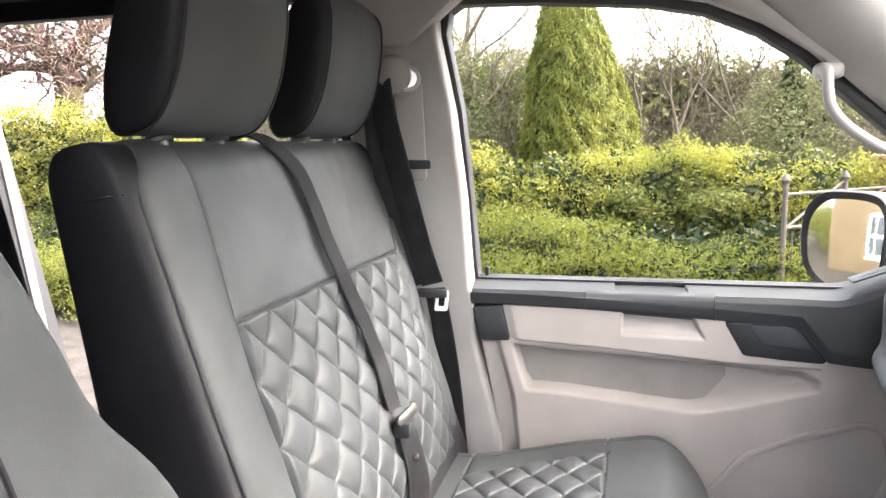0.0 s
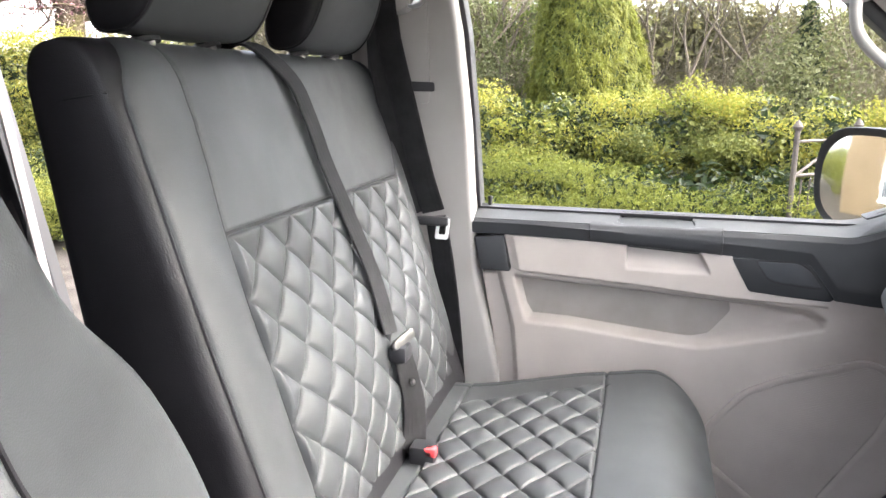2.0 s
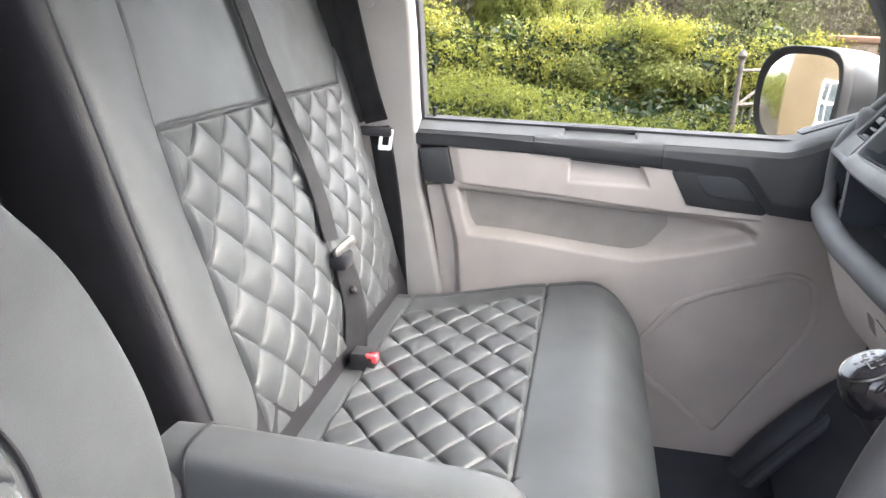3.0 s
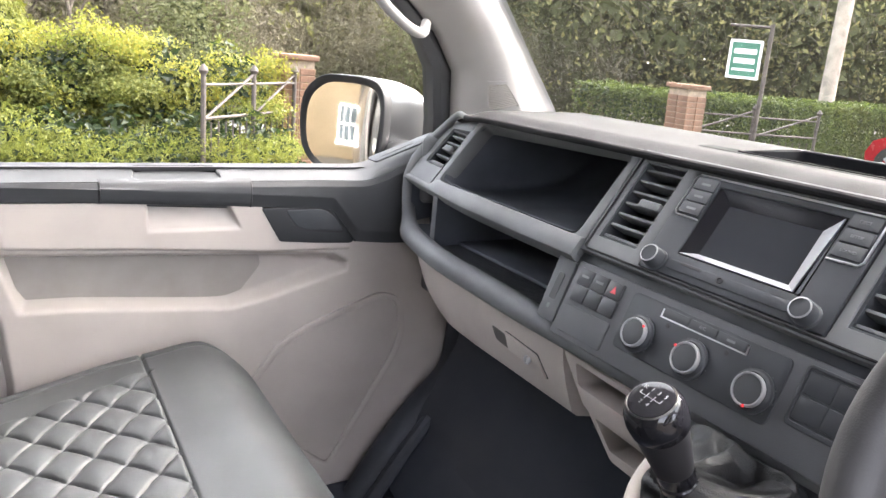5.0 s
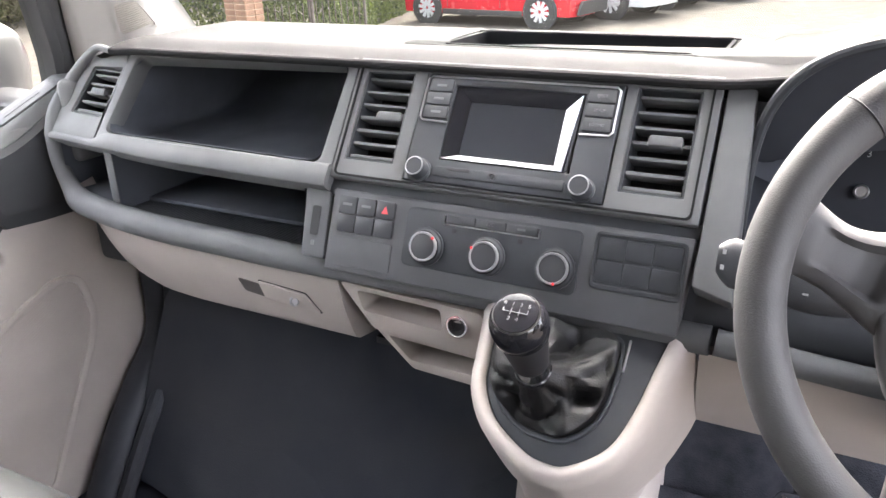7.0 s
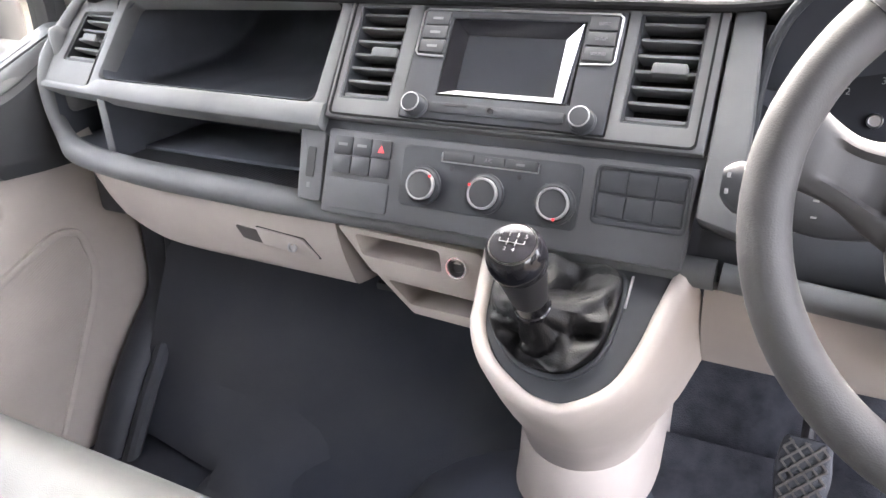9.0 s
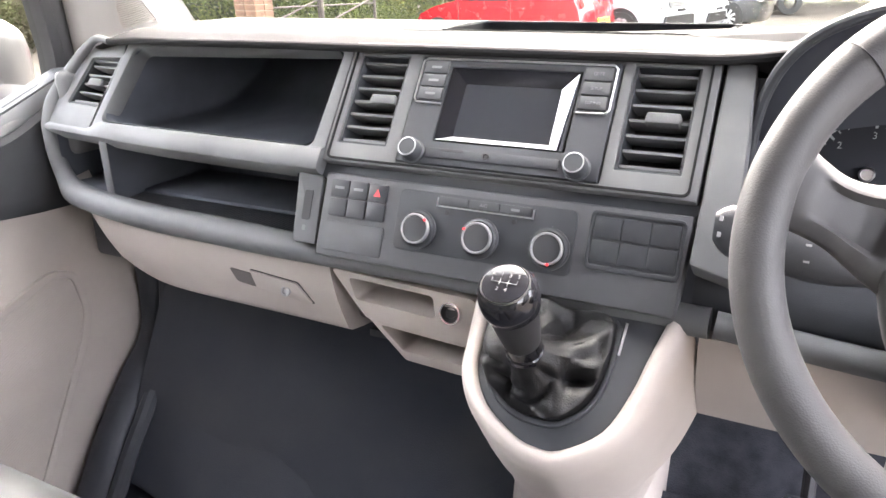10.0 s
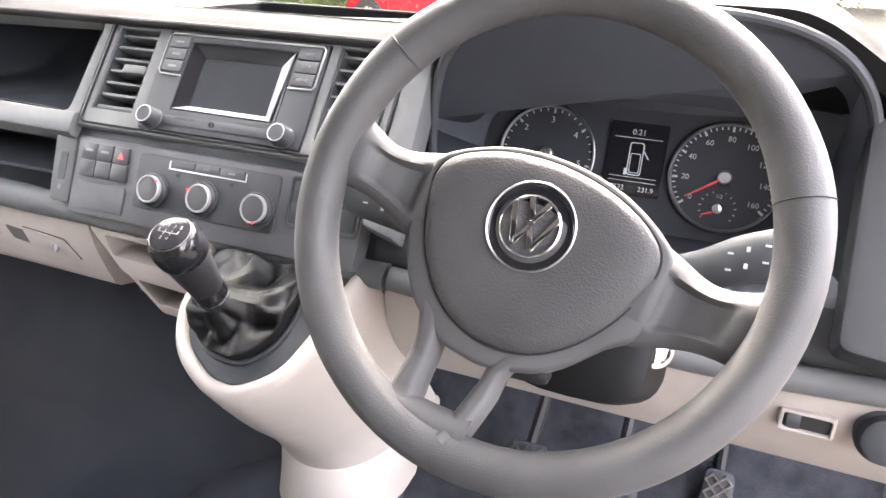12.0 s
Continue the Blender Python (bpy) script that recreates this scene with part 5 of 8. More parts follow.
def stalk(name, label, pts, marks):
    """Broad flat-bladed stalk with white symbols along its face."""
    pts = [Vector(p) for p in pts]
    th = thing(name, label, "control stalk", at=pts[0])
    line = spline(pts, 6)
    n = len(line)
    rows = []
    for k, p in enumerate(line):
        t = k / (n - 1)
        hh = (0.008 + 0.013 * smooth(0.05, 0.55, t)) * (1 - 0.45 * smooth(0.90, 1.0, t))
        rows.append([p + UP_S * (hh * math.copysign(abs(math.sin(a)) ** 0.7, math.sin(a))) + AX * (0.009 * math.cos(a)) for a in [2 * math.pi * j / 20 for j in range(20)]])
    part("lever", loft(rows), DASH_DARK, th)
    for k in range(marks):
        p = line[int(n * (0.50 + 0.42 * k / max(1, marks - 1)))] + AX * 0.0085
        for row in (-1, 1):
            w, h = 0.0014 + 0.0008 * ((k + row) % 2), 0.0008 + 0.0012 * (k % 2)
            c = p + UP_S * (0.0065 * row)
            quad = [c + Vector((0, a, 0)) + UP_S * b for a, b in ((-w, -h), (w, -h), (w, h), (-w, h))]
            bm = bmesh.new()
            top, low = [bm.verts.new(q + AX * 0.0012) for q in quad], [bm.verts.new(q - AX * 0.003) for q in quad]
            bm.faces.new(top)
            for i in range(4):
                bm.faces.new((top[i], low[i], low[(i + 1) % 4], top[(i + 1) % 4]))
            part("stalk_mark", bm, DIAL_INK, th)
    return th


UP_S = Vector((0.454, 0, 0.891))
stalk("indicator_stalk", "dark grey indicator stalk with white symbols", [(0.560, -0.400, 1.432), (0.545, -0.345, 1.442), (0.538, -0.295, 1.455), (0.536, -0.250, 1.464)], 4)
stalk("wiper_stalk", "dark grey wiper stalk with white symbols", [(0.560, -0.530, 1.432), (0.545, -0.575, 1.446), (0.537, -0.612, 1.464), (0.535, -0.652, 1.480)], 5)

# ---- steering wheel ----
sw = thing("steering_wheel", "dark grey grained three-spoke steering wheel", "steering wheel", at=(0.455, -0.461, 1.488))
LEANW = radians(28)
TURNED = radians(-14)
WZ = Vector((-math.cos(LEANW), 0, math.sin(LEANW)))
w0, w1 = Vector((0, -1, 0)), Vector((math.sin(LEANW), 0, math.cos(LEANW)))
WX, WY = w0 * math.cos(TURNED) + w1 * math.sin(TURNED), w1 * math.cos(TURNED) - w0 * math.sin(TURNED)
WO = Vector((0.455, -0.462, 1.4880))


def W(x, y, h):
    return WO + WX * x + WY * y + WZ * h


rim = bmesh.new()
R0, RT = 0.1735, 0.0170
rows_n, ring_n = 96, 18
vs = []
for i in range(rows_n):
    a = 2 * math.pi * i / rows_n
    fat = 1.0 + 0.10 * (math.exp(-((a - radians(30)) / 0.22) ** 2) + math.exp(-((a - radians(150)) / 0.22) ** 2))
    row = []
    for j in range(ring_n):
        b = 2 * math.pi * j / ring_n
        r = R0 + math.cos(b) * RT * fat
        row.append(rim.verts.new(W(math.cos(a) * r, math.sin(a) * r, 0.018 + math.sin(b) * RT * 1.12)))
    vs.append(row)
for i in range(rows_n):
    for j in range(ring_n):
        rim.faces.new((vs[i][j], vs[(i + 1) % rows_n][j], vs[(i + 1) % rows_n][(j + 1) % ring_n], vs[i][(j + 1) % ring_n]))
part("rim", rim, WHEEL, sw, "grained rim, lightly worn")
for a in (28, 152):
    c, s = math.cos(radians(a)), math.sin(radians(a))
    loop = []
    for j in range(24):
        b = 2 * math.pi * j / 24
        r = R0 + math.cos(b) * RT * 1.085
        loop.append(W(c * r, s * r, 0.018 + math.sin(b) * RT * 1.20))
    part("rim_joint", tube(loop, 0.0006, 6, closed=True), SEAL, sw)


def spoke(pts_a, pts_b, h, sunk=0.0):
    """Blade between two edge lines, domed across."""
    a, b = spline([Vector((*p, 0)) for p in pts_a], 6), spline([Vector((*p, 0)) for p in pts_b], 6)
    n = len(a) - 1

    def f(u, v):
        i = min(int(u * n), n - 1)
        t = u * n - i
        p = a[i].lerp(a[i + 1], t).lerp(b[i].lerp(b[i + 1], t), v)
        hh = lerp_curve(h, u)
        well = smooth(0.20, 0.26, v) * (1 - smooth(0.74, 0.80, v)) * smooth(0.30, 0.38, u) * (1 - smooth(0.70, 0.80, u))
        return W(p.x, p.y, hh + 0.011 * (1 - abs(2 * v - 1) ** 3.2) - sunk * well)

    return sheet(f, 30, 26, lambda u, v: f(u, v) - WZ * 0.010)


HS = [(0, -0.004), (0.5, -0.003), (1.0, 0.014)]
for m in (1, -1):
    part("spoke", spoke([(0.060 * m, 0.036), (0.098 * m, 0.022), (0.132 * m, 0.013), (0.168 * m, 0.026)], [(0.060 * m, -0.060), (0.098 * m, -0.047), (0.132 * m, -0.034), (0.168 * m, -0.032)], HS, 0.008), WHEEL_SPOKE, sw, sharp=60)
LS = [(0, -0.0045), (0.5, -0.002), (0.8, 0.010), (1.0, 0.024)]
part("lower_spoke", spoke([(-0.068, -0.076), (-0.053, -0.107), (-0.049, -0.136), (-0.047, -0.168)], [(-0.030, -0.098), (-0.030, -0.112), (-0.026, -0.135), (-0.019, -0.162)], LS), WHEEL_SPOKE, sw, sharp=60)
part("lower_spoke", spoke([(0.052, -0.078), (0.028, -0.102), (0.026, -0.132), (0.022, -0.168)], [(0.009, -0.098), (0.009, -0.112), (0.007, -0.132), (0.003, -0.160)], LS), WHEEL_SPOKE, sw, sharp=60)
part("lower_bridge", spoke([(-0.042, -0.150), (-0.010, -0.148), (0.022, -0.144)], [(-0.047, -0.178), (-0.010, -0.182), (0.024, -0.176)], [(0, 0.018), (1, 0.018)]), WHEEL_SPOKE, sw, sharp=60)
base_pts = [(-0.099, 0.006), (-0.088, 0.026), (-0.048, 0.046), (0.0, 0.053), (0.048, 0.046), (0.088, 0.026), (0.099, 0.006), (0.098, -0.038), (0.078, -0.060), (0.050, -0.092), (0.012, -0.108), (-0.010, -0.110), (-0.036, -0.106), (-0.070, -0.084), (-0.094, -0.040)]
base_out = [(p.x, p.y) for p in spline([Vector((a, b, 0)) for a, b in base_pts], 4, True)]
part("hub_base", loft([[W(x * sc, y * sc, h) for x, y in base_out] for sc, h in ((0.96, -0.028), (1.0, -0.012), (1.0, 0.000), (0.985, 0.0045), (0.955, 0.0062), (0.80, 0.0065))]), WHEEL_SPOKE, sw, sharp=60)
pad_pts = [(-0.0925, 0.006), (-0.080, 0.027), (-0.045, 0.043), (0.0, 0.049), (0.045, 0.043), (0.080, 0.027), (0.0925, 0.006), (0.084, -0.030), (0.064, -0.064), (0.036, -0.087), (0.0, -0.096), (-0.036, -0.087), (-0.064, -0.064), (-0.084, -0.030)]
pad_out = [(p.x, p.y) for p in spline([Vector((a, b, 0)) for a, b in pad_pts], 4, True)]


def pad_rows():
    rows = []
    for k, (sc, h) in enumerate(((0.975, -0.022), (0.975, 0.004), (0.967, 0.0085), (0.94, 0.0115), (0.85, 0.0145), (0.65, 0.0170), (0.40, 0.0180), (0.34, 0.0182))):
        rows.append([W(x * sc, (y + 0.006) * sc - 0.006, h) for x, y in pad_out])
    return rows


part("airbag_pad", loft(pad_rows()), PAD, sw, "grained airbag cover")
part("pad_gap", loft([[W(x * sc, (y + 0.006) * sc - 0.006, h) for x, y in pad_out] for sc, h in ((0.988, -0.02), (0.988, 0.0072))]), SEAL, sw)
part("hub_back", lathe([(0.055, 0.0), (0.055, 0.02), (0.03, 0.03)], W(0, -0.02, -0.045), WZ, 36), DASH_DARK, sw)
EC = W(-0.001, -0.003, 0.0)
emb = part("badge_dish", lathe([(0.0328, 0.012), (0.0328, 0.0190), (0.031, 0.0195), (0.029, 0.0184), (0.026, 0.0182), (0.0005, 0.0180)], EC, WZ, 48), GLOSS, sw, "gloss black badge dish")
part("badge_rim", lathe([(0.0322, 0.0185), (0.0331, 0.0200), (0.0324, 0.0207), (0.0315, 0.0198)], EC, WZ, 48), SATIN, emb)
part("badge_ring", lathe([(0.0225, 0.018), (0.0227, 0.0212), (0.0215, 0.0220), (0.0204, 0.0195)], EC, WZ, 44), CHROME, emb, "chrome badge ring")
for x0, x1, y0, y1 in ((-0.0215, -0.0085, 0.0160, -0.0195), (-0.0085, 0.0, -0.0195, 0.0), (0.0, 0.0085, 0.0, -0.0195), (0.0085, 0.0215, -0.0195, 0.0160), (-0.0085, 0.0, 0.0240, 0.0045), (0.0085, 0.0, 0.0240, 0.0045)):
    x0, x1, y0, y1 = x0 * 0.82 - 0.001, x1 * 0.82 - 0.001, y0 * 0.82 - 0.003, y1 * 0.82 - 0.003
    nn = Vector((-(y1 - y0), x1 - x0)).normalized() * 0.0022
    part("badge_bar", prism([(x0 - nn.x, y0 - nn.y), (x1 - nn.x, y1 - nn.y), (x1 + nn.x, y1 + nn.y), (x0 + nn.x, y0 + nn.y)], W, 0.018, 0.0215, 0.0006), CHROME, emb)
words("AIRBAG", 0.0105, axes(W(-0.005, -0.055, 0.0158), WX, WY, WZ), SATIN, sw)
for m in (1, -1):
    part("horn_mark", prism(rrect(0.060 * m, 0.012, 0.066 * m, 0.017, 0.001), W, 0.0125, 0.0158), WHEEL_SPOKE, sw)
part("spoke_clip", tube([W(-0.047, -0.062, 0.0105), W(-0.038, -0.058, 0.0115), W(-0.033, -0.062, 0.011)], 0.0022, 8), SATIN, sw)

# ---- gear lever console ----
console = thing("gear_console", "warm grey gear lever console with a dark top plate", "console", at=(0.7, -0.12, FLOOR_Z))


PC, PD, PN = Vector((0.560, -0.106, 1.279)), Vector((-0.80, 0, -0.60)), Vector((-0.60, 0, 0.80))
PL = lambda u, v, w: PC + Vector((0, u, 0)) + PD * v + PN * w
plate_pts = [(0.090, -0.090), (0.084, -0.053), (0.079, -0.020), (0.073, 0.012), (0.051, 0.045), (0.012, 0.070), (-0.012, 0.076), (-0.035, 0.073), (-0.068, 0.046), (-0.084, 0.004), (-0.093, -0.041), (-0.104, -0.090)]
plate = [(p.x, p.y) for p in spline([Vector((u, v, 0)) for u, v in plate_pts], 4)]


def pod_rows():
    """From a lip round the plate down to the foot on the tunnel; the driver's side flares to meet the dash."""
    rows = []
    n = len(plate)
    for grow, w in ((0.0, -0.012), (0.0, 0.004), (0.005, 0.008), (0.012, 0.006), (0.018, -0.003)):
        row = []
        for u, v in plate:
            d = Vector((u + 0.010, max(0.0, v) + 0.02)).normalized()
            row.append(PL(u + d.x * grow, v + d.y * grow, w))
        rows.append(row)
    top = rows[-1]
    foot = []
    for k in range(n):
        a = math.pi * k / (n - 1) - math.pi / 2
        foot.append(Vector((0.975 - 0.255 * abs(math.cos(a)) ** 0.5, -0.072 - 0.098 * math.sin(a), 0.950)))
    for t in (0.06, 0.14, 0.24, 0.36, 0.5, 0.65, 0.8, 0.92, 1.0):
        row = []
        for k in range(n):
            p = top[k].lerp(foot[k], t)
            side_ = k / (n - 1)
            p.z -= 0.012 * math.sin(math.pi * min(1.0, t * 1.6))
            p.y -= 0.030 * smooth(0.60, 1.0, side_) * math.sin(math.pi * min(1.0, t / 0.75))
            p.x += 0.010 * math.sin(math.pi * t) * math.sin(math.pi * side_)
            row.append(p)
        rows.append(row)
    return rows


part("pod", loft(pod_rows(), cap=False, closed=False), LIGHT, console, "warm grey moulded pod", sharp=60)
foot_row = lambda grow, z: [Vector((0.975 - (0.255 + grow) * abs(math.cos(a)) ** 0.5, -0.072 - (0.098 + grow) * math.sin(a), z)) for a in [math.pi * k / 24 - math.pi / 2 for k in range(25)]]
part("foot_collar", loft([foot_row(0.000, 0.957), foot_row(0.005, 0.950), foot_row(0.008, 0.90), foot_row(0.014, 0.845)], cap=False, closed=False), LIGHT, console, "lighter collar round the foot")
part("floor_tunnel", sheet(lambda u, v: Vector((0.35 + 0.75 * u, -0.40 + 0.62 * v, FLOOR_Z + (0.115 * smooth(0.1, 0.5, u)) * math.sin(math.pi * v) ** 0.6)), 14, 14, (0, 0, -0.03)), MAT_BLACK, console, "black rubber floor tunnel")
part("top_plate", prism(plate, PL, -0.02, 0.002, 0.003, 2), DASH_DARK, console, "dark top plate round the boot")
gear = thing("gear_lever", "black gear lever with gloss shift-pattern knob and creased leather boot", "gear lever", at=(0.50, -0.135, 1.34))
ring_o = roundpoly([(0.076, -0.074), (0.075, -0.030), (0.070, 0.009), (0.044, 0.040), (0.016, 0.055), (-0.025, 0.056), (-0.048, 0.036), (-0.060, 0.012), (-0.063, -0.030), (-0.062, -0.074)], 0.02, 3)
ring_i = [((u - 0.006) * 0.92 + 0.006, (v + 0.02) * 0.92 - 0.02) for u, v in ring_o]
part("boot_ring", ring(ring_o, ring_i, PL, 0.0, 0.007, 0.002), DASH_DARK, gear)
part("ring_trim", tube([PL(-0.0640, -0.070 + 0.006 * k, 0.006) for k in range(7)], 0.0014, 6), SATIN, gear, "short silver trim line")
KT = Vector((0.467, -0.097, 1.413))
KB = Vector((0.520, -0.096, 1.325))


def boot():
    rows = []
    m = len(ring_i)
    for k in range(25):
        t = k / 24
        row = []
        for i, (u, v) in enumerate(resample(ring_i, 96)):
            base = PL(u, v, 0.006)
            a = math.atan2(v + 0.02, u - 0.006)
            top = KB + Vector((0, math.cos(a) * 0.0175, 0)) + PD * math.sin(a) * 0.0175
            sag = math.sin(math.pi * t)
            fold = (abs(math.sin(a * 2 + 1.2 * t + 0.4)) - 0.6) * 0.013 + (abs(math.sin(a * 4 - 3 * t + 2 * noise.noise(Vector((a, t * 3, 1.0))))) ** 0.7 - 0.6) * 0.006 + noise.noise(Vector((math.cos(a) * 3.2, math.sin(a) * 3.2, t * 2.5))) * 0.007
            tuck = math.sin(math.pi * min(1.0, t * 2.2))
            p = base.lerp(top, t ** 1.5)
            p += PN * (0.016 * math.sin(math.pi * t ** 0.45) * (1 - 0.5 * t) - 0.014 * sag * t - 0.014 * sag * math.exp(-((a - 1.6) / 0.5) ** 2) - 0.012 * sag * math.exp(-((a + 2.2) / 0.6) ** 2) + fold * sag)
            out = Vector((0, math.cos(a), 0)) + PD * math.sin(a)
            p += out * (0.004 * tuck + 0.7 * fold * sag)
            row.append(p)
        rows.append(row)
    return loft(rows)


part("boot", boot(), mat("boot_leather", (0.005, 0.005, 0.0056), 0.46, spec=0.35, vary=0.1, scale=30, grain=0.3, grain_scale=600), gear, "creased black leather boot")
kd = (KT - KB).normalized()
part("collar", lathe([(0.0185, 0.0), (0.0185, 0.012), (0.0165, 0.014), (0.0180, 0.016), (0.0180, 0.030), (0.015, 0.034)], KB - kd * 0.012, kd, 28), GLOSS, gear)
part("shaft", lathe([(0.0165, 0.0), (0.0190, 0.02), (0.0220, 0.045), (0.0245, 0.066), (0.0258, 0.076)], KB + kd * 0.005, kd, 28), SEAL, gear)
kc = KB + kd * 0.082
part("knob", lathe([(0.0225, -0.016), (0.0262, -0.010), (0.0275, 0.0), (0.0268, 0.010), (0.0240, 0.0175), (0.0205, 0.0205)], kc, kd, 36), GLOSS, gear, "gloss black gear knob")
part("knob_ring", lathe([(0.0212, 0.0178), (0.0218, 0.0198), (0.0210, 0.0212), (0.0203, 0.0205)], kc, kd, 36), STEEL, gear)
part("knob_face", lathe([(0.0205, 0.018), (0.0200, 0.0213), (0.012, 0.0228), (0.0003, 0.0232)], kc, kd, 32), GLOSS, gear)
kx = Vector((0, -1, 0))
kx = (kx - kd * kx.dot(kd)).normalized()
ky = kd.cross(kx)
KF = lambda u, v: axes(kc + kx * u + ky * v + kd * 0.0236, kx, ky, kd)
for ch, u, v in (("R", -0.0115, 0.007), ("1", -0.004, 0.007), ("3", 0.0035, 0.007), ("5", 0.011, 0.007), ("2", -0.004, -0.008), ("4", 0.0035, -0.008)):
    words(ch, 0.0055, KF(u, v), KNOB_INK, gear)
shift = bmesh.new()
SP = lambda u, v, w: kc + kx * u + ky * v + kd * (0.0232 + w)
prism([(-0.0115, -0.0012), (0.011, -0.0012), (0.011, -0.0006), (-0.0115, -0.0006)], SP, 0, 0.0006, bm=shift)
for u in (-0.0115, -0.004, 0.0035, 0.011):
    prism([(u - 0.0003, -0.004 if -0.01 < u < 0.01 else -0.001), (u + 0.0003, -0.004 if -0.01 < u < 0.01 else -0.001), (u + 0.0003, 0.0028), (u - 0.0003, 0.0028)], SP, 0, 0.0006, bm=shift)
part("shift_lines", shift, KNOB_INK, gear)

# ---- pedals ----
def pedal(name, label, x, y, z, w, h):
    th = thing(name, label, "pedal", group="pedals in the footwell", at=(x, y, z - h))
    m = axes((x, y, z), (0, -1, 0), (0.50, 0, 0.86), (-0.86, 0, 0.50))
    P = lambda u, v, d: m @ Vector((u, v, d))
    part("pad", prism(roundpoly([(-w * 0.42, -h), (w * 0.42, -h), (w * 0.5, 0), (w * 0.42, h), (-w * 0.42, h), (-w * 0.5, 0)], 0.012), P, -0.008, 0.002, 0.003), RUBBER, th)
    bm = bmesh.new()
    for sgn in (1, -1):
        for k in range(-5, 6):
            c = Vector((0.0, k * 0.019))
            d = Vector((0.71, 0.71 * sgn))
            pts = [c + d * t * 0.004 for t in range(-30, 31)]
            run = [p for p in pts if abs(p.x) < w * 0.43 and abs(p.y) < h * 0.93]
            if len(run) > 3:
                n = Vector((-d.y, d.x)) * 0.0016
                prism([tuple(run[0] - n), tuple(run[-1] - n), tuple(run[-1] + n), tuple(run[0] + n)], P, 0.001, 0.0055 + 0.0004 * sgn, bm=bm)
    part("grip_lattice", bm, STEEL, th, "worn metal lattice grip")
    part("arm", tube(spline([P(0, h * 0.6, -0.01), P(0.0, h + 0.06, -0.05), P(0.0, h + 0.20, -0.09)], 5), 0.009, 8), SEAL, th)


pedal("clutch_pedal", "clutch pedal with a diamond lattice grip", 0.835, -0.370, 0.960, 0.072, 0.046)
pedal("brake_pedal", "brake pedal with a diamond lattice grip", 0.850, -0.500, 0.945, 0.072, 0.046)
pedal("accelerator_pedal", "accelerator pedal with a lattice grip", 0.93, -0.640, 0.90, 0.050, 0.075)



def sill_x(z):
    return lerp_curve(DOOR_EDGE, z)


def arch_at(u, v):
    z = 0.70 + 0.60 * v
    ridge = 0.012 * math.exp(-((u - 0.30) / 0.035) ** 2) + 0.018 * math.exp(-((u - 0.06) / 0.07) ** 2)
    return Vector((sill_x(z) + 0.30 * u, 0.858 - ridge - 0.20 * smooth(0.30, 1.0, u) ** 1.2, z))


arch = part("wheel_arch", sheet(arch_at, 40, 24, (0.02, 0.03, 0)), RUBBER)
roll = part("arch_roll", tube(spline([(0.606, 0.790, 0.70), (0.664, 0.792, 0.79), (0.718, 0.794, 0.862), (0.775, 0.796, 0.925), (0.836, 0.798, 0.985), (0.856, 0.798, 1.050), (0.860, 0.798, 1.180)], 6), 0.038, 14, bm=tube(spline([(0.625, 0.742, 0.74), (0.690, 0.744, 0.83), (0.752, 0.744, 0.91), (0.805, 0.744, 0.985), (0.825, 0.744, 1.060), (0.840, 0.744, 1.150)], 6), 0.016, 10)), RUBBER)
tagged(roll, "black rounded seal along the wheel arch", "trim", kind="structure")
kick = part("kick_wall", box((0.55, 0.875, 0.62), (1.16, 0.905, 1.38)), RUBBER)
tagged(kick, "dark inner wing panel beside the footwell", "panel", kind="structure")
tagged(arch, "black moulded wheel arch in the footwell", "wheel arch", kind="structure")
def footwell(u, v):
    """Carpeted floor that sweeps up into the bulkhead and round into the side."""
    prof = spline([Vector((0.42, 0.757)), Vector((0.60, 0.757)), Vector((0.74, 0.775)), Vector((0.85, 0.86)), Vector((0.915, 1.00)), Vector((0.95, 1.14)), Vector((0.965, 1.27))], 6)
    q = v * (len(prof) - 1)
    i = min(int(q), len(prof) - 2)
    p = prof[i].lerp(prof[i + 1], q - i)
    turn = smooth(0.55, 1.0, u)
    z = p.y + 0.03 * turn ** 2 * (1 - v)
    x = p.x - 0.18 * turn ** 2 * smooth(0.15, 0.75, v)
    x -= 0.075 * smooth(0.42, 0.66, u) * smooth(0.16, 0.30, v) * (1 - smooth(0.55, 0.95, v))
    if u > 0.72:
        x = max(x, sill_x(z) + 0.03)
    return Vector((x, -0.02 + 0.80 * u + 0.01 * noise.noise(Vector((u * 6, v * 6, 1))), z))


lining = part("footwell_lining", sheet(footwell, 40, 36, (0.012, 0, -0.012)), FOOTWELL, sharp=70)
tagged(lining, "dark moulded carpet lining the passenger footwell", "floor", kind="structure")
toe = part("toe_board", sheet(lambda u, v: Vector((0.88 + 0.20 * v, -0.86 + 1.72 * u, FLOOR_Z + 0.33 * v + 0.05 * math.sin(math.pi * u) * (1 - v))), 20, 8, (0.02, 0, -0.02)), CARPET)
tagged(toe, "dark sloping toe board", "floor", kind="structure")

# ---- passenger bench ----
bench = thing("bench_seat", "charcoal leatherette double passenger seat with diamond quilting", "van seat", at=(0.1, 0.39, FLOOR_Z))
BU, BN = Vector((-0.309, 0, 0.951)), Vector((0.951, 0, 0.309))
BO = Vector((-0.248, 0, 1.519))


def back_at(y, s, h):
    return BO + BU * s + BN * h + Vector((0, y, 0))


def quilt(a, b, w, l, deep):
    """Stitched diamonds: soft pillows between narrow seams."""
    p, q = abs(math.sin(math.pi * (a / w + b / l))), abs(math.sin(math.pi * (a / w - b / l)))
    return deep * (0.62 * (p * q) ** 0.50 + 0.38 * min(1.0, min(p, q) * 9.0) ** 0.6) - 0.5 * deep


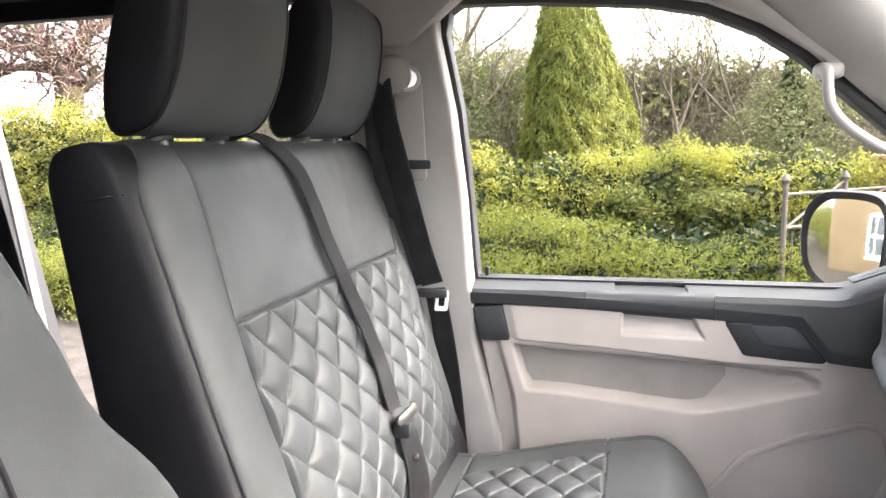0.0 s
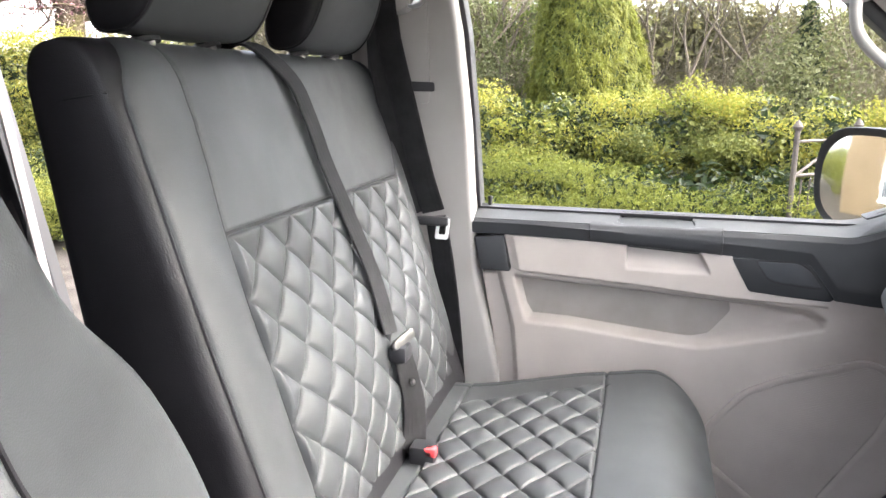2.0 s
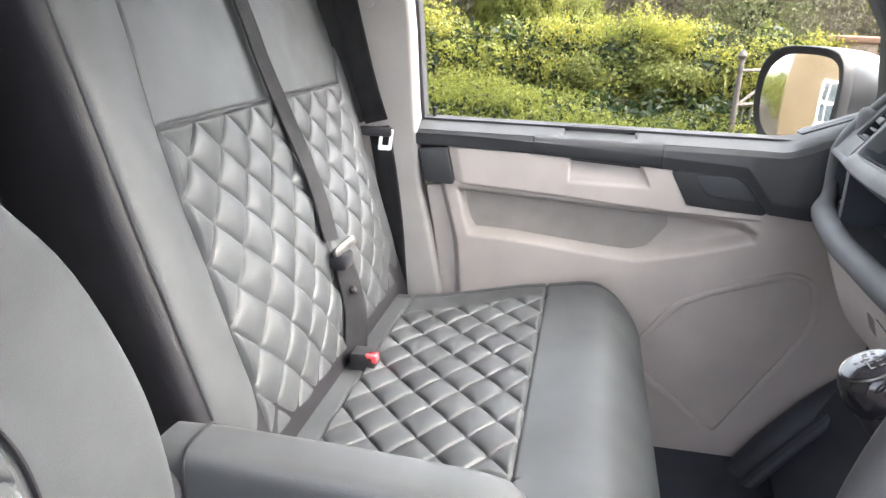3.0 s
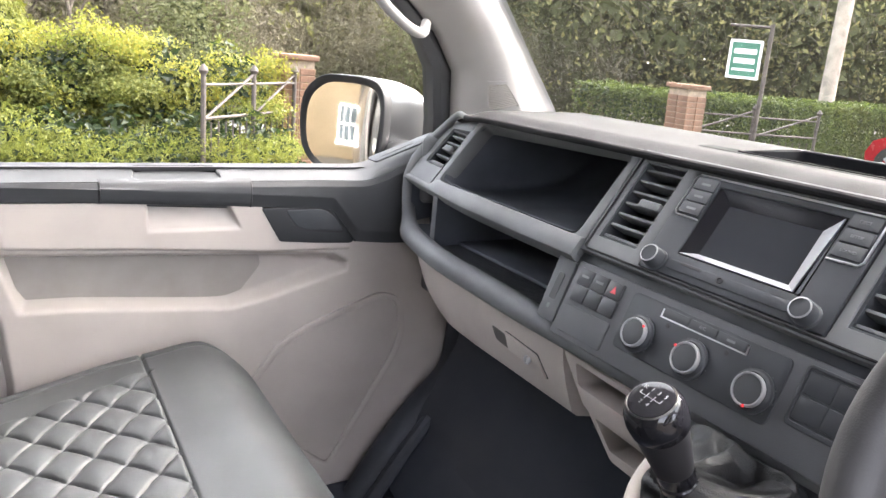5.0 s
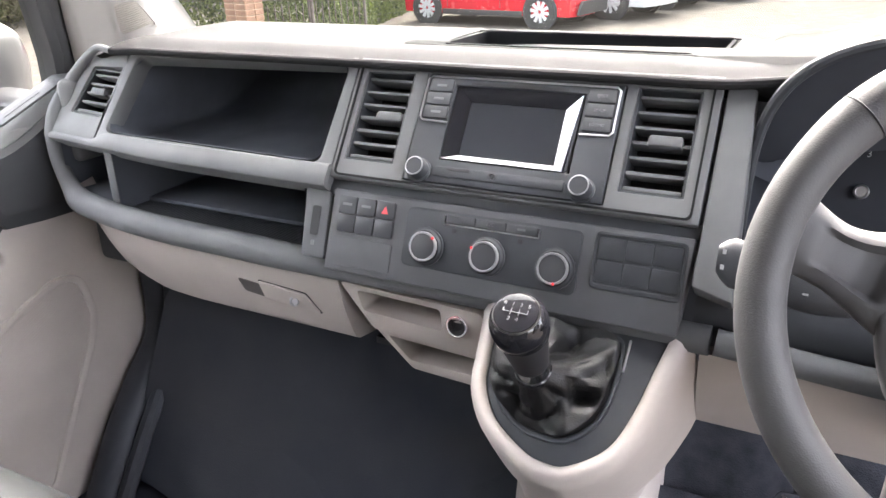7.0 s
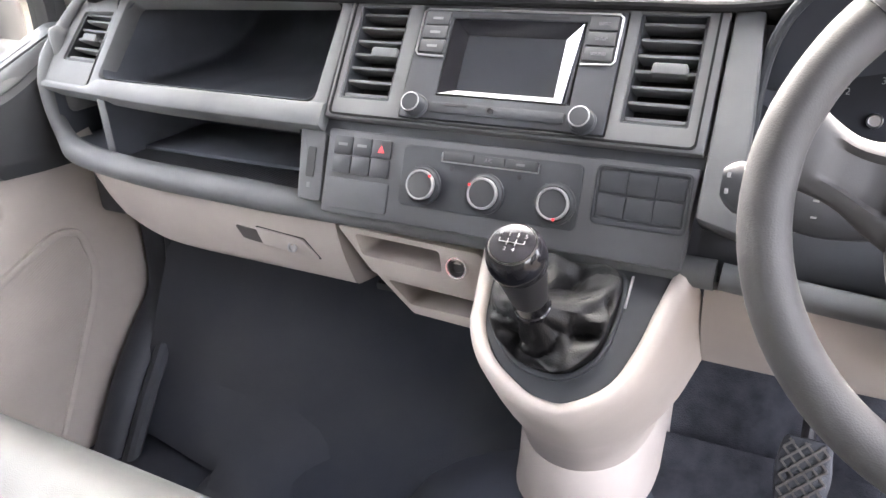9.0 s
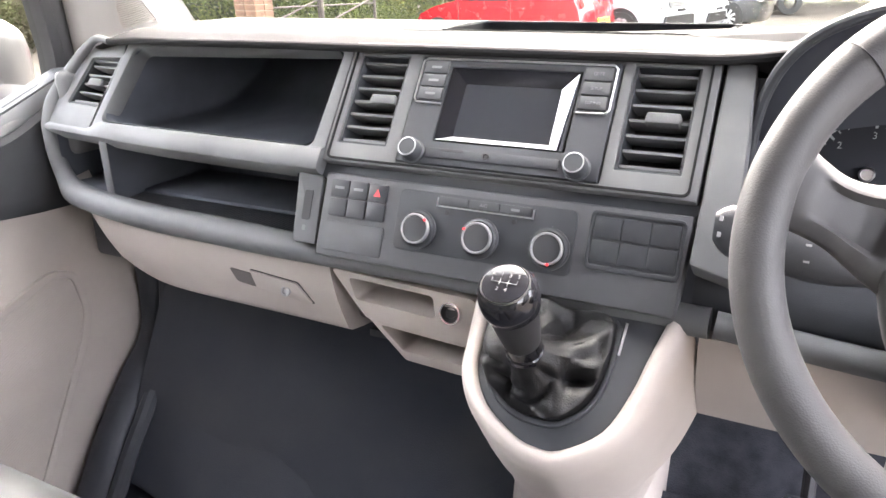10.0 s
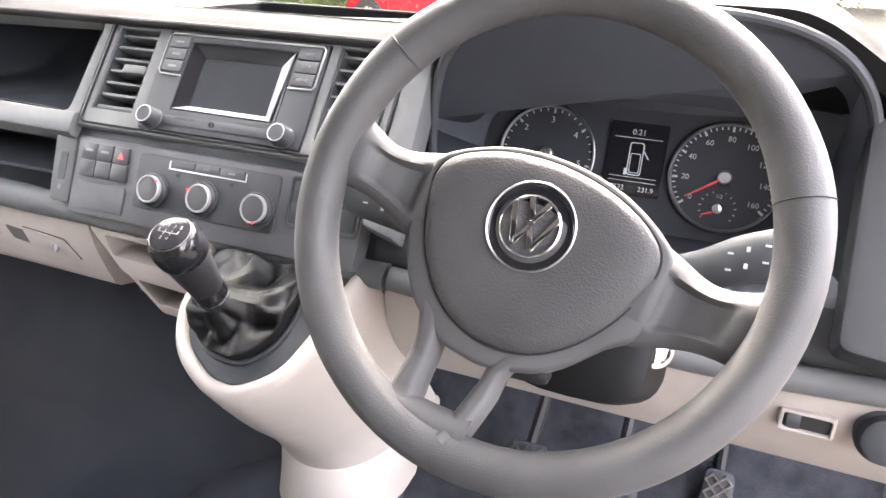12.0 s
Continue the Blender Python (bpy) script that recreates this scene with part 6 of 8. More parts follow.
Y1, S0, S1 = 0.826, -0.415, 0.250
QY0, QY1 = 0.106, 0.744


def groove(x, at, width=0.0024, deep=0.0055):
    return -deep * math.exp(-((x - at) / width) ** 2)


def black_edge(s):
    """Where the black side meets the grey front."""
    return lerp_curve([(-0.42, 0.018), (-0.10, 0.012), (0.165, 0.014), (0.19, 0.020), (0.24, 0.044), (0.26, 0.048)], s)


def bolster_seam(s):
    return lerp_curve([(-0.42, 0.108), (-0.25, QY0), (-0.10, 0.103), (0.0, QY0), (0.073, 0.116), (0.14, 0.122), (0.19, 0.121), (0.24, 0.110)], s)


def far_seam(s):
    return lerp_curve([(-0.42, 0.715), (0.0, QY1), (0.073, 0.772), (0.16, 0.780), (0.24, 0.766)], s)


def top_drop(s):
    """How far the front rolls back towards the top."""
    k = (S1 - s) / 0.055
    return 0.044 * (1 - math.sqrt(max(0.0, 1 - (1 - k) ** 2))) if k < 1 else 0.0


def back_pt(y, s):
    h = -top_drop(s)
    far = Y1 - y
    if far < 0.060:
        h -= 0.050 * (1 - math.sqrt(max(0.0, 1 - (1 - far / 0.060) ** 2)))
    near = y - black_edge(s)
    if near < 0.012:
        h -= 0.006 * (1 - math.sqrt(max(0.0, 1 - (1 - max(0.0, near) / 0.012) ** 2)))
    h += 0.016 * math.exp(-((s + 0.25) / 0.13) ** 2) * smooth(0.10, 0.24, y) * (1 - smooth(0.62, 0.76, y)) - 0.010 * smooth(-0.32, -0.42, s)
    bs, fs = bolster_seam(s), far_seam(s)
    h += 0.007 * math.sin(math.pi * max(0.0, min(1.0, (y - black_edge(s)) / (bs - black_edge(s))))) ** 0.8
    h += 0.006 * math.sin(math.pi * max(0.0, min(1.0, (y - fs) / 0.07))) ** 0.8
    inq = smooth(bs, bs + 0.004, y) * (1 - smooth(fs - 0.004, fs, y)) * (1 - smooth(-0.004, 0.001, s))
    h += inq * (quilt(y - QY0, s, (QY1 - QY0) / 8, 0.0850, 0.0130) + 0.004)
    h += groove(y, bs, 0.0026, 0.0065) + groove(y, fs, 0.0026, 0.006) + (groove(s, 0.0, 0.0026, 0.0065) if bs < y < fs else 0.0)
    h += 0.0012 * noise.noise(Vector((y * 9, s * 9, 3))) + 0.0007 * noise.noise(Vector((y * 26, s * 26, 7)))
    return back_at(y, s, h)


def back_front(u, v):
    s = S0 + (S1 - S0) * v
    y = black_edge(s)
    return back_pt(y + (Y1 - y) * u, s)


part("backrest", sheet(back_front, 320, 270, lambda u, v: back_front(u, v) - BN * 0.010), LEATHER, bench, "quilted charcoal backrest", sharp=70)


def shell_row(s):
    """Outline of the dark body behind the front, at a height along the back."""
    k = min(1.0, max(0.0, (S1 - s) / 0.040))
    front = -0.002 - top_drop(s)
    rear = -(0.112 + 0.17 * (0.21 - s)) + 0.034 * (1 - math.sqrt(max(0.0, 1 - (1 - k) ** 2)))
    row = []
    for j in range(72):
        a = 2 * math.pi * j / 72
        c, n = math.cos(a), math.sin(a)
        y = 0.404 + 0.404 * math.copysign(abs(c) ** 0.08, c)
        h = (front + rear) / 2 + (front - rear) / 2 * math.copysign(abs(n) ** 0.16, n)
        row.append(back_at(y - 0.010 * math.sin(math.pi * (front - h) / (front - rear)) * (1 if c < 0 else -1), s, h))
    return row


part("backrest_shell", loft([shell_row(s) for s in (-0.46, -0.36, -0.26, -0.16, -0.06, 0.04, 0.10, 0.15, 0.18, 0.20, 0.215, 0.228, 0.238, 0.244, 0.248)]), LEATHER_SIDE, bench, "black backrest sides", sharp=60)
part("side_piping", tube([back_front(0.0, j / 60) + BN * 0.0008 for j in range(61)], 0.0019, 6), LEATHER_SIDE, bench)
part("side_seam", tube([back_at(-0.0095 * math.sin(math.pi * k / 13) + 0.0005, 0.179 + 0.012 * k / 12, -0.010 - 0.078 * k / 12) for k in range(13)], 0.0014, 6), THREAD, bench)

# side outline of a headrest: (forwards of the back's plane, up along it)
HR = [(0.012, 0.253), (0.040, 0.270), (0.072, 0.306), (0.100, 0.353), (0.120, 0.398), (0.128, 0.432), (0.118, 0.457), (0.090, 0.464), (0.056, 0.440), (0.022, 0.394), (-0.010, 0.350), (-0.032, 0.312), (-0.043, 0.282), (-0.038, 0.260), (-0.014, 0.251)]


def headrest(yc):
    """Leaning block: leather face between piped edges, flat black sides."""
    line = spline([Vector((a, b, 0)) for a, b in HR], 4, True)
    mid = sum(line, Vector()) / len(line)

    def row(y, grow, front=0.0):
        out = []
        for p in line:
            q = mid + (p - mid) * grow
            out.append(back_at(yc + y, q.y, q.x + front * smooth(0.02, 0.10, q.x)))
        return out

    hw = 0.124
    rows = [row(hw * t, 1.0 + 0.035 * (1 - t * t) if abs(t) < 0.97 else 1.0, 0.008 * (1 - t * t)) for t in [-1, -0.97] + [-0.9 + 0.1 * k for k in range(19)] + [0.97, 1]]
    hr = part("headrest", loft(rows, cap=False), LEATHER, bench, "charcoal headrest with piped edges", sharp=60)
    for m in (1, -1):
        side_rows = [row(m * (hw + d), g) for d, g in ((-0.004, 0.97), (0.0, 0.998), (0.005, 0.985), (0.009, 0.93), (0.012, 0.75), (0.013, 0.45), (0.013, 0.08))]
        part("side_panel", loft(side_rows), LEATHER_SIDE, hr, "black side panel", sharp=60)
        part("piping", tube(row(m * hw, 1.002), 0.0024, 6, closed=True), LEATHER_SIDE, hr)
        part("post", tube([back_at(yc + 0.066 * m, 0.19, -0.035), back_at(yc + 0.066 * m, 0.29, -0.008)], 0.0065, 10), STEEL, hr)
        part("post_collar", lathe([(0.021, 0), (0.021, 0.005), (0.013, 0.011)], back_at(yc + 0.066 * m, 0.243, -0.030), BU, 18), SEAL, hr)


headrest(0.185)
headrest(0.592)

# cushion: plan (x, y), height z
CX0, CX1, CY0, CY1 = -0.175, 0.380, 0.015, 0.800


def cushion(u, v):
    x = CX0 + (CX1 - CX0) * u
    far = CY1 - 0.055 * (1 - smooth(-0.15, 0.22, x))
    y = CY0 + (far - CY0) * v
    z = 1.098 + 0.040 * smooth(-0.12, 0.25, x)
    nose = CX1 - x
    if nose < 0.10:
        z -= 0.10 * (1 - math.sqrt(max(0.0, 1 - (1 - nose / 0.10) ** 2)))
    for e in (v * (far - CY0), (1 - v) * (far - CY0)):
        if e < 0.035:
            z -= 0.035 * (1 - math.sqrt(max(0.0, 1 - (1 - e / 0.035) ** 2)))
    qy = 0.697 - 0.078 * (0.190 - x) / 0.27
    inq = smooth(-0.083, -0.077, x) * (1 - smooth(0.186, 0.190, x)) * smooth(0.085, 0.091, y) * (1 - smooth(qy - 0.003, qy + 0.003, y))
    z += inq * (quilt(y - 0.088, x - 0.190, 0.0860, 0.0680, 0.0125) + 0.002)
    z += groove(x, 0.188) + groove(x, -0.080) + (groove(y, qy) + groove(y, 0.088)) * smooth(-0.09, -0.08, x) * (1 - smooth(0.19, 0.20, x))
    z += groove(y, far - 0.045, 0.002, 0.003) * smooth(-0.12, -0.10, x)
    z += 0.010 * math.exp(-((x - 0.275) / 0.05) ** 2)
    R = 0.10
    a, b = max(0.0, (x - CX1 + R) / R), max(0.0, (y - CY1 + R) / R)
    if a and b:
        x, y = CX1 - R + R * a * math.sqrt(1 - b * b / 2), CY1 - R + R * b * math.sqrt(1 - a * a / 2)
    return Vector((x, y, z))


part("cushion", sheet(cushion, 230, 300, lambda u, v: Vector((cushion(u, v).x * 0.96, 0.4 + (cushion(u, v).y - 0.4) * 0.97, 0.985))), LEATHER, bench, "quilted charcoal seat cushion", sharp=70)
part("front_valance", sheet(lambda u, v: Vector((0.352 - 0.02 * v - 0.05 * smooth(0.75, 1.0, u) ** 2, 0.02 + 0.75 * u, 1.03 - 0.16 * v)), 16, 6, (-0.03, 0, 0)), LEATHER, bench)
part("seat_base", box((-0.20, 0.04, FLOOR_Z), (0.30, 0.76, 0.99), 0.02), SEAL, bench, "black seat base")
part("rear_roll", tube(spline([(-0.150, 0.04, 1.080), (-0.148, 0.40, 1.078), (-0.150, 0.755, 1.080)], 8), 0.034, 12, flatten=0.75), LEATHER, bench)

# ---- belts ----
def strap(pts, width, across, thick=0.0014):
    """Webbing along pts, lying flat with its width along across."""
    pts = spline(pts, 8)
    acr = [Vector(a) for a in (across if isinstance(across, list) else [across] * 2)]
    bm = bmesh.new()
    prev = None
    n = len(pts)
    for i, p in enumerate(pts):
        t = (pts[min(i + 1, n - 1)] - pts[max(i - 1, 0)]).normalized()
        a = acr[0].lerp(acr[1], i / (n - 1))
        a = (a - t * a.dot(t)).normalized()
        nrm = t.cross(a).normalized()
        ribs = [(-0.5 + k / 20, 0.7 if k in (0, 20) else 1.7 if k % 4 else 1.4) for k in range(21)]
        row = [bm.verts.new(p + a * width * k + nrm * thick * m) for k, m in [(k, -m) for k, m in ribs] + ribs[::-1]]
        if prev:
            for j in range(42):
                bm.faces.new((prev[j], prev[(j + 1) % 42], row[(j + 1) % 42], row[j]))
        else:
            bm.faces.new(row[::-1])
        prev = row
    bm.faces.new(prev)
    return bm


belt = thing("centre_seat_belt", "black lap and shoulder belt lying over the bench", "seat belt", at=(-0.14, 0.42, 1.08))
part("webbing", strap([tuple(back_at(y, b, h)) for y, b, h in ((0.315, 0.222, -0.09), (0.325, 0.255, -0.045), (0.355, 0.243, -0.010), (0.395, 0.190, 0.010), (0.410, 0.130, 0.012), (0.414, 0.055, 0.013), (0.422, -0.03, 0.018), (0.422, -0.14, 0.028), (0.402, -0.235, 0.034))], 0.035, [(0.1, 1, 0.0), (0.25, 1, 0.05)]), WEB, belt)
part("lower_webbing", strap([(-0.132, 0.402, 1.295), (-0.118, 0.416, 1.23), (-0.108, 0.418, 1.17), (-0.106, 0.405, 1.10)], 0.042, [(0.3, 1, 0.0), (0.75, 0.6, 0)]), WEB, belt)
part("tongue_plate", prism(roundpoly([(-0.026, -0.006), (0.026, -0.009), (0.023, 0.008), (-0.023, 0.008)], 0.006), lambda u, v, w: Vector((-0.122, 0.402, 1.298)) + Vector((0.35, 0.93, 0.30)) * u + BU * v + BN * w, -0.003, 0.003, 0.001), STEEL, belt, "steel tongue")
part("tongue_grip", box((-0.143, 0.384, 1.262), (-0.112, 0.420, 1.290), 0.006), SEAL, belt)
part("button_stop", lathe([(0.006, 0), (0.005, 0.005), (0.001, 0.006)], (-0.112, 0.412, 1.222), BN, 12), STEEL, belt)
buckle = thing("belt_buckle", "black belt buckle with a red release button", "belt buckle", at=(-0.1, 0.40, 1.08))
part("body", box((-0.105, 0.372, 1.075), (-0.062, 0.408, 1.128), 0.006), SEAL, buckle)
part("release_button", box((-0.080, 0.372, 1.112), (-0.060, 0.390, 1.128), 0.004), RED, buckle, "red release button")

side_belt = thing("door_pillar_belt", "black seat belt hanging from the door pillar", "seat belt", at=(-0.2, 0.8, 0.9))
part("guide_cover", loft([[Vector((-0.246 + 0.040 * r * math.cos(a), 0.757 - d, 1.872 + 0.041 * r * math.sin(a))) for a in [2 * math.pi * k / 28 for k in range(28)]] for r, d in ((1.05, -0.03), (1.0, 0.008), (0.9, 0.018), (0.6, 0.023))]), PILLAR, side_belt, "pale grey belt guide cover")
part("guide_bolt", lathe([(0.026, 0.0), (0.026, 0.008), (0.021, 0.012), (0.018, 0.006)], (-0.214, 0.752, 1.866), (0.2, -1, 0), 24), SATIN, side_belt)
part("webbing", strap([(-0.270, 0.738, 1.865), (-0.262, 0.736, 1.80), (-0.235, 0.760, 1.66), (-0.205, 0.780, 1.52), (-0.183, 0.792, 1.44)], 0.050, (1, -0.10, 0.28)), WEB, side_belt)
part("webbing_fold", strap([(-0.280, 0.748, 1.86), (-0.285, 0.752, 1.78), (-0.262, 0.778, 1.60), (-0.205, 0.798, 1.44)], 0.046, (1, 0.35, 0.2)), WEB, side_belt)
part("lower_webbing", strap([(-0.180, 0.796, 1.43), (-0.165, 0.806, 1.33), (-0.150, 0.812, 1.20), (-0.135, 0.815, 1.00)], 0.048, (1, -0.15, 0.1)), WEB, side_belt)
part("tongue_grip", box((-0.218, 0.775, 1.412), (-0.148, 0.800, 1.430), 0.005), SEAL, side_belt)
TP = lambda u, v, w: Vector((-0.164 + u + 0.12 * (v - 1.38), 0.782 + w, v))
part("tongue", ring(rrect(-0.014, 1.384, 0.014, 1.428, 0.005), rrect(-0.007, 1.394, 0.007, 1.416, 0.003), TP, -0.0016, 0.0016, 0.0006), WHITE, side_belt, "bright steel tongue")

# ---- driver seat ----
dseat = thing("driver_seat", "charcoal leatherette driver seat with a folding armrest", "van seat", at=(-0.05, -0.45, FLOOR_Z))


def drv_back():
    rows = []
    for z, xf, hw, dep in ((1.10, -0.115, -0.098, 0.15), (1.20, -0.105, -0.102, 0.16), (1.33, -0.105, -0.132, 0.17), (1.46, -0.115, -0.190, 0.17), (1.545, -0.122, -0.260, 0.16), (1.607, -0.130, -0.290, 0.14), (1.653, -0.140, -0.310, 0.12), (1.70, -0.155, -0.335, 0.09), (1.72, -0.17, -0.360, 0.06)):
        row = []
        for k in range(56):
            a = 2 * math.pi * k / 56
            c, s = math.cos(a), math.sin(a)
            y = (hw - 0.64) / 2 + (hw + 0.64) / 2 * math.copysign(abs(c) ** 0.45, c)
            x = xf - dep / 2 + dep / 2 * math.copysign(abs(s) ** 0.6, s)
            row.append(Vector((x + 0.02 * abs(c) ** 3, y, z)))
        rows.append(row)
    lines = [spline([row[k] for row in rows], 5) for k in range(56)]
    return loft([[line[i] for line in lines] for i in range(len(lines[0]))])


part("backrest", drv_back(), LEATHER, dseat, "charcoal side bolster of the backrest", sharp=80)
DRV = [(1.10, -0.115, -0.098, 0.15), (1.20, -0.105, -0.102, 0.16), (1.33, -0.105, -0.132, 0.17), (1.46, -0.115, -0.190, 0.17), (1.545, -0.122, -0.260, 0.16), (1.607, -0.130, -0.290, 0.14), (1.653, -0.140, -0.310, 0.12)]


def drv_front(y, z):
    """Front face of the driver's backrest."""
    xf, hw, dep = [lerp_curve([(r[0], r[k]) for r in DRV], z) for k in (1, 2, 3)]
    c = min(1.0, abs((y - (hw - 0.64) / 2) / ((hw + 0.64) / 2))) ** (1 / 0.45)
    return Vector((xf - dep / 2 + dep / 2 * math.sqrt(max(0.0, 1 - c * c)) ** 0.6 + 0.02 * c ** 3, y, z))


def drv_quilt(u, v):
    z = 1.13 + 0.40 * v
    y0 = lerp_curve([(1.13, -0.292), (1.25, -0.296), (1.366, -0.312), (1.46, -0.352), (1.57, -0.380)], z)
    y = y0 + (-0.58 - y0) * u
    rim = smooth(0.0, 0.04, u) * smooth(1.0, 0.96, u) * smooth(0.0, 0.03, v) * smooth(1.0, 0.97, v)
    return drv_front(y, z) + Vector((0.002 + rim * (0.008 + quilt(y, z, 0.080, 0.085, 0.014)), 0, 0))


part("quilted_panel", sheet(drv_quilt, 110, 150, lambda u, v: drv_quilt(u, v) - Vector((0.012, 0, 0))), LEATHER, dseat, "quilted panel of the backrest", sharp=70)
part("bolster_seam", tube(spline([(-0.114, -0.285, 1.14), (-0.105, -0.290, 1.25), (-0.104, -0.306, 1.366), (-0.114, -0.348, 1.46), (-0.125, -0.374, 1.57), (-0.146, -0.399, 1.668)], 8), 0.0022, 6), LEATHER_SIDE, dseat)
part("cushion", sheet(lambda u, v: Vector((-0.14 + 0.50 * u, -0.62 + 0.44 * v, 1.06 + 0.035 * u - 0.05 * (abs(2 * v - 1) ** 6) - 0.05 * smooth(0.85, 1.0, u))), 24, 24, (0, 0, -0.10)), LEATHER, dseat)
part("seat_base", box((-0.16, -0.60, FLOOR_Z), (0.26, -0.20, 0.97), 0.02), SEAL, dseat)
AR = []
for x, hw, hh in ((-0.165, 0.026, 0.026), (-0.155, 0.034, 0.036), (-0.10, 0.036, 0.040), (0.05, 0.037, 0.040), (0.16, 0.036, 0.038), (0.195, 0.033, 0.034), (0.212, 0.026, 0.024), (0.218, 0.014, 0.012)):
    AR.append([Vector((x, -0.068 + hw * math.copysign(abs(math.cos(a)) ** 0.5, math.cos(a)), 1.205 - 0.03 * (x + 0.16) + hh * math.copysign(abs(math.sin(a)) ** 0.5, math.sin(a)))) for a in [2 * math.pi * k / 32 for k in range(32)]])
part("armrest", loft(AR), LEATHER, dseat, "padded folding armrest")
part("armrest_seam", tube([p + Vector((0, 0, 0)) for p in [Vector((-0.118, -0.068 + 0.0365 * math.copysign(abs(math.cos(a)) ** 0.5, math.cos(a)), 1.2035 + 0.0405 * math.copysign(abs(math.sin(a)) ** 0.5, math.sin(a)))) for a in [2 * math.pi * k / 32 for k in range(32)]]], 0.0016, 6, closed=True), LEATHER_SIDE, dseat)
part("armrest_pivot", lathe([(0.03, -0.02), (0.03, 0.02), (0.02, 0.025)], (-0.150, -0.125, 1.20), (0, 1, 0), 20), SEAL, dseat)

# ---- wing mirror ----
mirror = thing("wing_mirror", "grey wing mirror with a dark rim on the passenger door", "wing mirror", at=(0.74, 0.97, 1.42))
MM = axes((0.7035, 1.160, 1.492), (0.545, -0.838, 0.0), (0, 0, 1), (-0.838, -0.545, 0.0))
MP = lambda u, v, w: MM @ Vector((u, v, w))
face_o = [(p.x, p.y) for p in spline([Vector((u, v, 0)) for u, v in ((-0.116, 0.0), (-0.106, 0.066), (-0.062, 0.105), (0.0, 0.112), (0.070, 0.108), (0.100, 0.086), (0.108, 0.030), (0.102, -0.050), (0.088, -0.102), (0.030, -0.116), (-0.050, -0.104), (-0.102, -0.066))], 4, True)]


def housing():
    rows = []
    for sc, d, sx in ((1.0, 0.0, 0.0), (1.05, -0.018, 0.002), (1.07, -0.035, 0.008), (1.04, -0.070, 0.026), (0.95, -0.105, 0.046), (0.80, -0.135, 0.066), (0.56, -0.160, 0.084), (0.25, -0.172, 0.094)):
        rows.append([MP(u * sc + sx, v * sc, d) for u, v in face_o])
    return loft(rows)


part("housing", housing(), BODY, mirror, "grey painted housing")
part("rim", ring([(u * 1.075, v * 1.075) for u, v in face_o], [(u * 0.90, v * 0.90) for u, v in face_o], MP, -0.025, 0.012, 0.004, inner_d1=0.002), SEAL, mirror, "dark plastic rim")
TILT_UP = math.tan(radians(2.5))
part("mirror_glass", loft([[MP(u * k, v * k, 0.010 - ((u * k) ** 2 + (v * k) ** 2) / 2.8 - v * k * TILT_UP) for u, v in face_o] for k in (0.93, 0.8, 0.65, 0.5, 0.35, 0.2, 0.1, 0.03)]), MIRROR, mirror, "convex mirror showing the cream house")
part("foot", loft([[Vector((x + 0.045 * math.cos(a), y, z + 0.022 * math.sin(a))) for a in [2 * math.pi * k / 20 for k in range(20)]] for x, y, z in ((0.80, 0.92, 1.455), (0.81, 1.00, 1.452), (0.82, 1.09, 1.452))]), BODY, mirror, "grey painted mirror arm")

# ---- ground ----
ground = part("ground", sheet(lambda u, v: Vector((400 * (2 * u - 1) ** 5 + 8, 400 * (2 * v - 1) ** 5, -0.02 + 0.16 * smooth(6.0, 12.0, 400 * (2 * u - 1) ** 5 + 8))), 80, 40), TARMAC)
tagged(ground, "pale worn gravel and tarmac yard", "ground", kind="structure")
verge = part("verge", sheet(lambda u, v: Vector((-30 + 60 * u, 15.5 + 40 * v, 0.03 + 0.05 * noise.noise(Vector((u * 40, v * 20, 0))))), 60, 20, (0, 0, -0.1)), TURF)
tagged(verge, "rough green verge beyond the entrance", "grass", kind="structure")
lane = part("road", box((-80, 12.2, -0.01), (60, 15.4, 0.012)), ROAD)
tagged(lane, "grey asphalt lane past the entrance", "road", kind="structure")


def leaves(count, where, size, seed, aspect=0.55, droop=0.4):
    """Many single leaves, each a bent four-cornered blade, at the places that where(rng) gives with a normal."""
    rng = np.random.default_rng(seed)
    pos, nor = where(rng, count)
    n = len(pos)
    t = rng.normal(size=(n, 3))
    t[:, 2] -= droop
    nor = nor + rng.normal(size=(n, 3)) * 0.6
    nor /= np.linalg.norm(nor, axis=1, keepdims=True) + 1e-9
    t -= nor * (t * nor).sum(1, keepdims=True)
    t /= np.linalg.norm(t, axis=1, keepdims=True) + 1e-9
    b = np.cross(nor, t)
    s = size * rng.uniform(0.6, 1.4, (n, 1))
    mid = pos + t * s * 0.5 + nor * s * 0.12
    v = np.stack([pos, mid + b * s * aspect * 0.5, pos + t * s, mid - b * s * aspect * 0.5], 1).reshape(-1, 3)
    me = bpy.data.meshes.new("leaves")
    f = np.arange(n * 4).reshape(-1, 4)
    me.from_pydata(v.tolist(), [], f.tolist())
    return me


def foliage(name, me, material, label, category="hedge", kind="stuff", parent=None):
    me.materials.append(material)
    ob = new(name, me)
    if parent:
        attach(ob, parent)
        ob["label"] = label
    else:
        tagged(ob, label, category, kind=kind)
    return ob


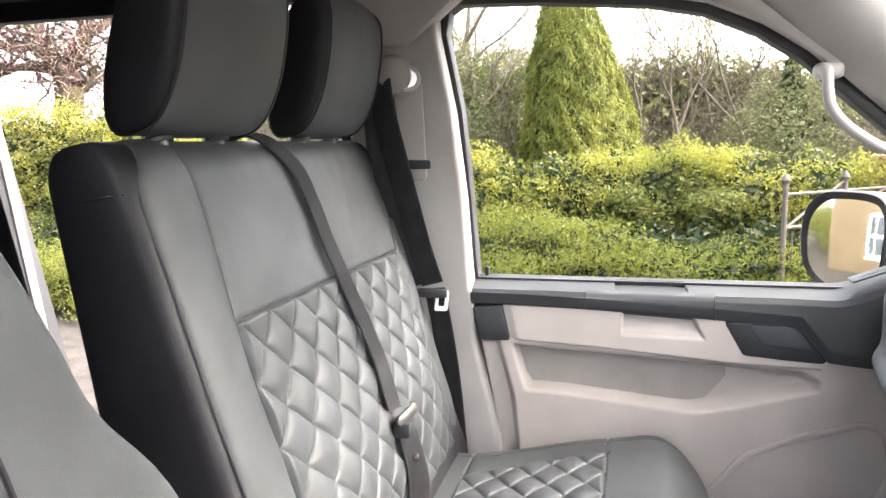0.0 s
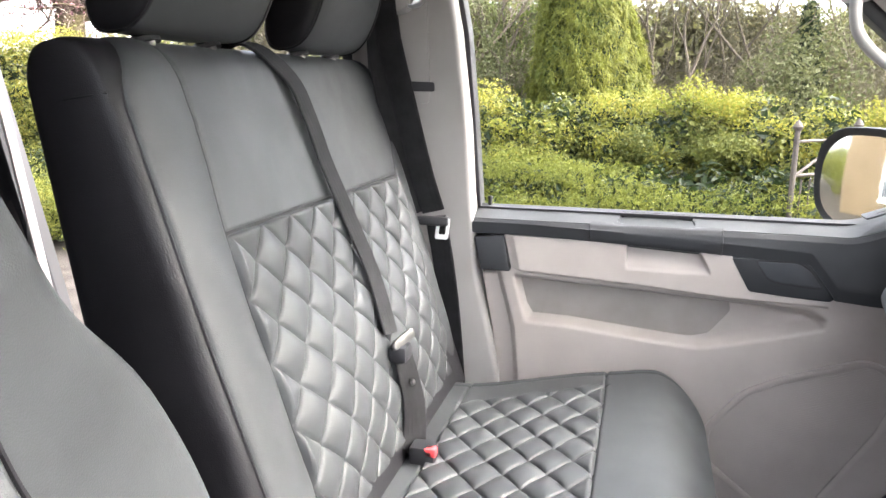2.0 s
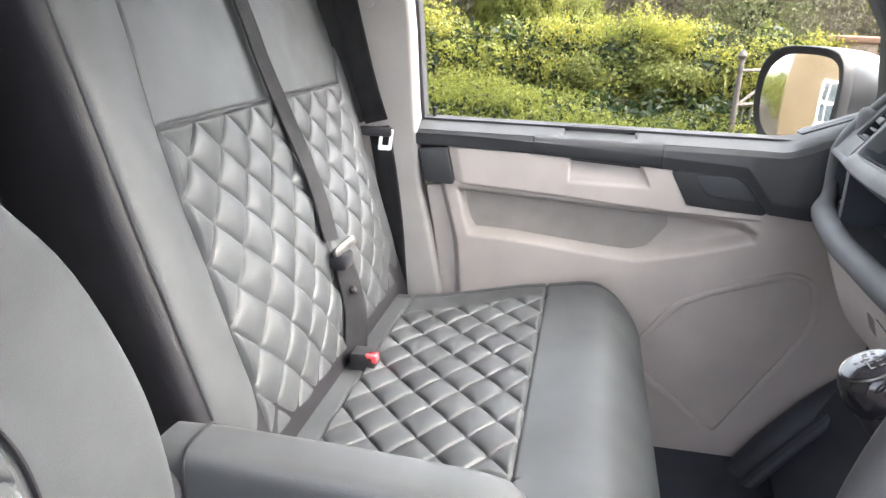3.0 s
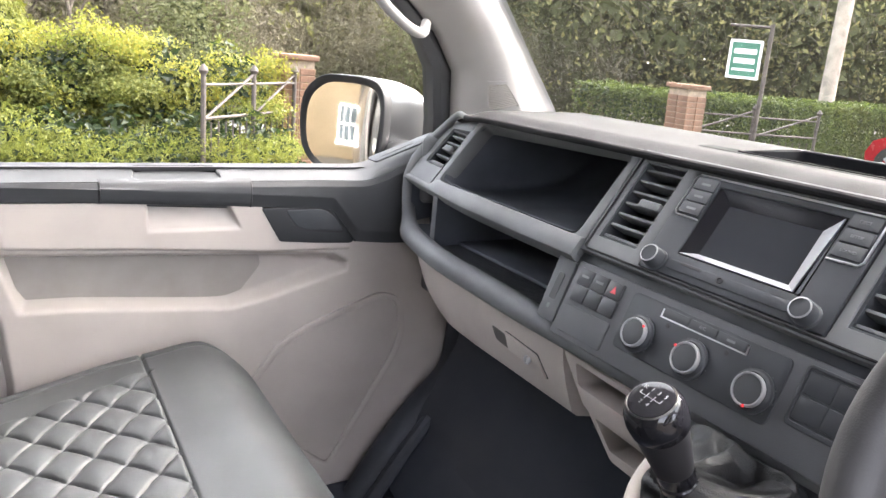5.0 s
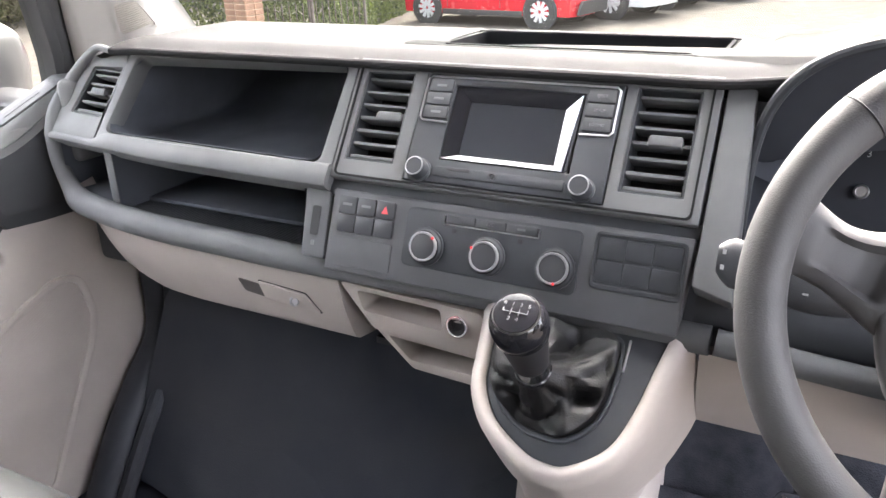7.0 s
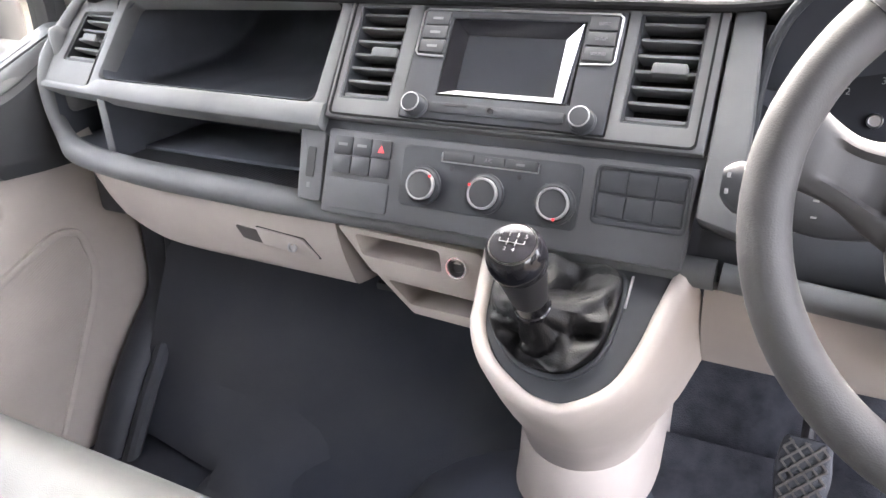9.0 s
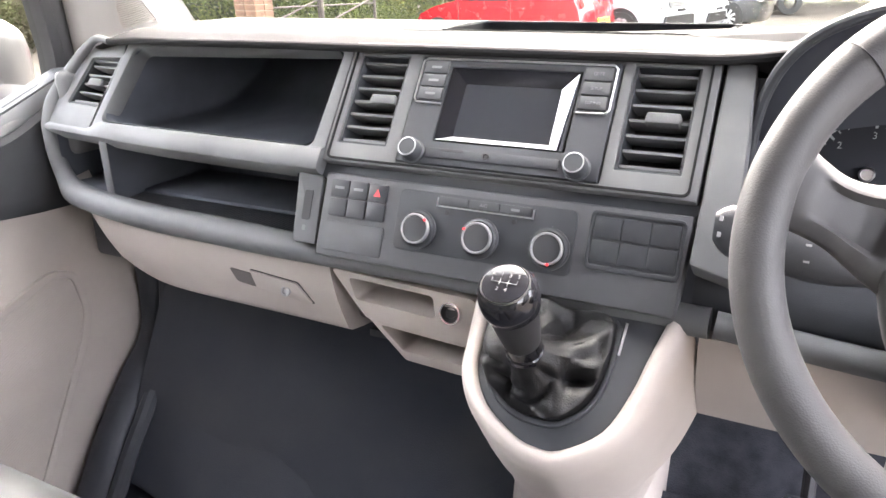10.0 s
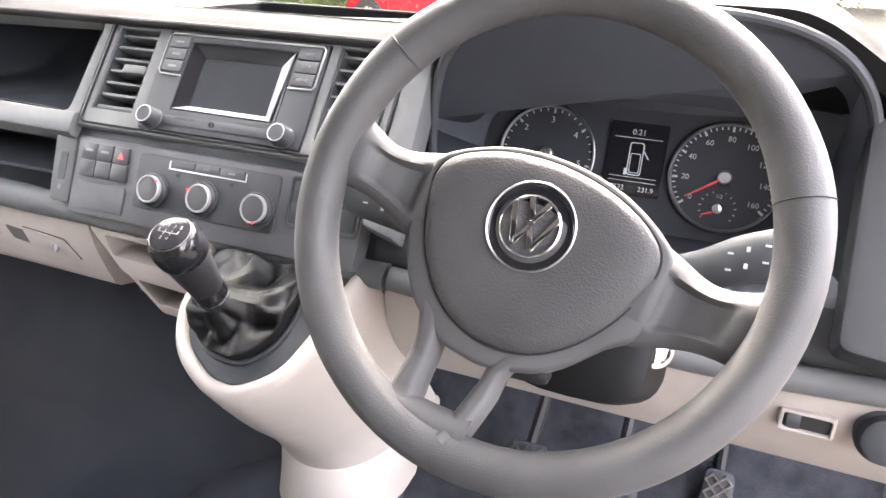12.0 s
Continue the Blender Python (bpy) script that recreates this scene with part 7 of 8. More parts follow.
def mounds(blobs, fill=0.25):
    """Places on and a little inside the hulls of (x, y, z, rx, ry, rz) mounds."""
    def where(rng, count):
        w = np.array([b[3] * b[5] + b[4] * b[5] for b in blobs])
        k = rng.choice(len(blobs), count, p=w / w.sum())
        B = np.array(blobs)[k]
        d = rng.normal(size=(count, 3))
        d /= np.linalg.norm(d, axis=1, keepdims=True)
        r = 1 - fill * rng.random((count, 1)) ** 2
        lump = 1 + 0.16 * np.sin(d[:, :1] * 7 + B[:, :1]) * np.cos(d[:, 2:] * 6 + B[:, 1:2])
        p = B[:, :3] + d * B[:, 3:] * r * lump
        keep = p[:, 2] > 0.02
        return p[keep], d[keep]
    return where


rnd = random.Random(5)
# golden hedge and juniper bank opposite the door
gold, olive = [], []
for k in range(330):
    x = rnd.uniform(-12, 2.6)
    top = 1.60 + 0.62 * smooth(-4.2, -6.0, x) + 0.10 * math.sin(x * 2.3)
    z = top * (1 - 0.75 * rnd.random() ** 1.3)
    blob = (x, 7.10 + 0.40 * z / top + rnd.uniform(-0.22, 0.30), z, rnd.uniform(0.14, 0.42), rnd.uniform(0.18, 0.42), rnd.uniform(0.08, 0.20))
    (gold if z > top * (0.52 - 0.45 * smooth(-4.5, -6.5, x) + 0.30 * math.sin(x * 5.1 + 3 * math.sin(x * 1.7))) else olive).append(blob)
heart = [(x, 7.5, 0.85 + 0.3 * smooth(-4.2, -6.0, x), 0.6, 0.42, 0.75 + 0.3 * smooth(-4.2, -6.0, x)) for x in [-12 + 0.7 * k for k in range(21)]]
hedge = thing("hedge", "tall golden variegated hedge along the drive", "hedge", at=(-3, 7.4, 0))
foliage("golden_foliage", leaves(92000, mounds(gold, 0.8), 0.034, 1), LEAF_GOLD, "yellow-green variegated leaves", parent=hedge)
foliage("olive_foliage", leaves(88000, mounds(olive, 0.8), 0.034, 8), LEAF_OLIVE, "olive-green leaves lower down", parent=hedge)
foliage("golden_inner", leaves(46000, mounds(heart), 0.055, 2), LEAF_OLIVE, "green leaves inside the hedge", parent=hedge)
# inner layer of dark leaves paints the shade in the hedge's depth
foliage("shade_inner", leaves(14000, mounds([(b[0], b[1] + 0.08, b[2], b[3] * 0.9, b[4] * 0.85, b[5] * 0.93) for b in heart]), 0.12, 5), LEAF_DARK, "leaves coloured dark for the shade deep in the hedge", parent=hedge)
jun = []
for k in range(165):
    x = rnd.uniform(-12.5, 2.2)
    z = rnd.uniform(0.15, 0.98)
    jun.append((x, 6.75 - 0.75 * (1 - z) + rnd.uniform(-0.2, 0.2), z, rnd.uniform(0.3, 0.6), rnd.uniform(0.3, 0.5), rnd.uniform(0.08, 0.17)))
for k in range(34):
    x = rnd.uniform(-8.5, -4.2)
    z = rnd.uniform(0.10, 0.70)
    jun.append((x, 5.95 - 0.55 * (1 - z) + rnd.uniform(-0.3, 0.3), z, rnd.uniform(0.35, 0.6), rnd.uniform(0.3, 0.5), rnd.uniform(0.10, 0.20)))
juniper = thing("juniper_bank", "spreading green juniper bushes below the hedge", "bush", at=(-3, 6.4, 0))
foliage("sprays", leaves(150000, mounds(jun, 0.5), 0.044, 3, aspect=0.26, droop=-0.2), LEAF_GREEN, "feathery green sprays", parent=juniper)
# dark layer under the sprays, shade put into leaf colour
foliage("inner_sprays", leaves(19000, mounds([(x, 6.75, 0.45, 0.6, 0.45, 0.48) for x in [-12.4 + 0.6 * k for k in range(25)]] + [(x, 6.05, 0.30, 0.5, 0.4, 0.32) for x in (-8.2, -7.5, -6.8, -6.1, -5.4, -4.8)]), 0.09, 4), LEAF_DARK, "inner sprays coloured dark for shade", parent=juniper)


def cone_places(cx, cy, z0, h, r):
    def where(rng, count):
        t = rng.random(count) ** 1.25
        a = rng.uniform(0, 2 * math.pi, count)
        prof = np.clip((1 - t) ** 0.56 * (0.80 + 0.20 * np.minimum(1, t * 8)), 0, 1)
        lobe = 0.5 + 0.5 * np.sin(a * 9 + 4 * np.sin(t * 11 + a * 2)) * np.sin(t * 21 + 3 * np.sin(a * 4))
        rr = r * prof * (0.80 + 0.20 * lobe) * (1.0 - 0.16 * rng.random(count) ** 2)
        p = np.stack([cx + 0.30 * r * (0.12 - t) + rr * np.cos(a), cy + rr * np.sin(a), z0 + h * t - 0.10 * lobe], 1)
        return p, np.stack([np.cos(a), np.sin(a), 0.35 + 0 * a], 1)
    return where


def trunk(pts, r0, r1, n=10):
    p = spline(pts, 5)
    return tube(p, [r0 + (r1 - r0) * k / (len(p) - 1) for k in range(len(p))], n)


con = thing("conifer", "broad rounded golden conifer behind the hedge", "tree", at=(-0.70, 13.3, 0))
part("trunk", trunk([(-0.70, 13.3, 0), (-0.70, 13.3, 2.0), (-0.70, 13.3, 3.6)], 0.16, 0.05), BARK, con)
foliage("crown", leaves(90000, cone_places(-0.70, 13.3, 0.3, 4.6, 1.48), 0.105, 6, aspect=0.15, droop=2.2), CONIFER, "drooping yellow-green sprays", parent=con)
# narrower dark crown within, coloured as the shade between sprays
foliage("inner_crown", leaves(8000, cone_places(-0.70, 13.3, 0.3, 4.2, 1.26), 0.17, 7, aspect=0.4, droop=0.9), LEAF_DARK, "inner sprays darkened for shade within the crown", parent=con)


def bare_tree(name, x, y, h, r, seed, material, label, lean=(0, 0), depth=4, spread=0.75, twig=None):
    """Forked trunk with limbs that taper to fine twigs."""
    rg = random.Random(seed)
    th = thing(name, label, "tree", at=(x, y, 0))
    bm = bmesh.new()
    tw = bmesh.new()
    tips = []

    def grow(p, d, length, rad, level):
        pts, q = [p], p
        dd = d.copy()
        for k in range(3):
            dd = (dd + Vector((rg.uniform(-1, 1), rg.uniform(-1, 1), rg.uniform(-0.4, 0.9))) * 0.22).normalized()
            q = q + dd * length / 3
            pts.append(q)
        tube(pts, [rad, rad * 0.88, rad * 0.76, rad * 0.62], 7 if level < 2 else 4, bm=bm if level < depth - 1 else tw)
        if level >= depth:
            tips.append(q)
            return
        for k in range(rg.choice((2, 3, 3)) + (1 if level > 1 else 0)):
            nd = (dd + Vector((rg.uniform(-1, 1), rg.uniform(-1, 1), rg.uniform(-0.2, 0.8))) * spread).normalized()
            grow(pts[-1] if k < 2 else pts[2], nd, length * rg.uniform(0.55, 0.80), rad * rg.uniform(0.42, 0.62), level + 1)

    grow(Vector((x, y, 0)), Vector((lean[0], lean[1], 1)).normalized(), h * (0.40 if depth < 5 else 0.36), r, 0)
    part("trunk", bm, material, th)
    part("twig_growth", tw, twig or TWIG, th, "fine bare twigs")
    return th, tips


def old_tree(x, y, label):
    """Thick trunk that forks low into crooked mossy limbs and a mass of side branches."""
    rg = random.Random(4)
    th = thing("mossy_tree", label, "tree", at=(x, y, 0))
    ex = Vector((0.755, 0.656, 0))
    ey = Vector((-0.656, 0.755, 0))
    fork = Vector((x, y, 2.75))
    limbs = [([(-0.10, -2.75), (-0.05, -1.2), (0, 0)], 0.26, 0.22), ([(0, 0), (-0.15, 0.35), (-0.40, 0.70), (-0.55, 1.2), (-1.1, 1.7)], 0.16, 0.06),
             ([(0, -0.05), (0.10, 0.40), (0.30, 0.90), (0.35, 1.5), (0.2, 2.3)], 0.16, 0.06), ([(0, -0.15), (0.35, 0.12), (0.70, 0.30), (1.3, 0.9)], 0.12, 0.05),
             ([(-0.38, 0.66), (-0.9, 0.62), (-1.5, 0.9), (-2.2, 0.85)], 0.09, 0.03), ([(0.30, 0.85), (0.8, 1.2), (1.2, 1.9)], 0.09, 0.03), ([(-0.1, 0.25), (-0.7, 0.3), (-1.3, 0.05), (-1.9, 0.25)], 0.08, 0.03)]
    wood_, tw, tips = bmesh.new(), bmesh.new(), []
    for pts, r0, r1 in limbs:
        deep = rg.uniform(-0.3, 0.3)
        line = spline([fork + ex * a + ey * deep * k / len(pts) + Vector((0, 0, b)) for k, (a, b) in enumerate(pts)], 5)
        n = len(line) - 1
        tube(line, [r0 + (r1 - r0) * k / n for k in range(n + 1)], 9, bm=wood_)
        if r0 > 0.2:
            continue
        for k in range(2, n + 1):
            for b in range(3):
                q, d, r = line[k], Vector((rg.uniform(-1, 1), rg.uniform(-1, 1), rg.uniform(-0.3, 1))).normalized(), 0.028
                run = [q]
                for s in range(4):
                    d = (d + Vector((rg.uniform(-1, 1), rg.uniform(-1, 1), rg.uniform(-0.5, 0.7))) * 0.45).normalized()
                    q = q + d * rg.uniform(0.14, 0.30)
                    run.append(q)
                    tips.append(q)
                tube(run, [r, r * 0.8, r * 0.6, r * 0.4, r * 0.25], 5, bm=tw)
    part("trunk", wood_, BARK_MOSS, th)
    part("side_growth", tw, BARK_MOSS, th, "crooked side branches")
    return th, tips


mossy, tips = old_tree(-8.7, 9.6, "old leafless tree with mossy limbs and plum buds")


def round_tips(tips, r):
    def where(rng, count):
        k = rng.integers(0, len(tips), count)
        T = np.array([tuple(t) for t in tips])[k]
        return T + rng.normal(size=(count, 3)) * r, rng.normal(size=(count, 3))
    return where


foliage("bud_growth", leaves(11000, round_tips(tips, 0.35), 0.045, 12), PINK, "dull pink buds", parent=mossy)
foliage("twig_growth", leaves(5000, round_tips(tips, 0.40), 0.24, 13, aspect=0.05, droop=-0.5), TWIG, "dense fine twigs", parent=mossy)
for k, (x, y, h, r) in enumerate(((0.9, 14.5, 5.2, 0.055), (2.6, 15.5, 5.8, 0.06), (4.4, 16.5, 6.0, 0.06), (-3.6, 14.0, 6.0, 0.13), (10.5, 17.5, 7.0, 0.15), (15.5, 17.5, 7.0, 0.15), (20.5, 14.5, 8.0, 0.18), (24, 9.5, 8, 0.18), (26, 4, 8.5, 0.18), (-4.9, 15.0, 6.4, 0.10), (-2.7, 15.6, 5.9, 0.08), (0.2, 16.4, 5.4, 0.06), (1.7, 16.6, 5.6, 0.06))):
    t, tp = bare_tree("woodland_tree", x, y, h, r, 30 + k, BARK, "leafless woodland tree with dense fine twigs", depth=5 if k < 4 or k > 8 else 4, spread=0.6)
    tagged(t, group="woodland trees")
    foliage("leaf_growth", leaves(2600 if 3 < k < 9 else 1500, round_tips(tp, 0.45), 0.10 if 3 < k < 9 else 0.055, 60 + k), LEAF_WOOD, "first sparse leaves", parent=t)

# dense growth behind
brush = [(x + rnd.uniform(-0.4, 0.4), 15.6 + rnd.uniform(-0.6, 0.8), rnd.uniform(0.9, 1.7), rnd.uniform(0.8, 1.3), 0.9, rnd.uniform(1.0, 1.7)) for x in [-9 + 0.9 * k for k in range(28)]]
foliage("thicket", leaves(60000, mounds(brush, 0.7), 0.16, 24, aspect=0.10, droop=-0.9), BRUSH, "dense thicket of brown twigs and buds", "thicket")
screen = [(x, 18.2 + rnd.uniform(-0.5, 0.8), z, 0.95, 0.6, z * 0.98) for x in [-9.5 + 0.55 * k for k in range(48)] for z in [lerp_curve([(-9.5, 2.3), (-4.4, 2.25), (-2.9, 2.1), (-0.3, 1.95), (1.2, 1.95), (2.8, 1.9), (3.6, 1.75), (8.0, 1.5), (17.0, 1.5)], x) * rnd.uniform(0.92, 1.06)]]
foliage("thicket", leaves(90000, mounds(screen, 0.6), 0.14, 27, aspect=0.55), THICKET, "dense olive and brown thicket", "thicket")
foliage("thicket", leaves(70000, mounds([(b[0], b[1] - 0.5, b[2], b[3], b[4], b[5] * 1.04) for b in screen], 0.6), 0.42, 28, aspect=0.035, droop=-0.9), BRUSH, "fine bare twigs standing in front of the thicket", "thicket")
green = [(rnd.uniform(-7.5, -2.0), 16.9 + rnd.uniform(-0.6, 0.6), rnd.uniform(0.6, 3.6), rnd.uniform(0.5, 0.9), 0.5, rnd.uniform(0.3, 0.7)) for k in range(60)]
foliage("thicket", leaves(42000, mounds(green, 0.7), 0.085, 29), SCREEN_GREEN, "light green leafy trees beside the conifer", "thicket")
wood = [(x, 19 + rnd.uniform(-1.5, 1.5), rnd.uniform(1.2, 2.1), rnd.uniform(1.4, 2.4), 1.4, rnd.uniform(1.2, 1.7)) for x in [-22 + 1.5 * k for k in range(22)]]
foliage("far_wood", leaves(30000, mounds(wood, 0.5), 0.22, 21), LEAF_WOOD, "dense olive woodland growth", "woodland")


def belt_of_trees(a0, a1, step, reach, low, high):
    """Crowns along an arc of the plan, in degrees from straight ahead."""
    out = []
    a = a0
    while a < a1:
        r = lerp_curve(reach, a) + rnd.uniform(-1.5, 1.5)
        h = rnd.uniform(low, high) * r / 24
        out.append((r * math.cos(radians(a)), r * math.sin(radians(a)), h * 0.52, r * 0.075, r * 0.075, h * 0.5))
        a += step
    return out


REACH = [(-40, 36), (16, 36), (26, 27), (36, 23), (70, 21), (120, 21)]
crowns = belt_of_trees(-38, 72, 2.2, REACH, 5.2, 7.4) + belt_of_trees(72, 128, 2.2, REACH, 3.0, 4.3)
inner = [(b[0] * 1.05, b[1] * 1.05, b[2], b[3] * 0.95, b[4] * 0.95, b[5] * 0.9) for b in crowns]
foliage("woodland_edge", leaves(80000, mounds(crowns, 0.6), 0.17, 22), LEAF_WOOD, "dense olive woodland behind the cars", "woodland")
foliage("woodland_twigs", leaves(42000, mounds(crowns, 0.7), 0.60, 25, aspect=0.05, droop=-0.8), BRUSH, "brown leafless twigs among the woodland", "woodland")
# filler layer within the crowns: shade put into leaf colour, sky gaps closed
foliage("woodland_shade", leaves(95000, mounds([(b[0], b[1], b[2] * 1.06, b[3], b[4], b[5] * 1.06) for b in inner], 0.45), 0.42, 26, aspect=0.8), LEAF_HAZE, "darker filler leaves for the shade deep in the woodland", "woodland")
pine = thing("dark_conifer", "slender dark green conifer in the thicket", "tree", at=(3.4, 16.0, 0))
part("trunk", trunk([(3.4, 16.0, 0), (3.4, 16.0, 2.0), (3.4, 16.0, 3.1)], 0.07, 0.02), BARK, pine)
foliage("crown", leaves(9000, cone_places(3.4, 16.0, 0.3, 3.1, 0.55), 0.10, 36, aspect=0.3, droop=0.8), LEAF_DARK, "dark drooping sprays", parent=pine)
ivy = [(x + rnd.uniform(-0.4, 0.4), y + rnd.uniform(-0.4, 0.4), z, 0.9, 0.8, rz) for x, y, z, rz in ((8.3, 15.2, 1.4, 1.5), (9.4, 15.6, 1.6, 1.8), (10.4, 16.0, 1.3, 1.5), (12, 16.4, 1.6, 1.9), (13.5, 16.6, 1.5, 1.8), (15, 16.6, 1.9, 2.1), (-4.2, 13.6, 2.0, 2.2), (-3.2, 13.2, 1.8, 2.1), (-5.4, 13.2, 1.6, 2.0), (2.4, 13.8, 1.2, 1.5), (3.3, 14.2, 1.5, 1.8))]
foliage("ivy_thicket", leaves(46000, mounds(ivy, 0.4), 0.075, 23), LEAF_HAZE, "dark ivy-covered thicket", "bush")

# ---- entrance: brick pillars, iron railings, clipped hedge, sign, pole ----
def brick_pillar(x, y, w, h):
    th = thing("brick_pillar", "red brick gate pillar with a flat cap", "gate pillar", group="gate pillars", at=(x, y, 0))
    part("core", box((x - w / 2 + 0.012, y - w / 2 + 0.012, 0), (x + w / 2 - 0.012, y + w / 2 - 0.012, h - 0.05)), MORTAR, th)
    L, H = w / 2, 0.068
    rows = int((h - 0.08) / (H + 0.01))
    bmx = box((-L / 2 + 0.005, -0.05, 0), (L / 2 - 0.005, 0.05, H), 0.004, 1)
    proto = part("brick", bmx, BRICK, th)
    meb = proto.data
    first = True
    for r in range(rows):
        z = 0.01 + r * (H + 0.01)
        for s in range(4):
            for k in range(2):
                off = (k - 0.5) * L
                a = s * math.pi / 2
                d = w / 2 - 0.05
                px, py = x + math.sin(a) * d + math.cos(a) * off, y - math.cos(a) * d + math.sin(a) * off
                ob = proto if first else new("brick", meb)
                first = False
                attach(ob, th)
                ob.matrix_basis = pose(px, py, z, 0, 0, math.degrees(a))
    part("cap", box((x - w / 2 - 0.03, y - w / 2 - 0.03, h - 0.06), (x + w / 2 + 0.03, y + w / 2 + 0.03, h), 0.012), BRICK, th)


brick_pillar(2.79, 7.67, 0.36, 1.55)
brick_pillar(7.89, 6.70, 0.37, 1.56)


def railing(name, a, b, h, label, n, top_rails=(0.15, 0.95), brace=True):
    th = thing(name, label, "railings", at=(a[0], a[1], 0))
    A, B = Vector((*a, 0)), Vector((*b, 0))
    for z in top_rails:
        part("rail", tube([A + Vector((0, 0, z)), B + Vector((0, 0, z))], 0.016, 6), IRON, th)
    for k in range(n + 1):
        p = A.lerp(B, k / n)
        part("bar", tube([p + Vector((0, 0, 0.05)), p + Vector((0, 0, h * 0.68))], 0.009, 5), IRON, th)
    for p in (A, A.lerp(B, 0.5), B):
        part("post", tube([p, p + Vector((0, 0, h))], 0.024, 8), IRON, th)
        part("finial", lathe([(0.03, 0), (0.045, 0.03), (0.03, 0.06), (0.004, 0.09)], p + Vector((0, 0, h)), (0, 0, 1), 10), IRON, th)
    if brace:
        part("top_rail", tube([A + Vector((0, 0, h * 0.93)), B + Vector((0, 0, h * 0.93))], 0.014, 6), IRON, th)
        part("brace", tube([A + Vector((0, 0, h * 0.70)), A.lerp(B, 0.5) + Vector((0, 0, h))], 0.014, 6), IRON, th)
        part("brace", tube([A.lerp(B, 0.5) + Vector((0, 0, h * 0.70)), B + Vector((0, 0, h * 1.0))], 0.014, 6), IRON, th)
    return th


railing("iron_railing", (1.50, 6.3), (2.72, 7.45), 1.34, "rusty iron railings beside the drive", 14)
railing("iron_gate", (7.95, 6.75), (10.3, 6.3), 1.28, "open rusty iron gate with diagonal braces", 18)
HEDGE_LINE = [(7.35, 8.15), (7.7, 7.95), (8.6, 7.7), (10.2, 7.7), (11.6, 7.85), (12.8, 8.1), (14.2, 8.5), (15.6, 8.9), (17.7, 9.4)]


def clipped(half, top, fill):
    """Places on the sides and the flat top of a trimmed hedge along the line."""
    def where(rng, count):
        x = rng.uniform(7.35, 17.7, count)
        y = np.interp(x, [p[0] for p in HEDGE_LINE], [p[1] for p in HEDGE_LINE])
        pick = rng.random(count)
        across = np.where(pick < 0.35, rng.uniform(-1, 1, count), np.where(pick < 0.8, -1, 1))
        z = np.where(pick < 0.35, top, top * rng.random(count) ** 0.9)
        wob = 0.03 * np.sin(x * 5.0) + 0.025 * np.sin(x * 13 + z * 9)
        deep = 1 - fill * rng.random(count) ** 2
        nor = np.stack([rng.normal(size=count) * 0.2, np.where(pick < 0.35, 0, np.sign(across)), np.where(pick < 0.35, 1.0, 0.1)], 1)
        return np.stack([x, y + across * half * deep + wob, np.maximum(0.03, z * np.where(pick < 0.35, deep, 1) + wob)], 1), nor
    return where


ch = thing("clipped_hedge", "low clipped green hedge by the entrance", "hedge", at=(10, 7.7, 0))
foliage("leaves", leaves(52000, clipped(0.45, 1.41, 0.12), 0.050, 31), HEDGE_CLIP, "small bright green leaves", parent=ch)
# dark leaves just under the clipped faces paint the shade there
foliage("inner_leaves", leaves(12000, clipped(0.38, 1.36, 0.2), 0.085, 32), LEAF_DARK, "inner leaves darkened for shade", parent=ch)
gb = [(x, y, 0.02, 0.5, 0.5, 0.10) for x, y in ((9, 6.2), (10, 5.8), (11, 5.6), (2.2, 6.6), (2.7, 7.0), (1.9, 6.3), (11.8, 5.9))]
foliage("grass_tufts", leaves(5000, mounds(gb, 0.6), 0.12, 33, aspect=0.2, droop=-1.5), GRASS, "tufts of green grass", "grass")

sign = thing("hanging_sign", "white-framed green sign board hanging from a post", "sign", at=(8.9, 7.0, 0))
SD = Vector((math.cos(radians(38.4)), math.sin(radians(38.4)), 0))
SR = Vector((SD.y, -SD.x, 0))
SO = Vector((-0.01, -0.38, 1.68)) + SD * 11.4
SG = lambda u, v, w: SO + SR * u + Vector((0, 0, v)) - SD * w
part("post", tube([SG(0.30, -1.68, -0.03), SG(0.30, 0.78, -0.03)], 0.030, 10), IRON, sign)
part("arm", tube([SG(0.30, 0.74, -0.03), SG(-0.26, 0.74, -0.03)], 0.02, 8), IRON, sign)
part("frame", ring([(-0.22, 0.02), (0.22, 0.02), (0.22, 0.55), (-0.22, 0.55)], [(-0.185, 0.055), (0.185, 0.055), (0.185, 0.515), (-0.185, 0.515)], SG, -0.02, 0.02), WHITE, sign, "white frame")
part("board", prism([(-0.19, 0.05), (0.19, 0.05), (0.19, 0.52), (-0.19, 0.52)], SG, -0.012, 0.010), SIGN_GREEN, sign)
for u0, u1, v0, v1 in ((-0.15, 0.15, 0.36, 0.43), (-0.14, 0.14, 0.23, 0.30), (-0.15, 0.15, 0.13, 0.16)):
    part("lettering_bar", box((u0, v0, 0.009), (u1, v1, 0.014), place=SG), WHITE, sign)
pole = thing("telegraph_pole", "weathered wooden telegraph pole", "pole", at=(13.4, 8.3, 0))
part("shaft", trunk([(13.6, 8.4, 0), (13.6, 8.4, 4), (13.62, 8.42, 8.5)], 0.15, 0.12, 12), POLE, pole)


# ---- parked cars ----
YARD = 0.14


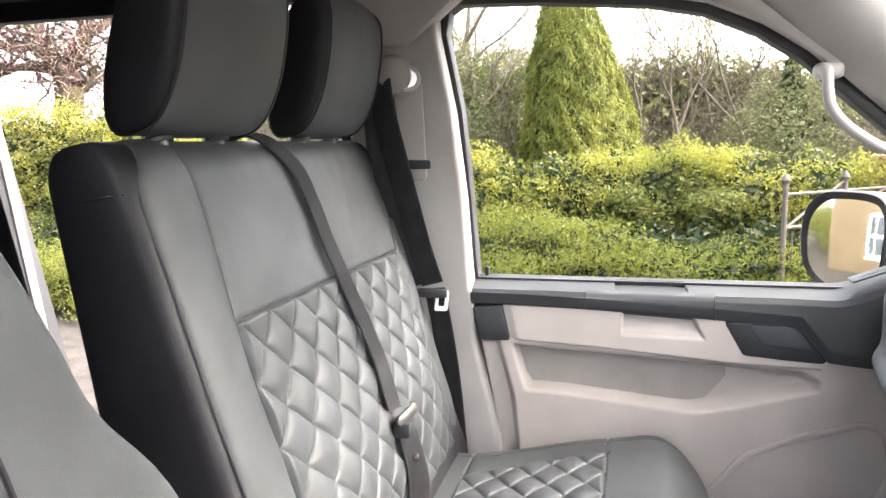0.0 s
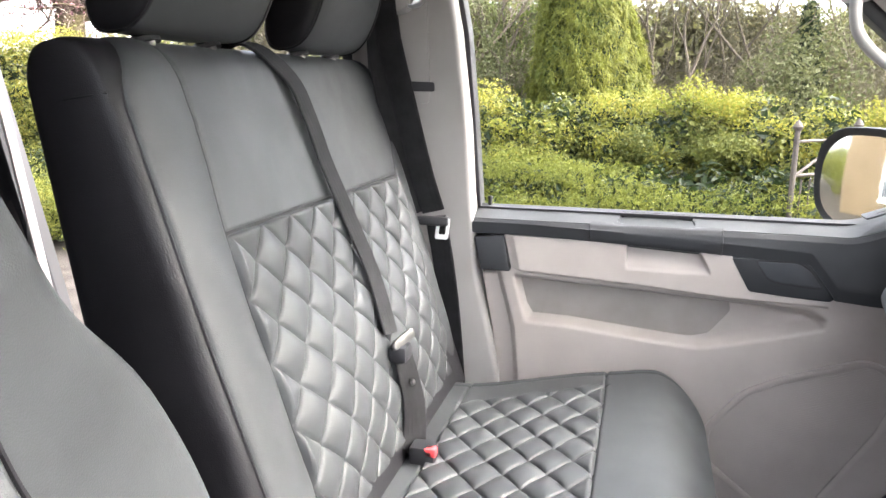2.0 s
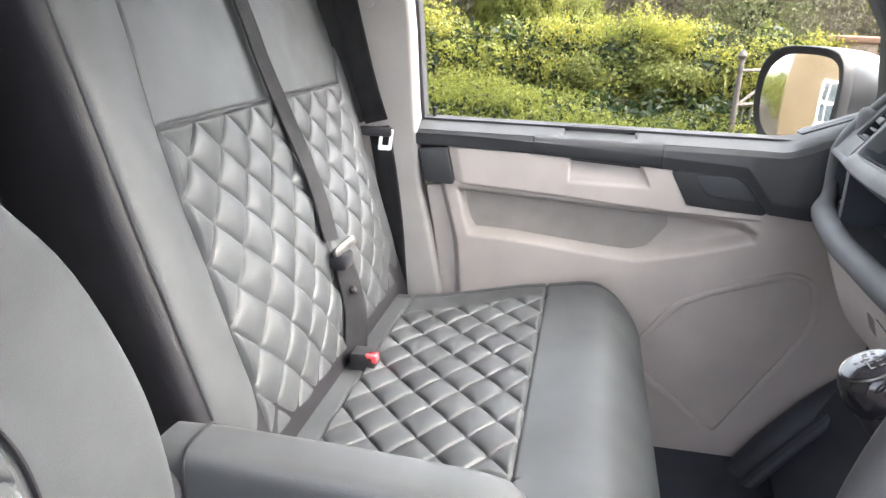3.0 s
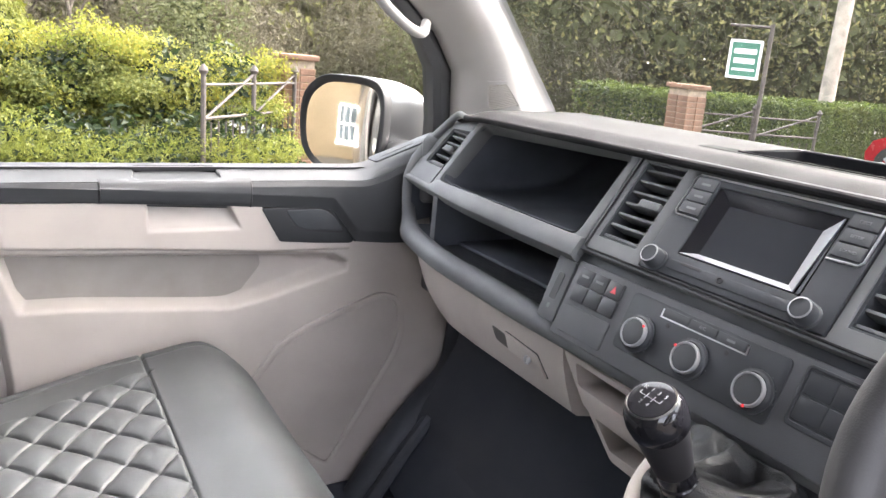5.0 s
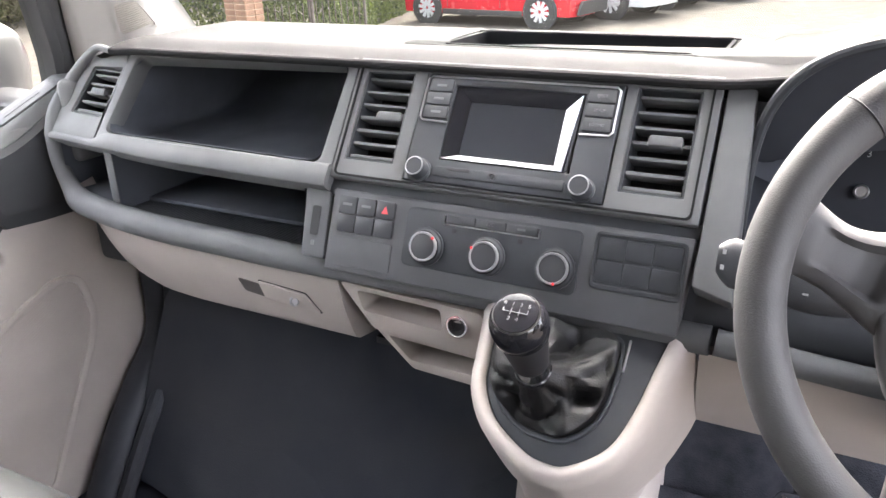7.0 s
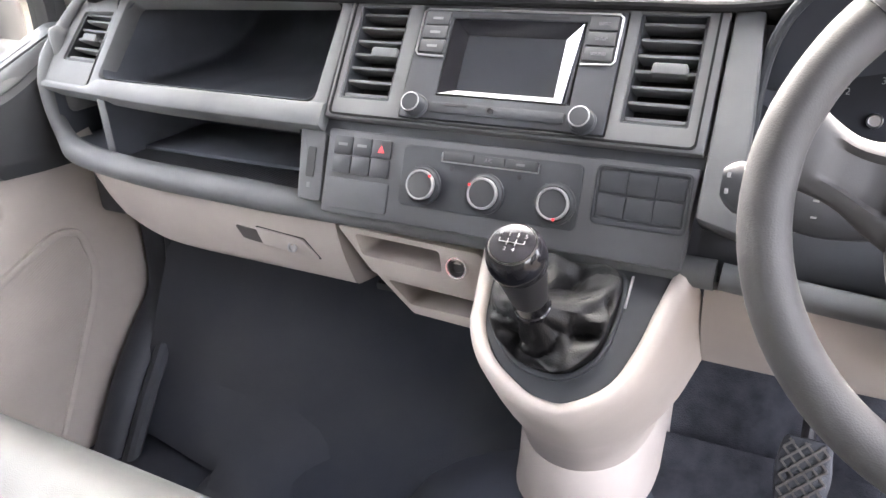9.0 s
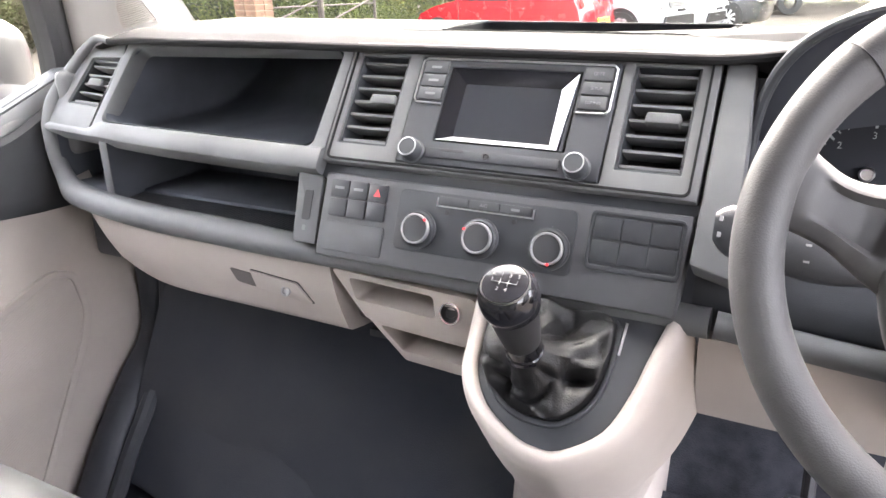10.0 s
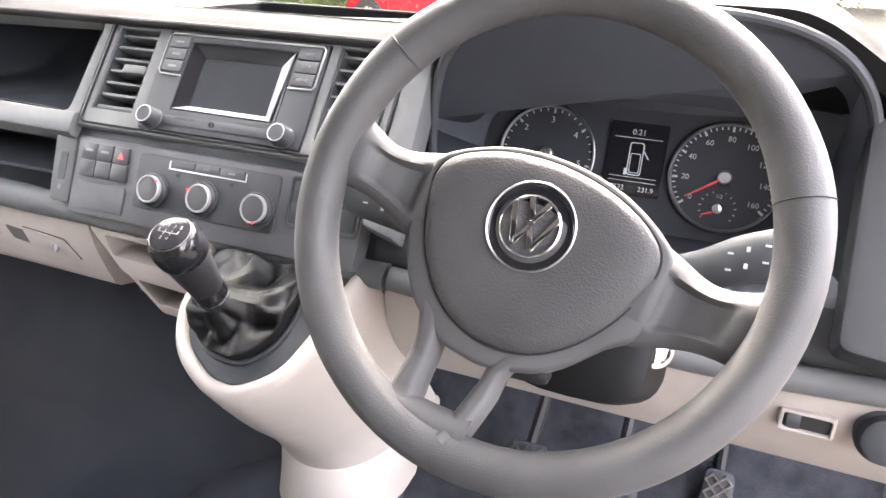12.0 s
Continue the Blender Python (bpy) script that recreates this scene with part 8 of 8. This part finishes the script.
def car(name, label, x, y, heading, L, Wd, H, body_mat, wheel_r, profile, glass, group="parked cars", rear_plate=False, face=None):
    """A parked car from its side profile: body, glasshouse, wheels and lamps."""
    th = thing(name, label, "car", group=group, at=(x, y, YARD))
    m = pose(x, y, YARD, 0, 0, heading)
    Pm = lambda a, b, c: m @ Vector((a, b, c))
    n = len(profile)
    rows = []
    for k in range(13):
        t = -1 + 2 * k / 12
        row = []
        for a, c in profile:
            inset = 0.10 * smooth(0.62, 1.0, c / H) + 0.03 * (1 - smooth(0.0, 0.3, c / H))
            yy = t * (Wd / 2) * (1 - inset * abs(t) ** 1.0)
            pull = 0.055 * abs(t) ** 3.2
            row.append(Pm(a * (1 - pull), yy, c * (1 - 0.02 * abs(t) ** 4) if c > 0.4 else c))
        rows.append(row)
    part("body", loft(rows), body_mat, th)
    for sgn in (1, -1):
        for pane in glass["side"]:
            def P(u, v, w, sgn=sgn):
                inset = 0.10 * smooth(0.62, 1.0, v / H)
                return Pm(u, sgn * ((Wd / 2) * (1 - inset) + w), v)
            part("side_window", prism(roundpoly(pane, 0.05, 3), P, -0.02, 0.008), CAR_GLASS, th)
        for wx in glass["wheels"]:
            c = Pm(wx, sgn * (Wd / 2 - 0.09), wheel_r)
            ax = (m.to_3x3() @ Vector((0, sgn, 0)))
            wh = part("wheel", lathe([(wheel_r * 0.66, -0.09), (wheel_r * 0.97, -0.09), (wheel_r, -0.05), (wheel_r, 0.07), (wheel_r * 0.95, 0.098), (wheel_r * 0.68, 0.104), (wheel_r * 0.64, 0.07)], c, ax, 28), TYRE, th)
            part("arch", lathe([(wheel_r * 1.16, 0.02), (wheel_r * 1.16, 0.091), (wheel_r * 0.9, 0.0915)], c, ax, 28), SEAL, th)
            part("rim", lathe([(wheel_r * 0.67, 0.06), (wheel_r * 0.67, 0.106), (wheel_r * 0.62, 0.098), (wheel_r * 0.58, 0.06), (0.03, 0.065)], c, ax, 24), SEAL, wh)
            u = ax.orthogonal().normalized()
            v = ax.cross(u)
            for s in range(10):
                a = 2 * math.pi * s / 10
                d = u * math.cos(a) + v * math.sin(a)
                e = ax.cross(d)
                q = [c + ax * 0.104 + d * r + e * w for r, w in ((0.03, -0.022), (wheel_r * 0.64, -0.030), (wheel_r * 0.64, 0.030), (0.03, 0.022))]
                bm = bmesh.new()
                top = [bm.verts.new(p) for p in q]
                lo = [bm.verts.new(p - ax * 0.025) for p in q]
                bm.faces.new(top)
                for i in range(4):
                    bm.faces.new((top[i], lo[i], lo[(i + 1) % 4], top[(i + 1) % 4]))
                part("spoke", bm, ALLOY, wh)
        front = max(p[0] for p in glass["side"][1])
        for a in (glass["side"][0][1][0] + 0.03, front + 0.06):
            seam = [Pm(a, sgn * (Wd / 2 * (1 - 0.10 * smooth(0.62, 1.0, c / H)) + 0.002), c) for c in (0.34, 0.55, 0.75, 0.95)]
            part("door_seam", tube(seam, 0.006, 5), SEAL, th)
        for a in (glass["side"][0][1][0] - 0.18, front - 0.95):
            part("door_handle", box((a - 0.08, Wd / 2 - 0.02, H * 0.56), (a + 0.08, Wd / 2 + 0.025, H * 0.58), 0.008, place=lambda u, v, w: Pm(u, sgn * v, w)), body_mat, th)
        part("door_mirror", box((front - 0.16, Wd / 2 - 0.04, H * 0.66), (front - 0.04, Wd / 2 + 0.15, H * 0.745), 0.03, place=lambda u, v, w: Pm(u, sgn * v, w)), body_mat, th)
        part("side_skirt", box((glass["wheels"][0] + wheel_r * 1.2, Wd / 2 - 0.06, 0.20), (glass["wheels"][1] - wheel_r * 1.2, Wd / 2 + 0.004, 0.30), 0.01, place=lambda u, v, w: Pm(u, sgn * v, w)), SEAL, th)
    for nm, mt, pts, a0, a1 in glass["ends"]:
        part(nm, prism(roundpoly(pts, 0.04, 3), lambda u, v, w: Pm(a0 + (a1 - a0) * (v - pts[0][1]) / (max(p[1] for p in pts) - pts[0][1]) + w, u, v), -0.03, 0.015), mt, th)
        if nm == "number_plate":
            for k in range(6):
                u0 = -0.215 + 0.075 * k
                part("plate_mark", prism([(u0, pts[0][1] + 0.025), (u0 + 0.045, pts[0][1] + 0.025), (u0 + 0.045, pts[0][1] + 0.085), (u0, pts[0][1] + 0.085)], lambda u, v, w: Pm(a0 + (a1 - a0) * (v - pts[0][1]) / (max(p[1] for p in pts) - pts[0][1]) + w * (1 if a0 > 0 else -1), u, v), 0.0, 0.034), SEAL, th)
    return th


hatch = [(-1.90, 0.22), (-1.93, 0.55), (-1.86, 0.85), (-1.74, 1.05), (-1.48, 1.40), (-1.20, 1.46), (-0.4, 1.475), (0.10, 1.42), (0.55, 1.20), (0.92, 0.98), (1.40, 0.88), (1.80, 0.72), (1.93, 0.50), (1.90, 0.22)]
hatch_glass = {"side": [[(-1.15, 1.02), (-0.42, 0.98), (-0.40, 1.37), (-0.95, 1.38), (-1.22, 1.26)], [(-0.36, 0.98), (0.72, 0.97), (0.45, 1.18), (0.05, 1.36), (-0.34, 1.38)]],
               "wheels": (-1.22, 1.27),
               "ends": [("rear_window", CAR_GLASS, [(-0.55, 1.06), (0.55, 1.06), (0.48, 1.36), (-0.48, 1.36)], -1.73, -1.53),
                        ("rear_lamp", LAMP_RED, [(-0.78, 0.86), (-0.60, 0.86), (-0.62, 1.04), (-0.76, 1.04)], -1.78, -1.70), ("rear_lamp", LAMP_RED, [(0.60, 0.86), (0.78, 0.86), (0.76, 1.04), (0.62, 1.04)], -1.78, -1.70),
                        ("number_plate", PLATE_YELLOW, [(-0.26, 0.56), (0.26, 0.56), (0.26, 0.67), (-0.26, 0.67)], -1.92, -1.90), ("rear_bumper", SEAL, [(-0.70, 0.24), (0.70, 0.24), (0.62, 0.48), (-0.62, 0.48)], -1.90, -1.94)]}
car("red_hatchback", "small bright red hatchback parked on the drive", 14.25, 5.52, 84, 3.9, 1.70, 1.475, CAR_RED, 0.30, hatch, hatch_glass)
suv = [(-2.2, 0.26), (-2.24, 0.7), (-2.15, 1.0), (-1.85, 1.55), (-1.5, 1.64), (-0.3, 1.67), (0.25, 1.60), (0.95, 1.10), (1.75, 1.0), (2.15, 0.88), (2.24, 0.60), (2.2, 0.26)]
suv_glass = {"side": [[(-1.7, 1.10), (-0.72, 1.08), (-0.70, 1.54), (-1.45, 1.54)], [(-0.66, 1.08), (0.85, 1.08), (0.25, 1.50), (-0.64, 1.55)]], "wheels": (-1.33, 1.36),
             "ends": [("windscreen", CAR_GLASS, [(-0.66, 1.12), (0.66, 1.12), (0.55, 1.56), (-0.55, 1.56)], 0.93, 0.33),
                      ("headlamp", LAMP_CLEAR, [(-0.84, 0.78), (-0.50, 0.78), (-0.50, 0.88), (-0.84, 0.92)], 2.18, 2.10), ("headlamp", LAMP_CLEAR, [(0.50, 0.78), (0.84, 0.78), (0.84, 0.92), (0.50, 0.88)], 2.18, 2.10),
                      ("radiator_grille", SEAL, [(-0.48, 0.78), (0.48, 0.78), (0.48, 0.88), (-0.48, 0.88)], 2.20, 2.15), ("lower_grille", SEAL, [(-0.80, 0.40), (0.80, 0.40), (0.72, 0.62), (-0.72, 0.62)], 2.22, 2.24),
                      ("number_plate", WHITE, [(-0.26, 0.66), (0.26, 0.66), (0.26, 0.77), (-0.26, 0.77)], 2.24, 2.22)]}
car("white_suv", "white sports utility car parked beside the red car", 16.35, 4.75, -101, 4.48, 1.84, 1.67, CAR_WHITE, 0.36, suv, suv_glass)
sedan = [(-1.9, 0.24), (-1.95, 0.7), (-1.8, 1.0), (-1.5, 1.38), (-0.3, 1.47), (0.3, 1.38), (0.95, 1.02), (1.6, 0.92), (1.95, 0.72), (1.98, 0.5), (1.9, 0.24)]
sedan_glass = {"side": [[(-1.5, 1.02), (-0.5, 1.0), (-0.5, 1.37), (-1.25, 1.34)], [(-0.45, 1.0), (0.80, 0.98), (0.25, 1.32), (-0.43, 1.38)]], "wheels": (-1.25, 1.25),
               "ends": [("windscreen", CAR_GLASS, [(-0.62, 1.04), (0.62, 1.04), (0.52, 1.36), (-0.52, 1.36)], 0.92, 0.38),
                        ("headlamp", LAMP_CLEAR, [(-0.78, 0.68), (-0.50, 0.68), (-0.50, 0.84), (-0.78, 0.86)], 1.95, 1.86), ("headlamp", LAMP_CLEAR, [(0.50, 0.68), (0.78, 0.68), (0.78, 0.86), (0.50, 0.84)], 1.95, 1.86),
                        ("lower_grille", SEAL, [(-0.62, 0.36), (0.62, 0.36), (0.58, 0.56), (-0.58, 0.56)], 1.95, 1.97), ("number_plate", WHITE, [(-0.26, 0.58), (0.26, 0.58), (0.26, 0.68), (-0.26, 0.68)], 1.99, 1.97)]}
car("silver_hatchback", "small silver car parked between the others", 18.6, 4.1, -100, 3.9, 1.70, 1.47, CAR_GREY, 0.31, sedan, sedan_glass)
car("black_hatchback", "black hatchback at the end of the row", 20.9, 3.35, -94, 4.2, 1.80, 1.48, CAR_BLACK, 0.33, [(a * 1.08, c) for a, c in sedan], {**sedan_glass})
truck = thing("white_lorry", "white box van parked behind the cars", "lorry", at=(27, 3.4, YARD))
TM = pose(27.5, 3.4, YARD, 0, 0, -70)
TP2 = lambda a, b, c: TM @ Vector((a, b, c))
part("box_body", box((-2.6, -1.1, 0.8), (1.0, 1.1, 2.75), 0.08, place=lambda u, v, w: TP2(u, v, w)), CAR_WHITE, truck)
part("cab", prism(roundpoly([(1.1, 0.5), (1.1, 2.2), (1.5, 2.25), (2.3, 1.4), (2.7, 1.2), (2.75, 0.5)], 0.1), lambda u, v, w: TP2(u, w, v), -1.0, 1.0, 0.05), CAR_WHITE, truck)
part("cab_window", prism(roundpoly([(1.25, 1.4), (1.25, 2.05), (1.55, 2.08), (2.05, 1.42)], 0.05), lambda u, v, w: TP2(u, w, v), -1.02, 1.02), CAR_GLASS, truck)
for a, b in ((-1.7, 1.0), (-1.7, -1.0), (2.0, 0.95), (2.0, -0.95)):
    part("wheel", lathe([(0.2, -0.1), (0.38, -0.1), (0.40, 0.0), (0.38, 0.1), (0.2, 0.1)], TP2(a, b, 0.40), TM.to_3x3() @ Vector((0, 1, 0)), 22), TYRE, truck)

# ---- the house behind, seen in the mirror ----
house = thing("house", "cream rendered two-storey house with white sash windows", "house", at=(-11, -0.7, 0))
HX = -8.0
HW = lambda y, z, w: Vector((HX + w, y, z))
part("wall", box((HX - 7, -6.0, 0), (HX, 3.3, 5.6), 0.03), CREAM, house)
part("roof", prism([(-6.4, 5.5), (3.7, 5.5), (-1.35, 8.6)], lambda u, v, w: Vector((HX + w, u, v)), -7.4, 0.4), SLATE, house)
for wy, wz in ((0.62, 0.65), (1.52, 3.4), (-1.6, 0.65), (-1.6, 3.4), (-4.2, 0.65), (-4.2, 3.4)):
    wn_ = part("window", ring([(wy, wz), (wy + 0.95, wz), (wy + 0.95, wz + 1.45), (wy, wz + 1.45)], [(wy + 0.07, wz + 0.07), (wy + 0.88, wz + 0.07), (wy + 0.88, wz + 1.38), (wy + 0.07, wz + 1.38)], HW, -0.05, 0.05), WHITE, house, "white sash window")
    part("pane", box((wy + 0.06, wz + 0.06, 0.0), (wy + 0.89, wz + 1.39, 0.02), place=HW), GLASS_FAR, wn_)
    part("meeting_rail", box((wy + 0.06, wz + 0.68, 0.0), (wy + 0.89, wz + 0.76, 0.045), place=HW), WHITE, wn_)
    for b in (0.33, 0.62):
        part("glazing_bar", box((wy + b, wz + 0.07, 0.0), (wy + b + 0.025, wz + 1.38, 0.035), place=HW), WHITE, wn_)
    part("sill", box((wy - 0.06, wz - 0.09, -0.02), (wy + 1.01, wz, 0.10), 0.01, place=HW), WHITE, wn_)
shrubs = [(-13 - 1.2 * k + rnd.uniform(-0.5, 0.5), 4.6 + rnd.uniform(0, 3.0), rnd.uniform(0.8, 1.8), 1.1, 1.0, rnd.uniform(0.9, 1.6)) for k in range(12)]
foliage("garden_shrubs", leaves(16000, mounds(shrubs, 0.4), 0.13, 41), LEAF_GREEN, "green shrubs in the garden beside the house", "bush")
